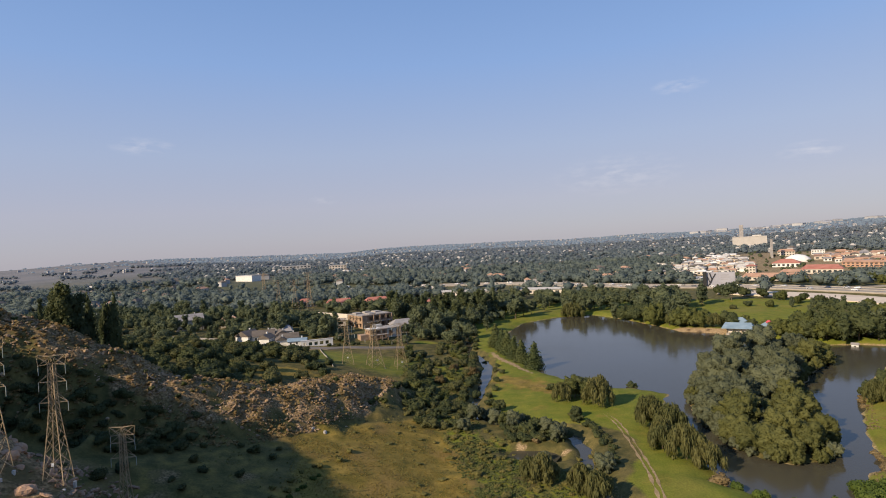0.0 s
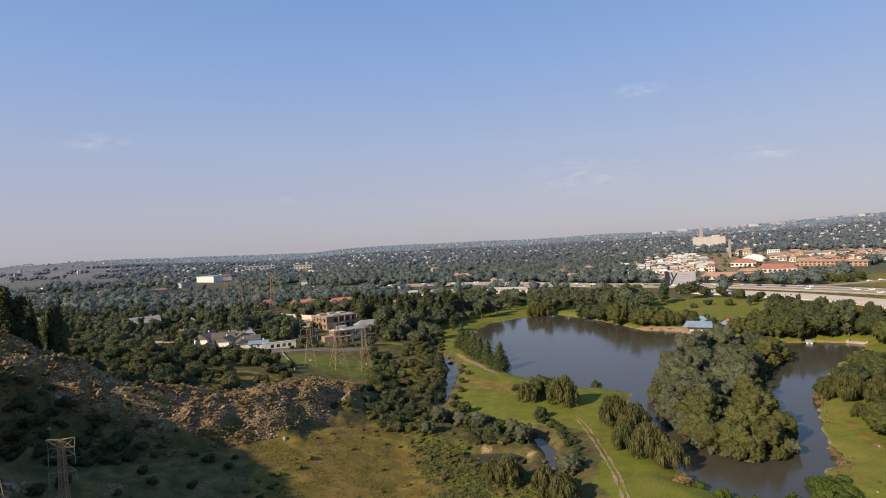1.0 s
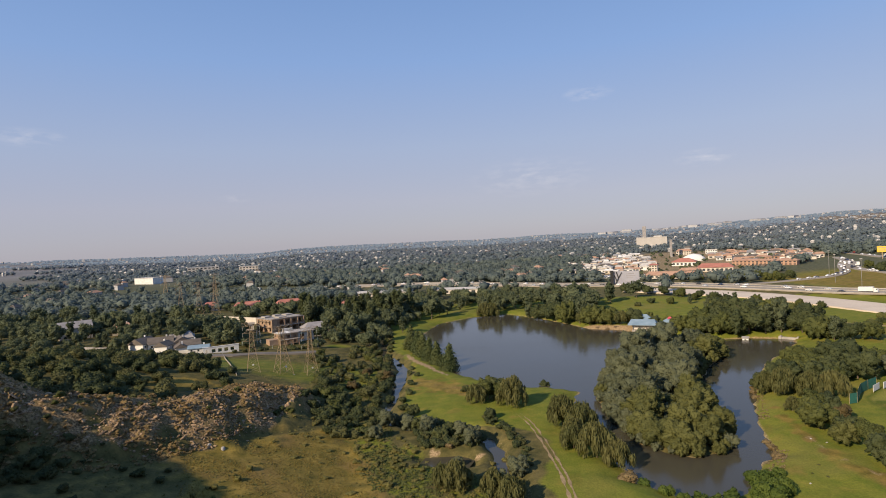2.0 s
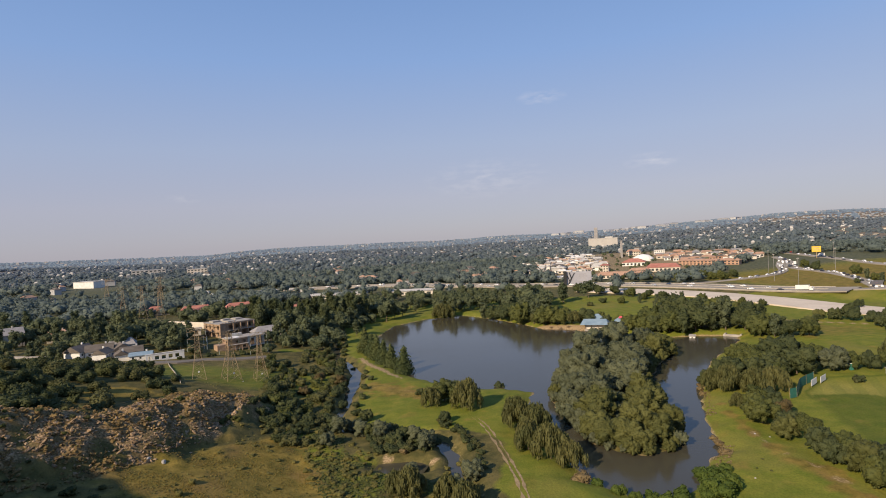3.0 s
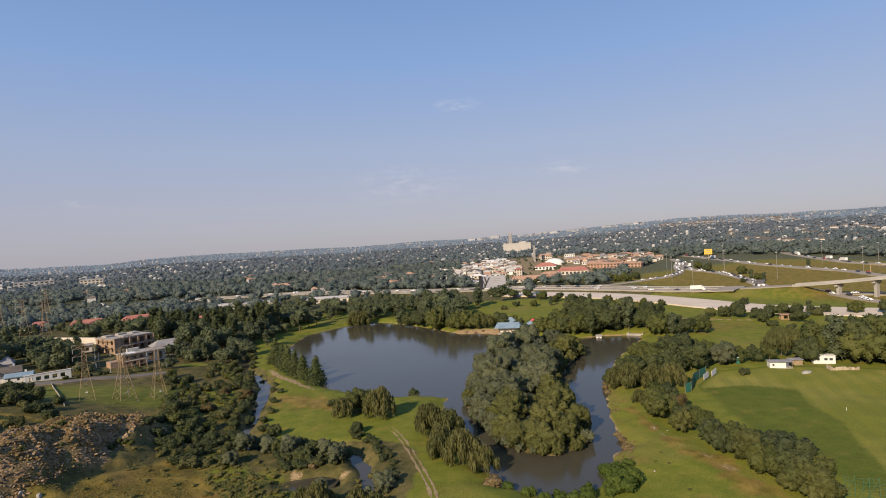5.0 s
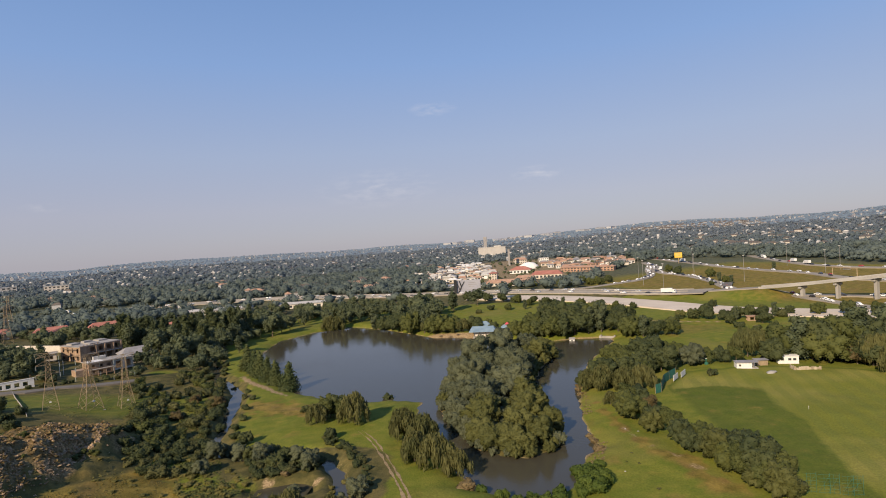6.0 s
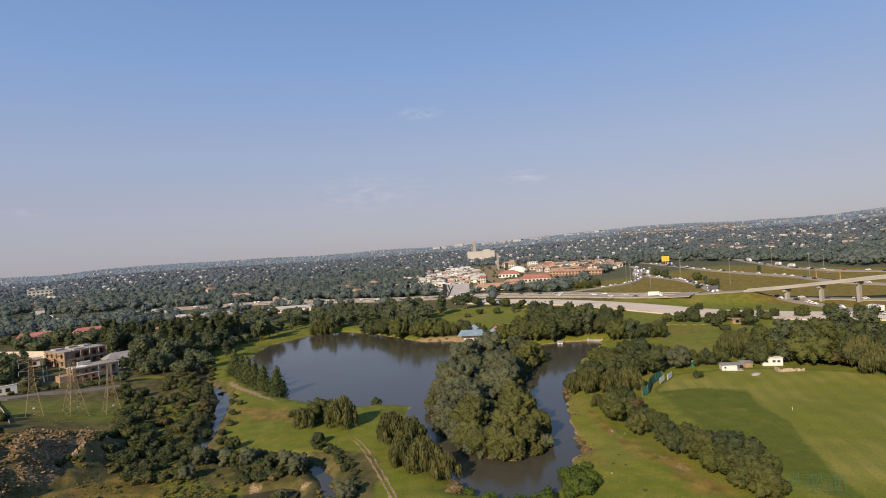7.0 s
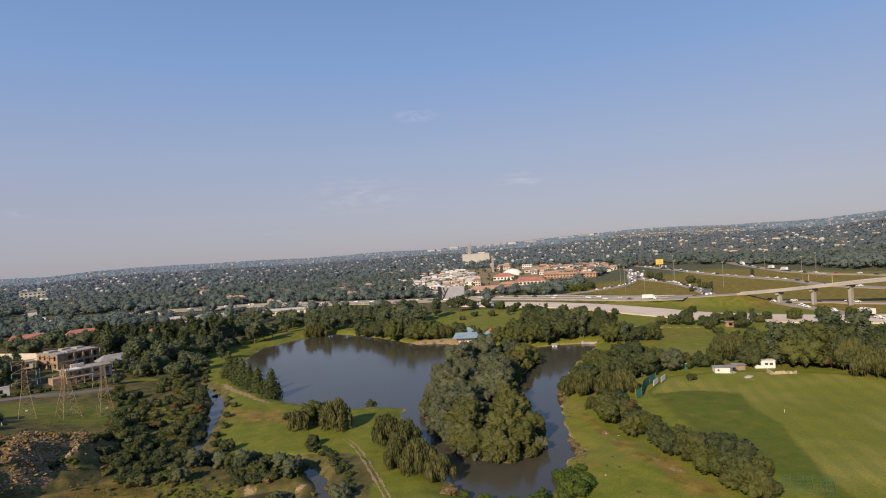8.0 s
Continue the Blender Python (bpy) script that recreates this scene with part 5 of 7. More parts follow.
# overpass on the slip road
overpass = thing("overpass", 395, 335, "short dark road bridge over a cutting", "bridge", turn=38)
overpass.matrix_basis = overpass.matrix_basis @ Matrix.Diagonal((1.1, 0.7, 0.6, 1))
part("deck", bevelled((-14, -5, 2.2, 14, 5, 3.0), by=0.08), m_tar, overpass)
part("parapet", bevelled((-14, -5.2, 3.0, 14, -4.9, 3.6), by=0.04), m_concrete, overpass)
part("parapet", bevelled((-14, 4.9, 3.0, 14, 5.2, 3.9), by=0.04), m_pale, overpass)
part("abutment", bevelled((-14.5, -5, -2, -11, 5, 2.2), by=0.08), m_slab, overpass)
part("abutment", bevelled((11, -5, -2, 14.5, 5, 2.2), by=0.08), m_slab, overpass)


# ---- vehicles ----
def profile_mesh(outline, half, tuck=0.0):
    """A body drawn by its side outline (x, z), half as wide to each side; tuck draws the high points in."""
    bm = bmesh.new()
    top = max(z for x, z in outline)
    rows = []
    for s in (-1, 1):
        rows.append([bm.verts.new((x, s * (half - tuck * max(0, z - 0.9) / max(0.1, top - 0.9)), z)) for x, z in outline])
    n = len(outline)
    for k in range(n):
        bm.faces.new((rows[0][k], rows[0][(k + 1) % n], rows[1][(k + 1) % n], rows[1][k]))
    bm.faces.new(rows[0][::-1])
    bm.faces.new(rows[1])
    bmesh.ops.recalc_face_normals(bm, faces=bm.faces[:])
    return bm


def undercarriage(parent, spots, r=0.34):
    """All wheels of one far vehicle, too small to tell apart."""
    bm = bmesh.new()
    for x, y in spots:
        bar(bm, (x, y - 0.11, r), (x, y + 0.11, r), 2 * r, sides=8)
    tagged(part("undercarriage", bm, m_rubber, parent), kind="stuff")


PAINTS = [("white", (0.70, 0.70, 0.70)), ("silver", (0.42, 0.43, 0.45)), ("dark", (0.03, 0.03, 0.035)), ("red", (0.35, 0.03, 0.03)), ("blue", (0.03, 0.045, 0.09))]


def car(colour, rgb):
    c = new("car")
    tagged(c, f"{colour} saloon car on the asphalt road", "car", "vehicles on the roads")
    paint = material(f"{colour}_car_paint", rgb, tuple(min(1, 1.1 * v) for v in rgb), 0.3, 1.0, bump=0)
    part("body", profile_mesh([(-2.1, 0.3), (2.1, 0.3), (2.15, 0.7), (1.2, 0.9), (0.5, 1.4), (-0.9, 1.42), (-1.6, 0.95), (-2.15, 0.9)], 0.85, 0.18), paint, c)
    part("window", profile_mesh([(1.02, 0.93), (0.44, 1.34), (-0.84, 1.36), (-1.38, 0.98)], 0.87, 0.16), m_window, c)
    undercarriage(c, [(x, y) for x in (-1.3, 1.3) for y in (-0.78, 0.78)])
    return c


def truck():
    c = new("truck")
    tagged(c, "white box lorry on the motorway", "truck", "vehicles on the roads")
    part("cargo_box", bevelled((-5.5, -1.25, 1.0, 2.6, 1.25, 3.8), by=0.06), m_white, c)
    part("cab", profile_mesh([(2.8, 0.6), (5.0, 0.6), (5.0, 1.7), (4.5, 2.9), (2.8, 2.9)], 1.2, 0.1), m_white, c)
    part("window", profile_mesh([(4.2, 1.75), (4.9, 1.75), (4.55, 2.6), (4.2, 2.6)], 1.22, 0.1), m_window, c)
    part("chassis", boxes((-5.4, -0.5, 0.5, 4.8, 0.5, 0.98)), m_dark, c)
    undercarriage(c, [(x, y) for x in (-4.4, -3.2, 3.6) for y in (-1.05, 1.05)], 0.5)
    return c


cars = [car(*p) for p in PAINTS]
lorry = truck()
rnd = random.Random(77)
used = set()


def park(model, m):
    if model.name not in used:
        used.add(model.name)
        model.matrix_basis = m
    else:
        copy_thing(model, m)


for which, (line, count, spread, start, end) in enumerate(((lanes[0], 84, 11, 0.06, 0.99), (lanes[1], 52, 3.6, 0.05, 0.95), (lanes[2], 26, 2.4, 0.0, 0.7),
                                                           (lanes[3], 30, 4, 0.1, 0.95), (lanes[4], 12, 2.6, 0.1, 0.9), (lanes[5], 9, 2.6, 0.1, 0.9), (lanes[6], 16, 4, 0.1, 0.9))):
    for k in range(count):
        u = start + (end - start) * (k + rnd.uniform(0, 0.8)) / count
        i = min(len(line) - 2, int(u * (len(line) - 1)))
        a, b = Vector(line[i]), Vector(line[i + 1])
        d = (b - a)
        turn = math.degrees(math.atan2(d.y, d.x))
        lane = rnd.choice((-0.9, -0.55, -0.2, 0.2, 0.55, 0.9)) * spread
        s = Vector((-d.y, d.x, 0)).normalized() * lane
        q = a + d * rnd.random() + s
        model = lorry if rnd.random() < 0.035 else rnd.choice(cars[:3] * 4 + cars[:1] * 4 + cars)
        park(model, pose(q.x, q.y, q.z + 0.27, 0, -math.degrees(math.atan2(d.z, math.hypot(d.x, d.y))), turn + (180 if lane > 0 else 0)))


# ---- electricity pylons ----
def tube(points, w):
    """One continuous square bar through points."""
    bm = bmesh.new()
    rings = [[bm.verts.new(Vector(p) + Vector((dx * w / 2, dy * w / 2, 0))) for dx, dy in ((1, 1), (-1, 1), (-1, -1), (1, -1))] for p in points]
    for a, b in zip(rings, rings[1:]):
        for k in range(4):
            bm.faces.new((a[k], a[(k + 1) % 4], b[(k + 1) % 4], b[k]))
    bm.faces.new(rings[0][::-1])
    bm.faces.new(rings[-1])
    return bm


def lattice(*rods):
    """Rods that meet in shared joints, as one welded frame."""
    bm, joints = bmesh.new(), {}

    def joint(p):
        key = tuple(round(c, 3) for c in p)
        if key not in joints:
            joints[key] = bm.verts.new(p)
        return joints[key]

    for a, b, w in rods:
        ja, jb = joint(a), joint(b)
        a, b = Vector(a), Vector(b)
        d = (b - a).normalized()
        u = d.orthogonal().normalized() * w / 2
        v = d.cross(u)
        rings = [[bm.verts.new(p + q) for q in (u, v, -u, -v)] for p in (a + d * w * 0.5, b - d * w * 0.5)]
        for k in range(4):
            n = (k + 1) % 4
            bm.faces.new((rings[0][k], rings[0][n], rings[1][n], rings[1][k]))
            bm.faces.new((ja, rings[0][n], rings[0][k]))
            bm.faces.new((jb, rings[1][k], rings[1][n]))
    return bm


def pylon(thick, tiers=((12.6, 3.3), (15.8, 3.2))):
    """A lattice tower 20 m high on four splayed legs, with three tiers of arms and a wide top."""
    p = new("pylon")
    tagged(p, "rusty steel lattice electricity pylon with three crossarm tiers", "pylon", "electricity pylons")
    levels = [(0, 2.4), (2.6, 2.05), (5.0, 1.7), (7.2, 1.38), (9.2, 1.1), (11.0, 0.86), (12.6, 0.75), (14.2, 0.7), (15.8, 0.66), (17.2, 0.62), (18.6, 0.58)]
    corner = ((1, 1), (-1, 1), (-1, -1), (1, -1))
    for cx, cy in corner:
        part("leg", tube([(cx * a, cy * a, z) for z, a in levels], 0.13 * thick), m_steel, p)
    for (ax, ay), (bx, by) in zip(corner, corner[1:] + corner[:1]):
        rods = []
        for (z, a), (w, b) in zip(levels, levels[1:]):
            mid = ((ax + bx) * (a + b) / 4, (ay + by) * (a + b) / 4, (z + w) / 2)
            for end in ((ax * a, ay * a, z), (bx * a, by * a, z), (ax * b, ay * b, w), (bx * b, by * b, w)):
                rods.append((end, mid, 0.065 * thick))
        for z, a in levels[5:]:
            rods.append(((ax * a, ay * a, z), (bx * a, by * a, z), 0.06 * thick))
        part("bracing", lattice(*rods), m_steel, p)
    for z, reach in tiers:
        for side in (-1, 1):
            rods, tip = [], (side * reach, 0, z)
            for y in (-0.7, 0.7):
                rods += [((side * 0.7, y, z), tip, 0.08 * thick), ((side * 0.66, y, z + 1.3), tip, 0.07 * thick)]
            rods += [((side * 0.7, -0.7, z), (side * 0.7, 0.7, z), 0.1), ((side * 0.66, -0.7, z + 1.3), (side * 0.66, 0.7, z + 1.3), 0.1)]
            arm = part("crossarm", lattice(*rods), m_steel, p)
            part("insulator", bars(((side * reach, 0, z), (side * reach, 0, z - 1.5), 0.16), sides=6), m_glassy, arm)
    for side in (-1, 1):
        rods, tip, low = [], (side * 3.4, 0, 20.0), (side * 3.1, 0, 18.4)
        for y in (-0.4, 0.4):
            rods += [((0, y, 19.8), tip, 0.08 * thick), ((side * 0.6, y, 18.6), low, 0.08 * thick), ((side * 0.6, y, 18.6), tip, 0.09), ((0, y, 19.8), low, 0.08), ((0, y, 19.8), (side * 0.6, y, 18.6), 0.1)]
        rods += [(tip, low, 0.11), ((0, -0.4, 19.8), (0, 0.4, 19.8), 0.1)]
        arm = part("top_arm", lattice(*rods), m_steel, p)
        part("insulator", bars(((side * 3.1, 0, 18.4), (side * 3.1, 0, 16.9), 0.16), sides=6), m_glassy, arm)
    for cx, cy in corner:
        part("footing", boxes((cx * 2.4 - 0.3, cy * 2.4 - 0.3, -1.6, cx * 2.4 + 0.3, cy * 2.4 + 0.3, -0.55)), m_slab, p)
    part("warning_plate", boxes((-0.3, -2.05, 3.0, 0.3, -1.99, 3.5)), m_white, p, "small white warning plate")
    return p


first = pylon(1.35)
first.matrix_basis = pose(-52.0, 73.8, float(land(-52.0, 73.8)) - 0.2, 0, 0, 6) @ Matrix.Diagonal((0.54, 0.54, 0.84, 1))
copy_thing(first, pose(-57.4, 70.4, float(land(-57.4, 70.4)) - 0.3, 0, 0, 6))
# one in the hollow carries its arms closer together
hollow = pylon(1.35, ((14.6, 3.3), (17.2, 3.2)))
hollow.matrix_basis = pose(-54.7, 93.2, float(land(-54.7, 93.2)) - 0.3, 0, 0, 6) @ Matrix.Diagonal((0.60, 0.60, 0.97, 1))
second = pylon(1.0)
second.matrix_basis = pose(-41.2, 229.5, float(land(-41.2, 229.5)) - 0.3, 0, 0, 12) @ Matrix.Diagonal((1, 1, 0.95, 1))
for x, y, turn, w, tall in ((-30.5, 232, 34, 1.2, 0.95), (-20.2, 235, 22, 1.0, 0.95), (-143, 484, 20, 1.2, 1.25), (-125, 468, 15, 1.2, 1.25), (-111, 460, 30, 1.2, 1.25),
                            (-150, 620, 10, 1.3, 1.3), (-205, 640, 10, 1.3, 1.3)):
    copy_thing(second, pose(x, y, float(land(x, y)) - 0.3, 0, 0, turn) @ Matrix.Diagonal((w, w, tall / 0.95, 1)))


# ---- buildings ----
def wall_with_openings(bm, x0, x1, y, z0, z1, holes, thick=0.35):
    """A wall along x with rectangular openings (a, b, low, high) right through it."""
    xs = sorted({x0, x1, *[h[0] for h in holes], *[h[1] for h in holes]})
    for a, b in zip(xs, xs[1:]):
        cut = sorted([(h[2], h[3]) for h in holes if h[0] <= a and h[1] >= b])
        z = z0
        for lo, hi in cut:
            if lo > z:
                box(bm, a, y, z, b, y + thick, lo)
            z = hi
        if z < z1:
            box(bm, a, y, z, b, y + thick, z1)
    bmesh.ops.remove_doubles(bm, verts=bm.verts[:], dist=0.001)
    return bm


def storeyed(t, x0, y0, wide, deep, floors, high, mat, openings, roof_mat, parapet=0.6):
    """A flat-roofed block: four walls with openings through them, floor slabs, a roof slab with a rim."""
    x1, y1, top = x0 + wide, y0 + deep, floors * high
    holes = []
    for k in range(floors):
        for j in range(openings):
            a = x0 + wide * (j + 0.24) / openings
            b = x0 + wide * (j + 0.76) / openings
            holes.append((a, b, k * high + 0.7, k * high + high - 0.9))
    part("wall", wall_with_openings(bmesh.new(), x0, x1, y0, 0, top, holes), mat, t)
    part("wall", wall_with_openings(bmesh.new(), x0, x1, y1 - 0.35, 0, top, []), mat, t)
    n = max(2, int(deep / 5))
    for x in (x0, x1 - 0.35):
        bm = bmesh.new()
        side = [(deep * (j + 0.3) / n, deep * (j + 0.62) / n, k * high + 1.0, k * high + high - 0.7) for k in range(floors) for j in range(n)]
        wall_with_openings(bm, 0.36, deep - 0.36, 0, 0, top, side)
        bm.transform(Matrix.Translation((x + 0.35, y0, 0)) @ Matrix.Rotation(math.pi / 2, 4, "Z"))
        part("wall", bm, mat, t)
    for k in range(floors):
        part("floor_slab", boxes((x0 + 0.3, y0 + 0.02 + 0.36, k * high - 0.2, x1 - 0.3, y1 - 0.37, k * high + 0.05)), m_slab, t)
        part("partition", boxes((x0 + 0.4, y0 + deep * 0.3, k * high + 0.06, x1 - 0.4, y0 + deep * 0.3 + 0.2, k * high + high - 0.25)), m_brick, t)
    part("roof_slab", bevelled((x0 - 0.5, y0 - 0.7, top, x1 + 0.5, y1 + 0.5, top + 0.35), by=0.04), roof_mat, t)
    if parapet:
        part("parapet", boxes((x0 - 0.3, y0 - 0.5, top + 0.35, x1 + 0.3, y0 - 0.25, top + parapet)), mat, t)
        part("parapet", boxes((x0 - 0.3, y1 + 0.05, top + 0.35, x1 + 0.3, y1 + 0.3, top + parapet)), mat, t)


villa = thing("villa", -52, 346, "unfinished flat-roofed brick villa of two storeys", "house", turn=36)
villa.matrix_basis = villa.matrix_basis @ Matrix.Diagonal((0.84, 0.84, 0.9, 1))
storeyed(villa, 0, 0, 25, 22, 2, 4.2, m_brick, 5, m_concrete)
for x0, y0, x1, y1, top in ((2, 13, 7, 19, 9.7), (8, 4, 14, 12, 9.3), (10, 14, 15, 18, 9.9), (18, 12, 23, 19, 9.5)):
    part("roof_room", bevelled((x0, y0, 8.56, x1, y1, top), by=0.06), m_concrete, villa)
for k in range(7):
    part("roof_column", boxes((0.3 + 2.1 * k, 0.3, 8.56, 0.65 + 2.1 * k, 0.65, 9.1 + 0.3 * (k % 3))), m_brick, villa)
part("stair_tower", bevelled((-0.3, -1.2, -1, 3.4, -0.02, 9.0), by=0.06), m_brick, villa)
for x in (9.2, 14.5, 19.8, 24.6):
    part("pillar", bevelled((x - 0.35, -1.7, -1, x + 0.35, -1.05, 8.4), by=0.05), m_brick, villa)
part("balcony", bevelled((3.5, -1.8, 3.9, 25, -0.05, 4.2), by=0.04), m_concrete, villa)
for k in range(5):
    part("scaffold_pole", bars(((-1.2, 1.5 + 4.6 * k, -1), (-1.2, 1.5 + 4.6 * k, 9.6), 0.12), sides=5), m_timber, villa)
for z in (3.4, 7.2):
    part("scaffold_board", boxes((-1.5, 1.2, z, -0.5, 20.4, z + 0.12)), m_timber, villa)
annexe = thing("villa_annexe", -42, 305, "unfinished brick annexe with white flat roofs and open verandas", "house", turn=27)
annexe.matrix_basis = annexe.matrix_basis @ Matrix.Diagonal((0.76, 0.8, 0.86, 1))
storeyed(annexe, 0, 0, 13, 10, 2, 3.1, m_brick, 3, m_concrete, 0.5)
part("roof_terrace", bevelled((0.4, 0.6, 6.6, 8.4, 7.6, 6.85), by=0.04), m_white, annexe, "freshly screeded white roof terrace")
part("roof_room", bevelled((5.5, 7.8, 6.6, 12.5, 9.8, 8.4), by=0.06), m_slab, annexe)
part("veranda_roof", bevelled((-0.6, -2.6, 3.0, 13.2, -0.75, 3.25), by=0.04), m_concrete, annexe)
for x in (-0.3, 4.2, 8.6, 12.9):
    part("pillar", bevelled((x - 0.25, -2.5, -1.2, x + 0.25, -2.0, 3.0), by=0.04), m_brick, annexe)
part("lean_to", bevelled((-6.5, 1.0, -1, -0.02, 8, 3.6), by=0.06), m_brick, annexe, "rough reddish brick lean-to")
wing = thing("villa_wing", -34, 318, "cream rendered wing with a low flat roof", "house", turn=30)
storeyed(wing, 0, 0, 9, 9, 1, 5.0, m_cream, 2, m_concrete, 0.5)
grey_house = thing("house", -27, 341, "pale house with a blue-grey hipped roof", "house", turn=20)
part("wall", bevelled((-7, -5, -1, 7, 5, 4.6), by=0.06), m_cream, grey_house)
part("roof", gable(bmesh.new(), -7, -5, 7, 5, 4.62, 3.0, 0.6, 3.5), m_greyroof, grey_house)
for x in (-3.6, 0, 3.6):
    part("window", boxes((x - 0.7, -5.06, 2.2, x + 0.7, -5.01, 3.7)), m_window, grey_house)
garage = thing("garage", -75, 350, "low cream garage with a flat roof", "house", turn=10)
storeyed(garage, 0, 0, 12, 7, 1, 3.4, m_cream, 2, m_concrete, 0.4)
for x, y in ((-54.6, 313), (-53.2, 313.6), (-96, 330), (-93.5, 331), (-91, 332)):
    pole = thing("flagpole", x, y, "slim white pole standing in a garden", "pole", "white poles")
    part("shaft", bars(((0, 0, -0.5), (0, 0, 6.5), 0.16), sides=6), m_white, pole)
fence_line = thing("boundary_wall", -59, 284, "thin pale boundary wall running down the slope", "wall", z=0)
fence_line.matrix_basis = Matrix()
rows = [(-65 + 20.5 * k / 12, 283 - 67 * k / 12) for k in range(13)]
for (ax, ay), (bx, by) in zip(rows, rows[1:]):
    za, zb = float(land(ax, ay)), float(land(bx, by))
    bm = bmesh.new()
    low = [bm.verts.new(c) for c in ((ax - 0.07, ay, za - 0.5), (ax + 0.07, ay, za - 0.5), (bx + 0.07, by + 0.02, zb - 0.5), (bx - 0.07, by + 0.02, zb - 0.5))]
    top = [bm.verts.new((v.co.x, v.co.y, (za if k < 2 else zb) + 0.55)) for k, v in enumerate(low)]
    bm.faces.new(top)
    for k in range(4):
        bm.faces.new((low[k], low[(k + 1) % 4], top[(k + 1) % 4], top[k]))
    part("panel", bm, m_concrete, fence_line)


def cottage(x, y, wide, deep, high, rise, wall_mat, roof_mat, turn, label, hip=0.0, windows=3, group=""):
    """A small house: walls with window openings and panes, a pitched roof with eaves, a chimney."""
    h = thing("house", x, y, label, "house", group, turn=turn)
    hw, hd = wide / 2, deep / 2
    holes = [(-hw + wide * (j + 0.36) / windows, -hw + wide * (j + 0.64) / windows, 1.0, min(2.1, high - 0.4)) for j in range(windows)]
    part("wall", wall_with_openings(bmesh.new(), -hw, hw, -hd, -0.8, high, holes, 0.3), wall_mat, h)
    part("wall", wall_with_openings(bmesh.new(), -hw, hw, hd - 0.3, -0.8, high, [], 0.3), wall_mat, h)
    for s in (-1, 1):
        a = s * hw if s < 0 else hw - 0.3
        bm = boxes((a, -hd + 0.31, -0.8, a + 0.3, hd - 0.31, high))
        if not hip:
            t = [bm.verts.new(c) for c in ((a, -hd + 0.3, high), (a, hd - 0.3, high), (a, 0, high + rise * 0.86), (a + 0.3, -hd + 0.3, high), (a + 0.3, hd - 0.3, high), (a + 0.3, 0, high + rise * 0.86))]
            for f in ((0, 2, 1), (3, 4, 5), (0, 3, 5, 2), (1, 2, 5, 4)):
                bm.faces.new([t[i] for i in f])
        part("wall", bm, wall_mat, h)
    part("roof", gable(bmesh.new(), -hw, -hd, hw, hd, high, rise, 0.45, hip), roof_mat, h)
    for a, b, lo, hi in holes:
        part("window", boxes((a, -hd + 0.12, lo, b, -hd + 0.18, hi)), m_window, h)
    part("chimney", bevelled((hw * 0.4, 0.3, high + rise * 0.4, hw * 0.4 + 0.7, 1.0, high + rise + 0.7), by=0.04), wall_mat, h)
    return h


cottage(-106, 300, 10, 8, 2.8, 2.8, m_white, m_thatch, 70, "white gabled house with brown shingle roof", group="houses on the lane")
cottage(-98, 301, 11, 8, 2.8, 2.8, m_white, m_thatch, 14, "white gabled house with brown shingle roof", group="houses on the lane")
cottage(-89, 302, 9, 8, 3.0, 2.8, m_white, m_thatch, -66, "white gabled house with brown shingle roof", group="houses on the lane")
cottage(-83, 296, 9, 7, 2.8, 2.4, m_white, m_thatch, 18, "white gabled house with brown shingle roof", group="houses on the lane")
cottage(-94, 293, 7, 6, 2.6, 2.2, m_white, m_thatch, 80, "white gabled house with brown shingle roof", group="houses on the lane")
cottage(-86, 291, 7, 5, 2.4, 2.0, m_white, m_thatch, -70, "white gabled house with brown shingle roof", group="houses on the lane")
cottage(-77, 289, 9, 6, 2.4, 1.4, m_white, m_blueroof, 8, "low white outbuilding with pale roof", group="houses on the lane")
cottage(-92, 312, 12, 8, 3.2, 3.0, m_cream, m_greyroof, 12, "cream house with grey tiled roof", 2, group="houses on the lane")
cottage(-163, 357, 16, 11, 6.5, 3.6, m_cream, m_greyroof, 30, "large cream house with grey roof among trees", group="houses among trees")
cottage(-138, 358, 10, 8, 4, 2.6, m_cream, m_orange, 20, "cream house with orange roof among trees", 2, group="houses among trees")
cottage(-271, 432, 12, 9, 4.5, 3, m_cream, m_greyroof, 25, "cream house with grey roof among trees", group="houses among trees")
cottage(-290, 420, 10, 9, 4.5, 3, m_white, m_greyroof, 25, "white house with grey roof among trees", group="houses among trees")
cottage(-90, 480, 22, 10, 4, 3.2, m_cream, m_tile, 12, "long house with red tiled roof among trees", 3, group="red roofed houses")
cottage(-60, 492, 20, 10, 4, 3.2, m_cream, m_tile, 15, "long house with red tiled roof among trees", 3, group="red roofed houses")
cottage(-22, 470, 22, 11, 4, 3.4, m_cream, m_tile, 14, "long house with red tiled roof among trees", 3, group="red roofed houses")
cottage(-120, 496, 18, 10, 4, 3.2, m_cream, m_tile, 20, "long house with red tiled roof among trees", 3, group="red roofed houses")

garden_wall = thing("garden_wall", -66.5, 287, "white garden wall with a row of arches", "wall", turn=20)
bm = bmesh.new()
wall_with_openings(bm, -8, 8, 0, -1.0, 3.2, [(-7 + 2.8 * k, -5.3 + 2.8 * k, 0.6, 2.3) for k in range(5)], 0.5)
part("wall", bm, m_white, garden_wall)
part("coping", bevelled((-8.2, -0.12, 3.2, 8.2, 0.62, 3.42), by=0.04), m_white, garden_wall)
front_wall = thing("front_wall", -82, 287, "low white boundary wall beside the lane", "wall", turn=-3)
part("wall", bevelled((-16, -0.2, -1.2, 9, 0.2, 1.5), by=0.04), m_slab, front_wall)
lane_wall = thing("lane_wall", -128, 302, "low grey boundary wall among bushes", "wall", turn=-28)
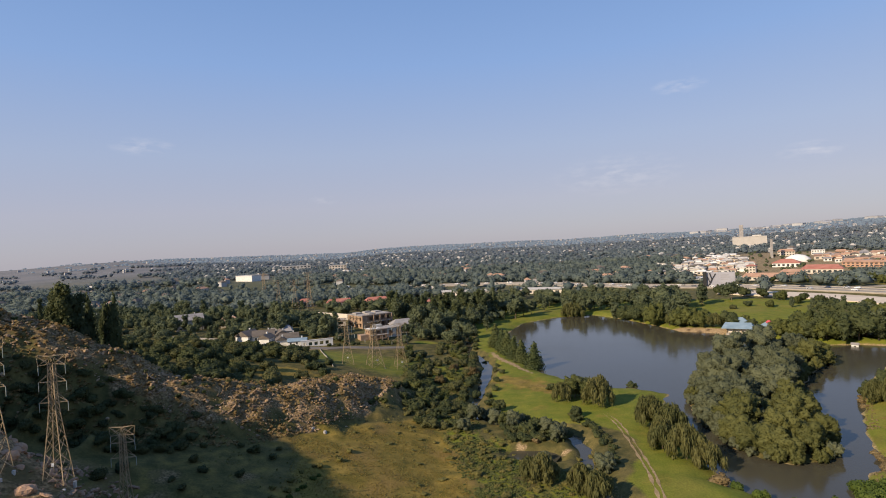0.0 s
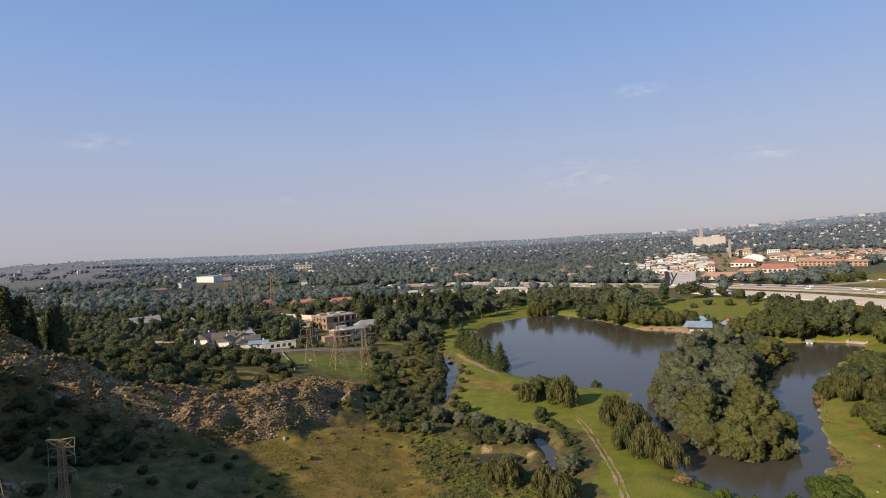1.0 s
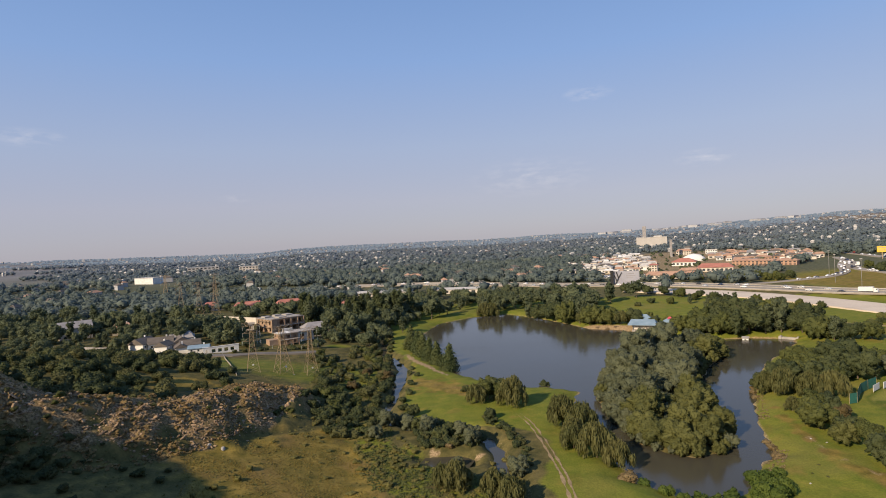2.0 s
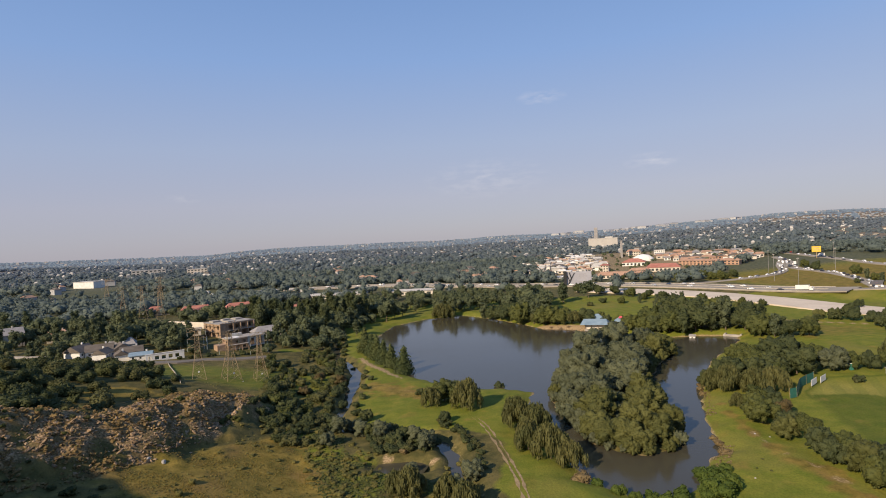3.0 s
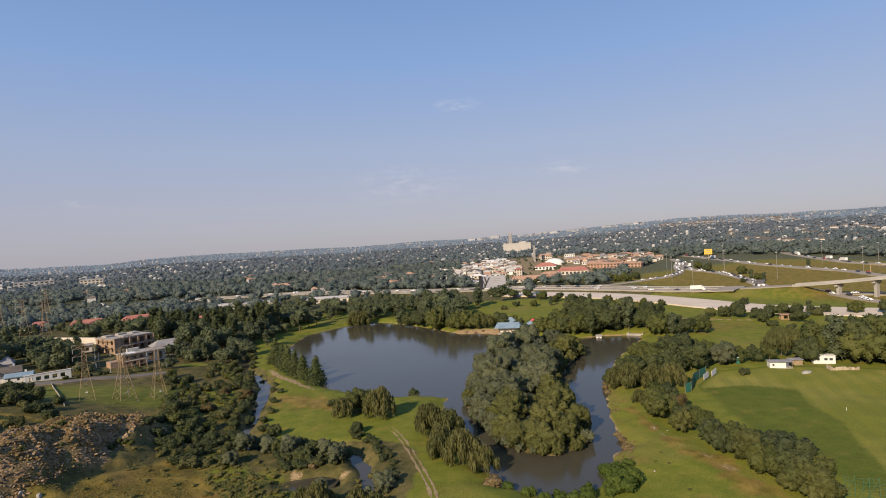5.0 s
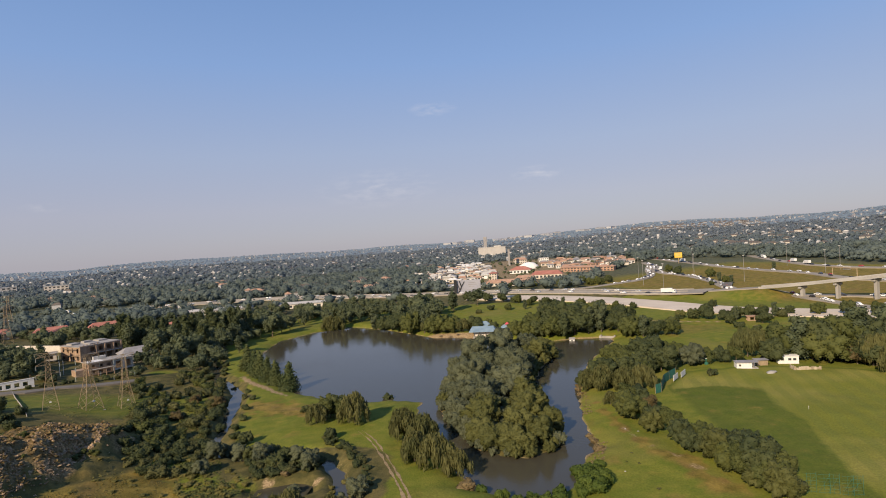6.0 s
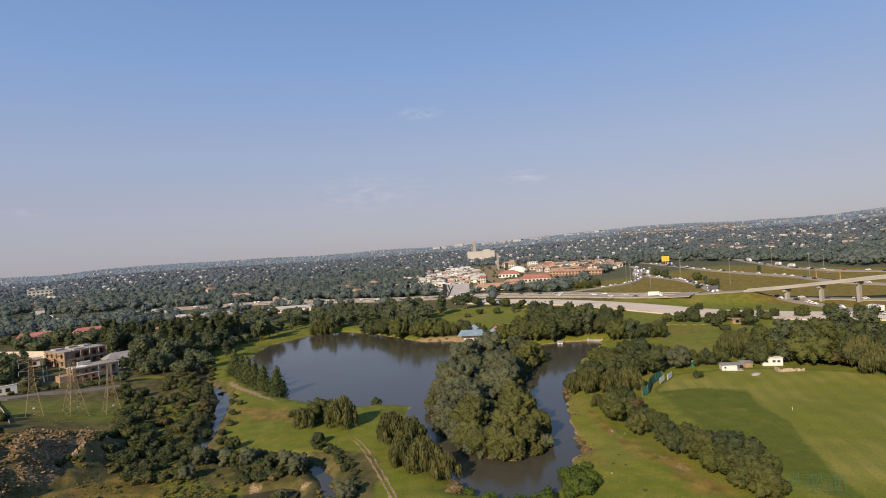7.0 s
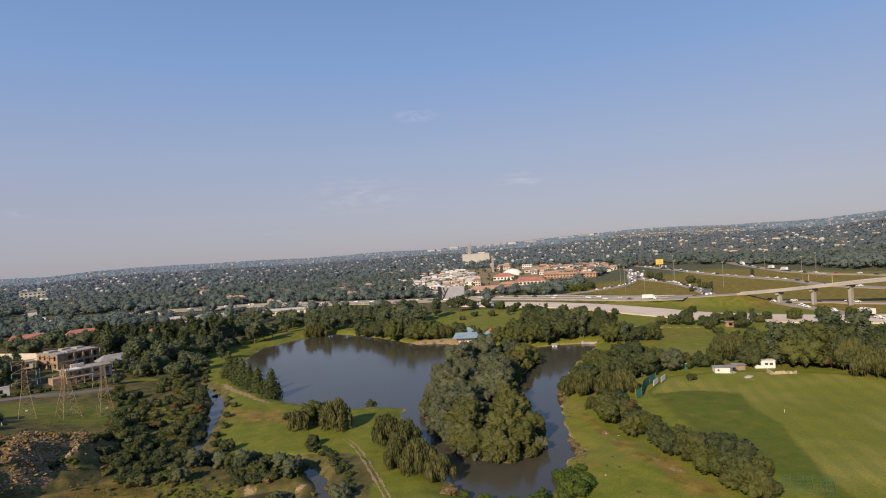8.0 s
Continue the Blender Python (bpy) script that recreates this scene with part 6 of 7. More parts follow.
part("wall", bevelled((-42, -0.2, -1.5, 14, 0.2, 1.5), by=0.04), m_greyroof, lane_wall)
long_wall = thing("long_wall", -90, 408, "long cream boundary wall beside an open plot", "wall", turn=-41)
part("wall", bevelled((-32, -0.25, -2, 29, 0.25, 3.0), by=0.05), m_cream, long_wall)

# lakeside pavilion
pav = thing("pavilion", 148.4, 288, "lakeside pavilion with a blue sheet-metal roof", "pavilion", turn=-32)
pav.matrix_basis = pav.matrix_basis @ Matrix.Diagonal((0.95, 0.95, 0.8, 1))
for x in (-5.2, -1.8, 1.8, 5.2):
    for y in (-3.7, 3.7):
        part("post", bevelled((x - 0.15, y - 0.15, -1.2, x + 0.15, y + 0.15, 3.0), by=0.03), m_timber, pav)
part("roof", gable(bmesh.new(), -7.0, -4.8, 7.0, 4.8, 3.0, 3.2, 0.8, 1.6), m_blueroof, pav)
part("floor_slab", bevelled((-5.6, -4.1, -1.5, 5.6, 4.1, -0.1), by=0.05), m_concrete, pav)
part("back_wall", boxes((-5.0, -2.9, -0.1, 5.0, -2.7, 3.0)), m_cream, pav, "pale wall set back under the eaves")
pav2 = thing("pavilion", 154, 297, "small pavilion with a blue-green sheet-metal roof", "pavilion", turn=-25)
for x in (-3.2, 3.2):
    for y in (-2.8, 2.8):
        part("post", bevelled((x - 0.15, y - 0.15, -1.2, x + 0.15, y + 0.15, 3.0), by=0.03), m_timber, pav2)
part("roof", gable(bmesh.new(), -3.6, -3.2, 3.6, 3.2, 3.0, 2.6, 0.5, 2.8), m_blueroof, pav2)
part("wall", boxes((-3.1, 2.3, -0.5, 3.1, 2.5, 2.9)), m_cream, pav2)
kiosk = thing("kiosk", 161, 283, "small open kiosk with blue and red canvas roof", "kiosk", turn=-30)
for x in (-2.6, 2.6):
    for y in (-2.2, 2.2):
        part("post", bevelled((x - 0.1, y - 0.1, -1.0, x + 0.1, y + 0.1, 2.6), by=0.02), m_timber, kiosk)
part("roof", gable(bmesh.new(), -3, -2.6, 3, 2.6, 2.6, 2.0, 0.4, 2.4), m_blueroof, kiosk)
part("canopy", gable(bmesh.new(), -1.0, -1.0, 1.2, 1.0, 4.2, 1.1, 0.15, 0.8), m_red, kiosk, "red canvas canopy")
part("awning", gable(bmesh.new(), 1.6, -3.4, 5.6, 2.4, 2.7, 2.4, 0.3, 1.6), m_red, kiosk, "red canvas awning")
for x, y in ((134, 301), (138, 299.5), (130, 305)):
    b = thing("picnic_table", x, y, "dark timber picnic table on bare earth", "table", "picnic tables", turn=20)
    part("tabletop", bevelled((-1.1, -0.4, 0.72, 1.1, 0.4, 0.78), by=0.01), m_timber, b)
    for s in (-1, 1):
        part("bench", bevelled((-1.1, s * 0.75 - 0.15, 0.42, 1.1, s * 0.75 + 0.15, 0.48), by=0.01), m_timber, b)
        part("trestle", bars(((s * 0.8, -0.8, -0.3), (s * 0.8, 0.2, 0.75), 0.1), ((s * 0.8, 0.8, -0.3), (s * 0.8, -0.2, 0.75), 0.1)), m_timber, b)
weir = thing("weir", 197, 237, "low concrete weir closing the inlet", "weir", turn=-55)
part("sill", bevelled((-8, -0.6, -1.4, 8, 0.6, 0.2), by=0.08), m_concrete, weir)
for x in (-7, 0, 7):
    part("pier", bevelled((x - 0.4, -0.9, -1.4, x + 0.4, 0.9, 0.7), by=0.06), m_concrete, weir)
hut = thing("pump_house", 178, 247, "tiny white pump house with a pitched roof", "hut", turn=-40)
part("wall", bevelled((-1.3, -1.1, -0.6, 1.3, 1.1, 2.0), by=0.03), m_white, hut)
part("roof", gable(bmesh.new(), -1.3, -1.1, 1.3, 1.1, 2.0, 0.9, 0.25), m_greyroof, hut)
part("door", boxes((-0.4, -1.16, -0.5, 0.4, -1.11, 1.6)), m_dark, hut)

# huts by the playing field
shed = thing("shed", 184, 152, "long whitewashed shed with a flat sheet roof", "shed", turn=-34)
shed.matrix_basis = shed.matrix_basis @ Matrix.Diagonal((0.8, 0.9, 0.85, 1))
part("wall", wall_with_openings(bmesh.new(), -4.4, 2.0, -1.8, -0.5, 2.5, [(-3.4, -2.6, 0.9, 1.7)], 0.2), m_white, shed)
part("wall", boxes((-4.4, 1.6, -0.5, 4.4, 1.8, 2.5), (-4.4, -1.58, -0.5, -4.2, 1.58, 2.5)), m_white, shed)
part("roof", bevelled((-4.7, -2.4, 2.52, 4.8, 2.1, 2.68), by=0.03), m_greyroof, shed)
for x in (2.6, 4.4):
    part("post", bars(((x, -1.9, -0.5), (x, -1.9, 2.5), 0.14)), m_timber, shed)
part("floor_slab", boxes((-4.6, -2.2, -0.8, 4.6, 2.0, 0.05)), m_slab, shed)
store = thing("shed", 191, 151.5, "small brown timber lean-to shed", "shed", turn=-30)
part("wall", bevelled((-2, -1.4, -0.5, 2, 1.4, 1.9), by=0.03), m_timber, store)
part("roof", bevelled((-2.3, -1.8, 1.92, 2.3, 1.7, 2.06), by=0.03), m_greyroof, store)
cabin = thing("site_cabin", 200.5, 148, "white site cabin with dark windows", "cabin", turn=-38)
part("body", bevelled((-3.4, -1.5, 0.1, 3.4, 1.5, 2.9), by=0.08), m_white, cabin)
part("roof", bevelled((-3.55, -1.65, 2.92, 3.55, 1.65, 3.08), by=0.04), m_white, cabin)
for x in (-2.0, 0.4, 2.0):
    part("window", boxes((x - 0.5, -1.56, 1.4, x + 0.5, -1.51, 2.2)), m_window, cabin)
for x in (-3, 0, 3):
    part("block", boxes((x - 0.3, -1.2, -0.7, x + 0.3, 1.2, 0.1)), m_slab, cabin)
pile = thing("block_wall", 196, 137.5, "low tumbledown enclosure of pale building blocks", "wall", turn=-33)
rnd = random.Random(6)
for k in range(11):
    part("panel", bevelled((-4.4 + 0.8 * k, -0.15 + rnd.uniform(-0.06, 0.06), -0.6, -3.64 + 0.8 * k, 0.15, 1.0 + rnd.uniform(-0.5, 0.3)), by=0.04), m_rubblewall, pile)
for k in range(4):
    part("panel", bevelled((-4.3, 0.4 + 0.8 * k, -0.6, -4.0, 1.12 + 0.8 * k, 1.2 + rnd.uniform(-0.3, 0.2)), by=0.04), m_rubblewall, pile)
heap = thing("sand_heap", 184, 142, "small heap of pale sand on the grass", "sand heap")
v, f = core(np.array((0, 0, 0)), (3.0, 1.8, 0.9), np.random.RandomState(4))
again("sand", raw("sand", v, f, m_pale, True), heap, Matrix())
toilet = thing("portable_toilet", 178, 164, "green portable toilet cabin", "toilet", turn=-20)
part("body", bevelled((-0.55, -0.55, -0.3, 0.55, 0.55, 2.2), by=0.05), m_net, toilet)
part("roof", bevelled((-0.6, -0.6, 2.2, 0.6, 0.6, 2.4), by=0.06), m_white, toilet)

fence = thing("practice_net", 0, 0, "green practice netting on posts at the field's edge", "fence", z=0)
posts = [(137, 147.5), (140, 148), (144, 151.5), (148, 155), (153, 157.5), (157.5, 159)]
for (ax, ay), (bx, by) in zip(posts, posts[1:]):
    za, zb = float(land(ax, ay)), float(land(bx, by))
    bm = bmesh.new()
    for s in (-0.02, 0.02):
        bm.faces.new([bm.verts.new(c) for c in ((ax, ay + s, za + 0.1), (bx, by + s, zb + 0.1), (bx, by + s, zb + 3.0), (ax, ay + s, za + 3.0))])
    part("net", bm, m_net, fence)
for x, y in posts:
    z = float(land(x, y))
    part("post", bars(((x, y, z - 0.5), (x, y, z + 3.2), 0.12), sides=6), m_steel, fence)
for x, y in ((153.4, 155), (159.2, 157.2)):
    s = thing("sight_screen", x, y, "white board panel standing at the field's edge", "board", "white boards", turn=28)
    part("panel", bevelled((-2.6, -0.06, 0.4, 2.6, 0.06, 2.3), by=0.02), m_white, s)
    for a in (-2.2, 2.2):
        part("stand", bars(((a, 0.1, -0.3), (a, 0.1, 2.2), 0.1)), m_steel, s)
near_net = thing("cricket_net", 0, 0, "tall blue-green practice net cage on thin posts", "fence", z=0)
for k in range(6):
    x, y = 111.0 + 1.5 * k, 81.2 - 1.25 * k + 0.4 * (k % 2)
    z = float(land(x, y))
    part("post", bars(((x, y, z - 0.5), (x, y, z + 4), 0.06), sides=6), m_net, near_net)
    if k:
        rods = [((x - 1.5, y + 1.25, z + h), (x, y, z + h), 0.035) for h in (0.2, 0.9, 1.6, 2.3, 3.0, 3.7)]
        rods += [((x - 1.5, y + 1.25, z + 0.2), (x, y, z + 3.7), 0.03), ((x - 0.75, y + 0.62, z), (x - 0.75, y + 0.62, z + 3.7), 0.03)]
        part("net", bars(*rods), m_net, near_net)
wicket = thing("marker_post", 158, 112, "thin white marker post on the mown field", "post")
part("pole", bars(((0, 0, -0.2), (0, 0, 0.9), 0.1), sides=6), m_white, wicket)

shelter = thing("shelter", 271, 215, "low reddish brick shelter with a flat roof", "shelter", turn=-40)
part("wall", wall_with_openings(bmesh.new(), -4, 4, -1.6, -0.6, 2.2, [(-2.6, -0.8, 0.2, 1.8), (0.8, 2.6, 0.2, 1.8)], 0.25), m_brick, shelter)
part("wall", boxes((-4, 1.35, -0.6, 4, 1.6, 2.2)), m_brick, shelter)
part("roof", bevelled((-4.4, -2.2, 2.2, 4.4, 2.0, 2.45), by=0.04), m_orange, shelter)
gatehouse = thing("gatehouse", 259, 245, "small white gatehouse beside the motorway bank", "hut", turn=-42)
part("wall", bevelled((-1.6, -1.4, -0.6, 1.6, 1.4, 3.0), by=0.05), m_white, gatehouse)
part("roof", bevelled((-2.0, -1.8, 3.0, 2.0, 1.8, 3.25), by=0.05), m_greyroof, gatehouse)
part("door", boxes((-0.5, -1.46, -0.2, 0.5, -1.41, 2.0)), m_dark, gatehouse)

# billboard by the motorway
bill = thing("billboard", 236, 484, "huge pale billboard facing the motorway", "billboard", z=2.0, turn=-25)
part("panel", bevelled((-11.5, -0.35, 2.4, 11.5, 0.35, 15.2), by=0.1), m_board, bill)
part("frame", bevelled((-13.4, -2.2, 1.0, -10.6, -0.5, 15.9), by=0.05), m_dark, bill)
part("picture", bars(((-9.5, -0.5, 3.0), (-6.5, -0.5, 9), 1.3), ((-6.5, -0.5, 9), (-8.2, -0.5, 14.6), 1.2), ((-6.5, -0.5, 9), (-3.6, -0.5, 14), 1.0), ((-8.0, -0.5, 6), (-9.9, -0.5, 11.5), 0.9)), m_dark, bill, "dark branching emblem")
for z, w in ((12.4, 5.5), (10.6, 6.5), (8.8, 4.5), (5.6, 6)):
    part("bar", boxes((1.5 - w * 0.2, -0.41, z, 1.5 + w, -0.36, z + 0.45)), m_greyroof, bill, "illegible line of print")
for x in (-7, 7):
    part("post", bars(((x, 0.8, -1), (x, 0.8, 14), 0.9), sides=8), m_steel, bill)
sign = thing("yellow_sign", 549, 532, "yellow advertising board on a tall pole", "sign", turn=-45)
part("panel", bevelled((-4.4, -0.3, 7, 4.4, 0.3, 13.4), by=0.1), m_yellow, sign)
part("post", bars(((0, 0.4, -1), (0, 0.4, 12), 0.8), sides=8), m_steel, sign)
for z in (11.4, 9.0):
    part("bar", boxes((-3, -0.36, z, 3, -0.31, z + 0.6)), m_greyroof, sign, "illegible line of print")
gantry = thing("sign_gantry", 487, 300, "steel sign gantry across the carriageway", "gantry", turn=70)
for x in (-13, 13):
    part("post", bars(((x, 0, -0.5), (x, 0, 8), 0.6), sides=6), m_steel, gantry)
part("beam", bevelled((-13.2, -0.4, 7.4, 13.2, 0.4, 8.3), by=0.05), m_steel, gantry)
part("panel", bevelled((-6, -0.6, 6.4, 2, -0.45, 9.2), by=0.05), m_slab, gantry)
mast = thing("light_mast", 344.9, 352, "slender high-mast motorway light", "street lamp", "motorway light masts")
part("pole", bars(((0, 0, -0.5), (0, 0, 22), 0.26), sides=8), m_greyroof, mast)
part("lamp_ring", bars(((-0.9, 0, 22), (0.9, 0, 22), 0.5), ((0, -0.9, 22), (0, 0.9, 22), 0.5), sides=6), m_slab, mast)
for x, y in ((367, 398), (437, 406), (429, 346), (495, 320), (541, 336), (395, 434), (505, 470), (560, 400)):
    copy_thing(mast, pose(x, y, float(land(x, y))))


# ---- the town beyond the motorway ----
def block(name, x, y, wide, deep, high, wall_mat, roof_mat, turn, label, rise=0.0, hip=0.0, windows=5, floors=2, group=""):
    """A larger building with rows of windows, and a flat or pitched roof."""
    b = thing(name, x, y, label, "building", group, turn=turn)
    part("wall", bevelled((-wide / 2, -deep / 2, -6, wide / 2, deep / 2, high), by=0.1), wall_mat, b)
    if rise:
        part("roof", gable(bmesh.new(), -wide / 2, -deep / 2, wide / 2, deep / 2, high + 0.004, rise, 0.8, hip), roof_mat, b)
    else:
        part("roof", bevelled((-wide / 2 - 0.4, -deep / 2 - 0.4, high + 0.004, wide / 2 + 0.4, deep / 2 + 0.4, high + 0.6), by=0.08), roof_mat, b)
    if not windows:
        return b
    pane = bmesh.new()
    w, hgt = wide / windows * 0.55, high / floors * 0.5
    box(pane, -w / 2, -0.06, -hgt / 2, w / 2, 0.02, hgt / 2)
    mesh = None
    for k in range(floors):
        for j in range(windows):
            m = pose(-wide / 2 + wide * (j + 0.5) / windows, -deep / 2, high * (k + 0.5) / floors)
            if mesh is None:
                first_pane = part("window", pane, m_window, b)
                first_pane.matrix_basis = m
                mesh = first_pane.data
            else:
                again("window", mesh, b, m)
    return b


tower = block("office_block", 588, 1083, 58, 24, 21, m_far_cream, m_slab, -29, "broad cream office block with a lift tower", 0, 0, 0, 2)
part("lift_tower", bevelled((-17, -5, 20, -10, 2, 44), by=0.2), m_greyroof, tower)
part("roof_plant", bevelled((4, -6, 21.6, 20, 4, 24), by=0.2), m_slab, tower)
block("apartment_tower", 463, 797, 3.4, 3.4, 26, m_greyroof, m_greyroof, -30, "slim grey concrete tower", 0, 0, 0, 8)
block("hall", 393, 648, 27, 17, 4.5, m_white, m_tile, -38, "white hall with a red hipped roof", 4.5, 9, 6, 1)
block("hall", 372, 556, 34, 17, 4.5, m_cream, m_tile, -36, "cream hall with a red-brown hipped roof", 4.0, 5, 8, 1)
block("warehouse", 303, 520, 50, 12, 3.2, m_cream, m_orange, -40, "long low block with orange-brown roof", 3.4, 3, 12, 1)
block("warehouse", 338, 548, 20, 10, 3.6, m_cream, m_orange, -36, "low block with orange-brown roof", 2.6, 3, 6, 1)
block("terrace", 442, 572, 66, 9, 5, m_orange, m_orange, -57, "long terracotta terrace of flats", 2, 3, 16, 2)
block("apartment_block", 496, 818, 21, 12, 6, m_cream, m_orange, -32, "cream two-storey block with an orange roof", 3.4, 4, 6, 2)
block("apartment_block", 527, 795, 16, 10, 6, m_white, m_slab, -32, "white two-storey block with a flat roof", 0, 0, 5, 2)
block("office_block", 326, 600, 9, 9, 8, m_cream, m_tile, -36, "pinkish plastered three-storey office block", 1.5, 3, 3, 3)
block("warehouse", -314, 905, 34, 20, 9, m_white, m_slab, -25, "large white warehouse with a flat roof", 0, 0, 0, 1)
block("office_block", -300, 1150, 56, 16, 12, m_slab, m_slab, 14, "grey office block among trees", 0, 0, 8, 3)
block("office_block", -210, 1120, 34, 14, 12, m_cream, m_slab, 8, "cream office block among trees", 0, 0, 6, 3)
block("warehouse", 20, 560, 60, 14, 4, m_cream, m_slab, -14, "long low shed with pale roof beyond the wood", 1.6, 0, 8, 1)
block("warehouse", 92, 540, 52, 14, 4, m_cream, m_slab, -22, "long low shed with pale roof beyond the wood", 1.6, 0, 8, 1)
tent = thing("dome_tent", 437, 698, "white dome-shaped hall roof", "dome", turn=-35)
again("roof", raw("roof", ICO_V * np.array((15, 9, 9.5)), ICO_F, m_white, True), tent, Matrix())

car_park, cp_line = ribbon("car_park", on_land([(246, 590), (262, 578), (285, 566), (310, 548)]), 17, m_slab, "pale paved car park behind the motorway", 2, category="car park")
rnd = random.Random(92)
for k in range(64):
    q = cp_line[rnd.randrange(1, len(cp_line) - 1)]
    d = Vector((0.86, -0.5, 0))
    s = Vector((0.5, 0.86, 0)) * rnd.choice((-15, -10, -5, 0, 5, 10, 15)) + d * rnd.uniform(-4, 4)
    park(rnd.choice(cars[:1] + cars[:2] + cars), pose(q.x + s.x, q.y + s.y, q.z + 0.3, 0, 0, 60 + rnd.choice((0, 180))))
rnd = random.Random(91)
LARGE = ((393, 648), (372, 556), (303, 520), (338, 548), (442, 572), (496, 818), (527, 795), (437, 698), (326, 600), (463, 797))
for area, count, seed, roofs, walls in ((SHOPS, 210, 5, (m_slab, m_white, m_slab, m_greyroof, m_orange, m_thatch), (m_white, m_cream, m_slab)),
                                        (ESTATE, 95, 6, (m_orange, m_orange, m_thatch, m_greyroof), (m_cream, m_orange, m_white))):
    for x, y, high in scatter(count, area, seed, 2.6, 4.4, 7.6):
        if min(math.hypot(x - a, y - b) for a, b in LARGE) < 19:
            continue
        flat = rnd.random() < 0.4
        block("townhouse", x, y, rnd.uniform(6, 13), rnd.uniform(5, 8), high, rnd.choice(walls), rnd.choice(roofs), rnd.choice((-32, 58)) + rnd.uniform(-9, 9),
              "small plastered building among parked cars and trees", 0 if flat else rnd.uniform(1.2, 2.4), 1.5, 2, 1, "buildings behind the motorway")
for x, y, high in scatter(90, SHOPS[:3] + SHOPS[5:], 8, 0, 1, 5):
    if min(math.hypot(x - a, y - b) for a, b in LARGE) > 14:
        park(rnd.choice(cars[:1] + cars[:2] + cars), pose(x, y, float(land(x, y)) + 0.02, 0, 0, rnd.choice((-32, 58, 148))))
plant("shore", [(291, 502, 6), (297, 496, 7), (303, 489, 7.5), (308, 484, 6), (318, 474, 6.5), (326, 466, 8), (333, 459, 7), (339, 452, 8), (346, 446, 7.5), (352, 438, 8), (350, 462, 8),
                (342, 470, 7), (360, 452, 8.5), (368, 446, 8), (372, 470, 7), (360, 480, 7), (382, 462, 8), (310, 500, 5), (268, 530, 5), (256, 540, 5.5), (240, 552, 6)], "trees behind the motorway", 0.15)


def far_houses(name, spots, wall_mat, roof_mat, seed, label, lift=2.0):
    """Houses too far to tell apart: walls and hipped roofs, in two meshes of one kind."""
    rnd = np.random.RandomState(seed)
    wv, wf, rv, rf = [], [], [], []
    z = land(spots[:, 0], spots[:, 1])
    for (x, y, s), zz in zip(spots, z):
        a = rnd.uniform(0, 3.14)
        c, d = math.cos(a), math.sin(a)
        hx, hy, h = s * rnd.uniform(0.9, 1.7), s * 0.66, s * rnd.uniform(0.45, 0.75) + lift
        k = len(wv)
        ring = [(x + c * px - d * py, y + d * px + c * py) for px, py in ((-hx, -hy), (hx, -hy), (hx, hy), (-hx, hy))]
        wv += [(p, q, zz - 4) for p, q in ring] + [(p, q, zz + h) for p, q in ring]
        wf += [(k + i, k + (i + 1) % 4, k + 4 + (i + 1) % 4, k + 4 + i) for i in range(4)]
        k = len(rv)
        ring = [(x + c * px - d * py, y + d * px + c * py) for px, py in ((-hx - 0.6, -hy - 0.6), (hx + 0.6, -hy - 0.6), (hx + 0.6, hy + 0.6), (-hx - 0.6, hy + 0.6), (-hx * 0.5, 0), (hx * 0.5, 0))]
        rv += [(p, q, zz + h + (0 if i < 4 else 2.4)) for i, (p, q) in enumerate(ring)]
        rf += [(k, k + 1, k + 5), (k, k + 5, k + 4), (k + 2, k + 3, k + 4), (k + 2, k + 4, k + 5), (k + 1, k + 2, k + 5), (k + 3, k, k + 4)]
    tagged(new(name + "_walls", raw(name + "_walls", wv, wf, wall_mat)), label, "houses", kind="stuff")
    tagged(new(name + "_roofs", raw(name + "_roofs", rv, rf, roof_mat)), label, "houses", kind="stuff")


far_houses("pale_houses", sector(420, 950, 1700, -45, 66, 1.5, 3.0, 61, -0.4), m_far_wall, m_slab, 1, "scattered pale suburban houses among trees", 4.0)
far_houses("red_roofed_houses", sector(90, 900, 1700, -40, 68, 2.5, 4.5, 62, -0.2), m_far_wall, m_thatch, 2, "scattered suburban houses with orange roofs", 3.4)
far_houses("hill_houses", sector(800, 1700, 2900, -45, 70, 1.6, 3.4, 63, -0.3), m_far_wall, m_greyroof, 3, "tiny pale houses dotting the distant hills", 3.8)
far_houses("estate_houses", sector(170, 1750, 2150, 42, 53, 2.6, 4.6, 64, -0.6), m_far_wall, m_thatch, 5, "pinkish housing estate on the distant slope", 4.5)
far_houses("verge_houses", sector(46, 960, 1400, 47, 66, 4, 6.5, 65, -0.4), m_cream, m_thatch, 6, "pale houses with orange roofs beyond the interchange", 3)
far_houses("suburb_houses", sector(80, 640, 1000, -42, 24, 3.6, 6.5, 67, -0.6), m_far_wall, m_thatch, 7, "low suburban houses half hidden by trees", 2.4)
far_houses("suburb_red_houses", sector(34, 600, 1000, -40, 30, 3.6, 6.5, 68, -0.6), m_far_wall, m_orange, 8, "suburban houses with red tiled roofs among trees", 2.4)
far_houses("hill_sheds", np.array([(r * math.sin(a), r * math.cos(a), s) for r, a, s in
                                   [(2350 + 350 * rnd.random(), math.radians(rnd.uniform(24, 41)), rnd.uniform(8, 20)) for k in range(30)]]), m_far_wall, m_far_wall, 4, "long pale sheds on the far slope", 2)

plant("shore", [(452, 441, 11), (446, 395, 9), (421, 365, 8), (412, 345, 7), (415, 352, 8), (520, 385, 8), (470, 470, 8), (395, 350, 5)], "trees on the interchange")

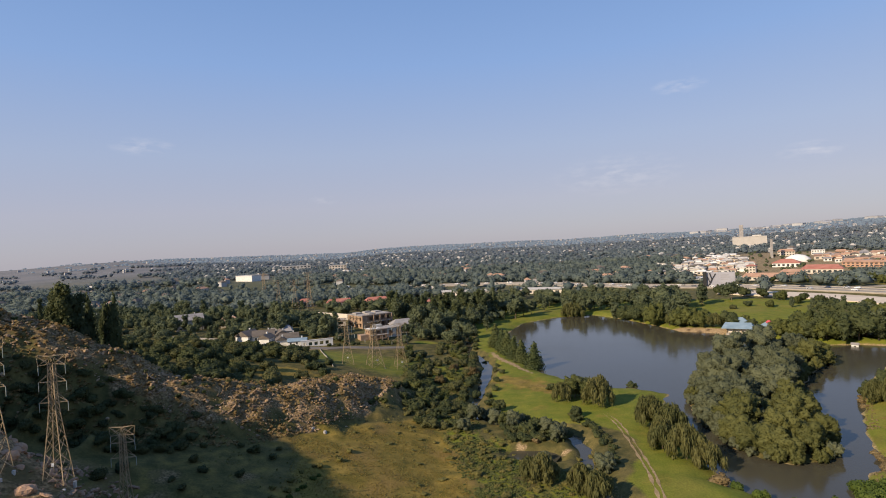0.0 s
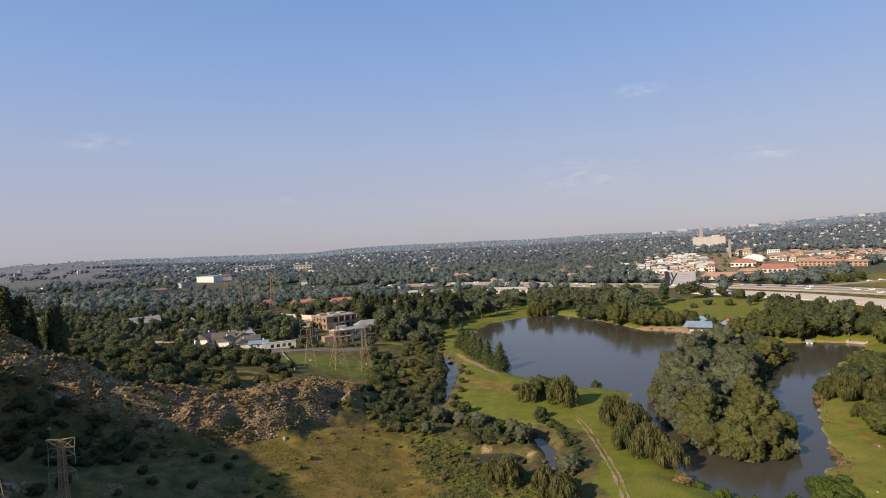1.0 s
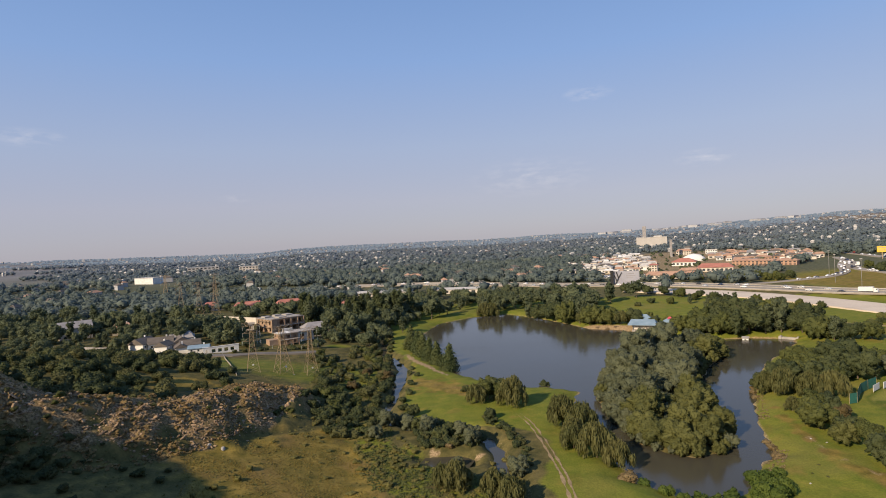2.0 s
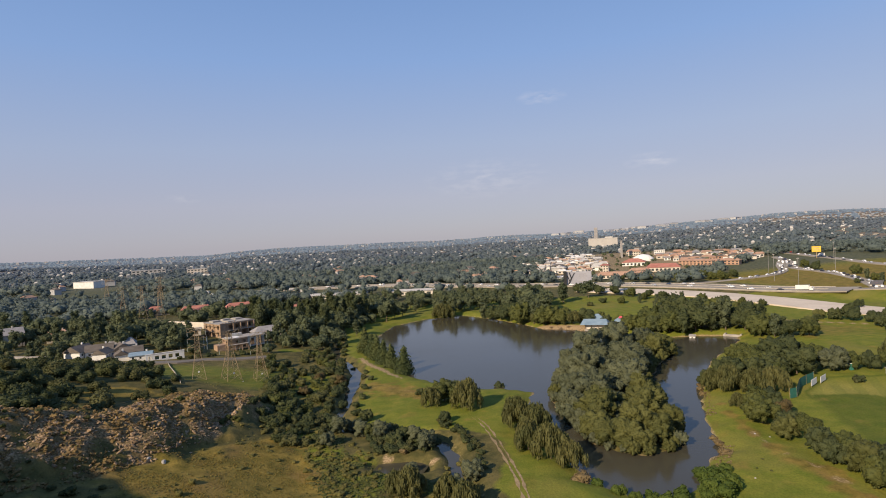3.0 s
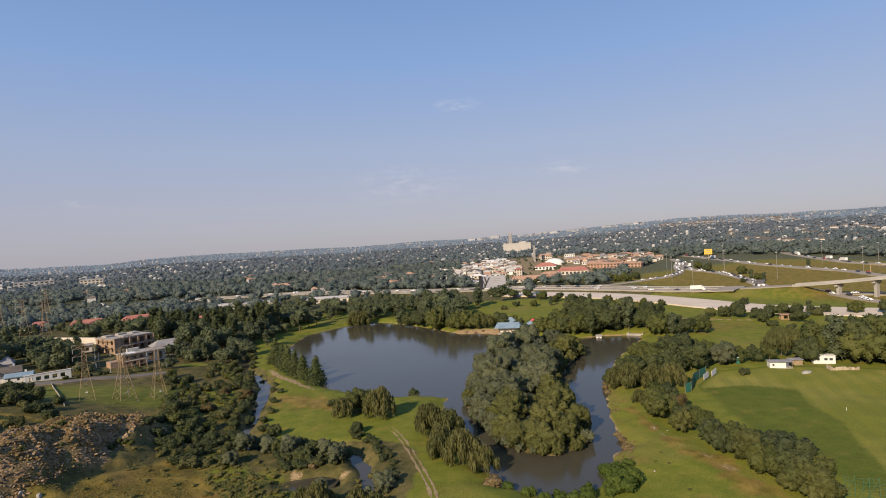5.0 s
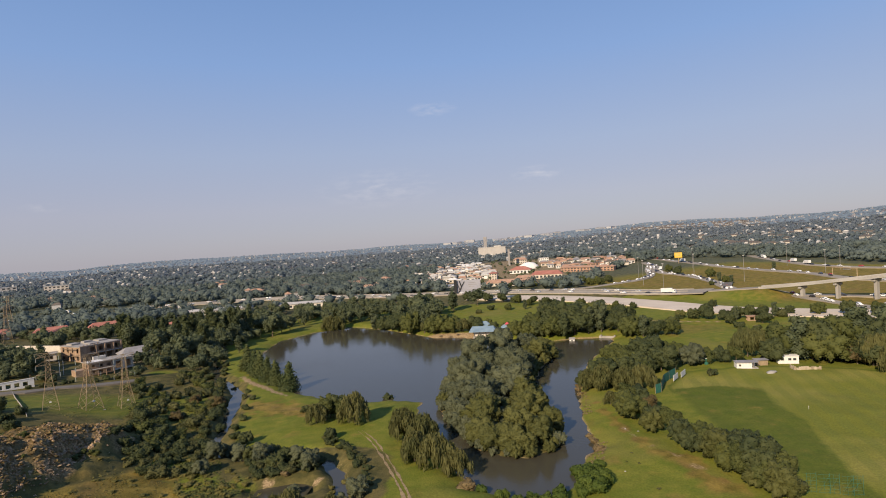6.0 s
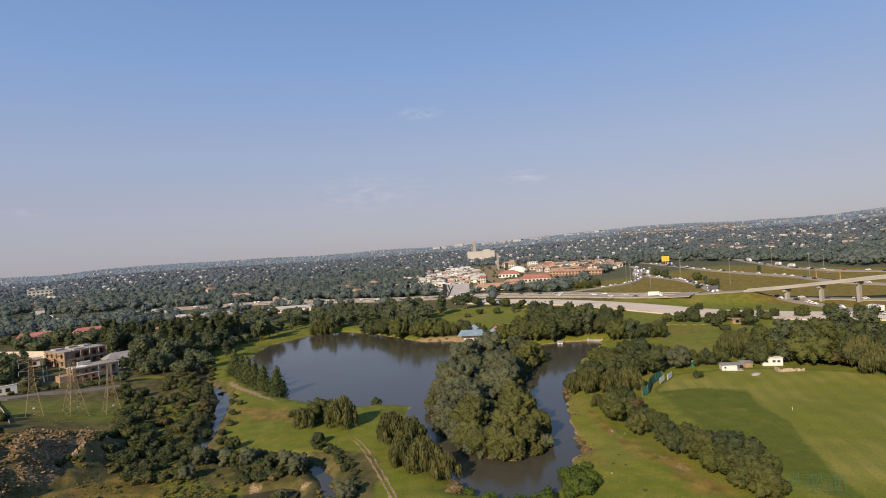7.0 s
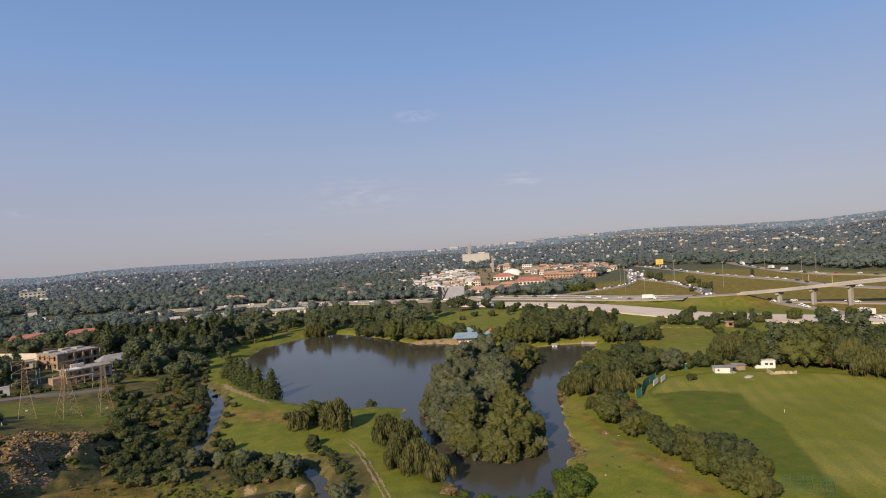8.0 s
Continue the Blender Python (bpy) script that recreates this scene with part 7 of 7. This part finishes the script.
# ---- rocks, tufts ----
def rock(seed):
    r = np.random.RandomState(seed)
    b = new("boulder")
    tagged(b, "rough ochre boulder on the rocky ridge", "rock", "boulders on the ridge")
    v = ICO_V * (1 + 0.28 * r.uniform(-1, 1, (len(ICO_V), 1))) * np.array((1, r.uniform(0.6, 0.9), r.uniform(0.55, 0.9)))
    for k in range(4):
        n = sphere_points(1, r)[0]
        d = v @ n
        v = v - np.maximum(0, d - 0.62)[:, None] * n
    again("stone", raw("stone", v, ICO_F, m_rock), b, Matrix())
    return b


rocks = [rock(k) for k in range(6)]
rnd = random.Random(15)
placed = 0
for k in range(4000):
    if placed >= 150:
        break
    i = rnd.randrange(2, len(RIDGE) - 2)
    u = rnd.random()
    (ax, ay, az), (bx, by, bz) = RIDGE[i], RIDGE[i + 1]
    d = Vector((bx - ax, by - ay, 0)).normalized()
    off = rnd.gauss(-5, 6)
    x, y = ax + u * (bx - ax) - d.y * off, ay + u * (by - ay) + d.x * off
    s = min(1.0, 0.3 * math.exp(rnd.gauss(0, 0.5)))
    m = pose(x, y, float(land(x, y)) + 0.15 * s, rnd.uniform(-25, 25), rnd.uniform(-25, 25), rnd.uniform(0, 360)) @ Matrix.Diagonal((s, s, s, 1))
    o = rocks[placed] if placed < 6 else copy_thing(rocks[placed % 6], m @ Matrix.Diagonal([1 / c for c in rocks[placed % 6].scale] + [1]))
    o.matrix_basis = m
    placed += 1


def strewn(name, n, area, mat, size, seed, label, category, make):
    """Very many small things on the ground, in one mesh."""
    r = np.random.RandomState(seed)
    xs, ys = [p[0] for p in area], [p[1] for p in area]
    x, y = r.uniform(min(xs), max(xs), 4 * n), r.uniform(min(ys), max(ys), 4 * n)
    keep = to_outline(area, x, y) < 0
    keep &= np.maximum(to_outline(LAKE, x, y), -to_outline(ISLAND, x, y)) > 1.5
    d, half, _ = to_line(STREAM, x, y)
    keep &= d > half + 1
    keep &= waves(x, y, 12, seed) + 0.7 * r.uniform(-1, 1, len(x)) > -0.1
    x, y = x[keep][:n], y[keep][:n]
    v, f = make(np.stack([x, y, land(x, y)], 1), size, r)
    return tagged(new(name, raw(name, v, f, mat)), label, category, kind="stuff")


def tuft(p, size, r):
    out = []
    for k in range(3):
        off = r.uniform(-0.35, 0.35, (len(p), 3)) * size
        off[:, 2] = size * r.uniform(0.15, 0.5, len(p))
        out.append(leaves(p + off, np.tile((0.0, -0.3, 1.0), (len(p), 1)), size * 1.4, r))
    return join(out)


def rubble(p, size, r):
    n, k = len(p), len(LOW_V)
    s = size * np.minimum(2.2, np.exp(r.normal(0, 0.5, (n, 1, 1))))
    shape = np.stack([r.uniform(0.7, 1.9, n), r.uniform(0.5, 1.0, n), r.uniform(0.25, 0.8, n)], 1)[:, None, :]
    v = LOW_V[None] * (1 + 0.4 * r.uniform(-1, 1, (n, k, 1))) * s * shape
    a, b = r.uniform(0, 6.28, (n, 1)), r.uniform(-0.7, 0.7, (n, 1))
    x, y, z = v[:, :, 0], v[:, :, 1], v[:, :, 2]
    x, z = x * np.cos(b) - z * np.sin(b), x * np.sin(b) + z * np.cos(b)
    v = np.stack([x * np.cos(a) - y * np.sin(a), x * np.sin(a) + y * np.cos(a), z], -1) + p[:, None, :]
    return v.reshape(-1, 3), (LOW_F[None] + (np.arange(n) * k)[:, None, None]).reshape(-1, 3)


strewn("dry_grass_tufts", 9000, DRY, m_straw, 0.17, 71, "dry straw-coloured grass tufts in the field", "grass", tuft)
strewn("rough_grass_tufts", 1800, [(8, 100), (6, 180), (6, 290), (-30, 300), (-40, 200), (-60, 150), (-50, 100), (-10, 60), (20, 60)], m_weed, 0.3, 72, "rough olive grass tufts beside the stream", "grass", tuft)
strewn("stream_weeds", 2600, [(6, 100), (28, 104), (27, 128), (16, 142), (8, 152), (0, 150)], m_leaf, 0.36, 77, "rank green weeds by the stream", "grass", tuft)
strewn("shore_reeds", 320, [(107, 147), (113, 157), (122, 168), (128, 176), (131, 174), (122, 163), (116, 154), (110, 145)], m_reed, 0.36, 78, "fringe of dry reeds along the bank", "reeds", tuft)
strewn("bank_reeds", 300, [(80, 112), (88, 119), (97, 128), (99, 125), (91, 116), (83, 109)], m_reed, 0.36, 79, "fringe of dry reeds along the bank", "reeds", tuft)
strewn("green_tufts", 2200, [(8, 100), (8, 180), (4, 240), (-12, 240), (-10, 190), (-3, 160), (2, 120)], m_leaf, 0.36, 73, "fresh green weeds on the stream bank", "grass", tuft)
strewn("ridge_scrub", 6500, [(-22, 200), (-16, 190), (-32, 150), (-50, 128), (-90, 112), (-150, 100), (-150, 150), (-80, 160), (-50, 180)], m_ridge_grass, 0.55, 74, "dry ochre grass growing between rocks", "grass", tuft)
strewn("ridge_rubble", 11000, [(-20, 198), (-17, 188), (-26, 160), (-35, 145), (-40, 141), (-49, 136), (-56, 133), (-71, 130.5), (-86, 126.5), (-115, 119), (-150, 108), (-150, 128), (-115, 132), (-86, 141), (-58, 156), (-46, 166), (-30, 192)], m_rock, 0.25, 75, "loose ochre rubble on the ridge face", "rubble", rubble)
strewn("slope_rubble", 2600, [(-40, 70), (-44, 92), (-58, 104), (-80, 108), (-90, 96), (-100, 50), (-50, 50)], m_red_rock, 0.3, 76, "loose rubble on the shaded hillside", "rubble", rubble)

# low scrub among the rocks
rnd = random.Random(29)
tops = []
for k in range(60):
    i = rnd.randrange(3, len(RIDGE) - 1)
    u, off = rnd.random(), rnd.gauss(-4, 6)
    (ax, ay, _), (bx, by, _) = RIDGE[i - 1], RIDGE[i]
    d = Vector((bx - ax, by - ay, 0)).normalized()
    tops.append((ax + u * (bx - ax) - d.y * off, ay + u * (by - ay) + d.x * off, rnd.uniform(0.5, 1.5)))
plant("scrub", tops, "scrub on the ridge", 0.2, 1.2)

# single large stones
def stone_at(x, y, size, mat, label, seed):
    r = np.random.RandomState(seed)
    b = thing("boulder", x, y, label, "rock", turn=r.uniform(0, 360))
    v = ICO_V * (1 + 0.16 * r.uniform(-1, 1, (len(ICO_V), 1))) * np.array((1, 0.8, 0.75)) * size
    for k in range(5):
        n = sphere_points(1, r)[0]
        v = v - np.maximum(0, v @ n - 0.6 * size)[:, None] * n
    again("stone", raw("stone", v, ICO_F, mat), b, Matrix())


for k, (x, y, s) in enumerate(((-53.1, 69.4, 1.4), (-58.2, 74.1, 1.0), (-60.7, 78.8, 1.3), (-59.0, 76, 0.8), (-62.5, 80, 0.9), (-56.6, 73.4, 0.7))):
    stone_at(x, y, s, m_red_rock, "large reddish-brown boulder on the shaded hillside", 200 + k)
for k, (x, y, s) in enumerate(((-36.2, 145.8, 0.6), (-32.9, 144.9, 0.65), (-34.8, 146, 0.35))):
    stone_at(x, y, s, m_pale, "pale grey block of stone at the ridge's foot", 300 + k)
for k, (x, y, s) in enumerate(((107.1, 127.6, 0.26), (108.7, 124.6, 0.24), (88.8, 106.9, 0.26))):
    stone_at(x, y, s, m_pale, "pale stone on the lakeside grass", 320 + k)
plant("thicket", [(-60, 286, 2.4), (-56, 287.5, 2.6), (-52, 289, 2.2), (-49, 290, 2.8), (-38, 291, 2.6), (-34, 292.5, 3), (-30, 294, 2.8), (-27, 298, 3.4), (-46, 291.5, 2), (-55, 300, 3), (-58, 304, 3.4), (-63, 290, 2.6)], "shrubs before the villa")
plant("bush", scatter(34, SLOPE, 25, 1.6, 3.6, 2.6), "scrub at the ridge's foot")
plant("weed", scatter(40, SLOPE, 26, 0.7, 1.4, 1.8), "scrub at the ridge's foot", 0.2, 1.3)
plant("scrub", [(92.5, 110.6, 0.5), (94.3, 108.5, 0.5), (97.0, 114.1, 0.5), (88.9, 97.2, 0.7), (101.6, 138.5, 0.6), (167.8, 153.2, 2.4)], "low bushes on the east bank")
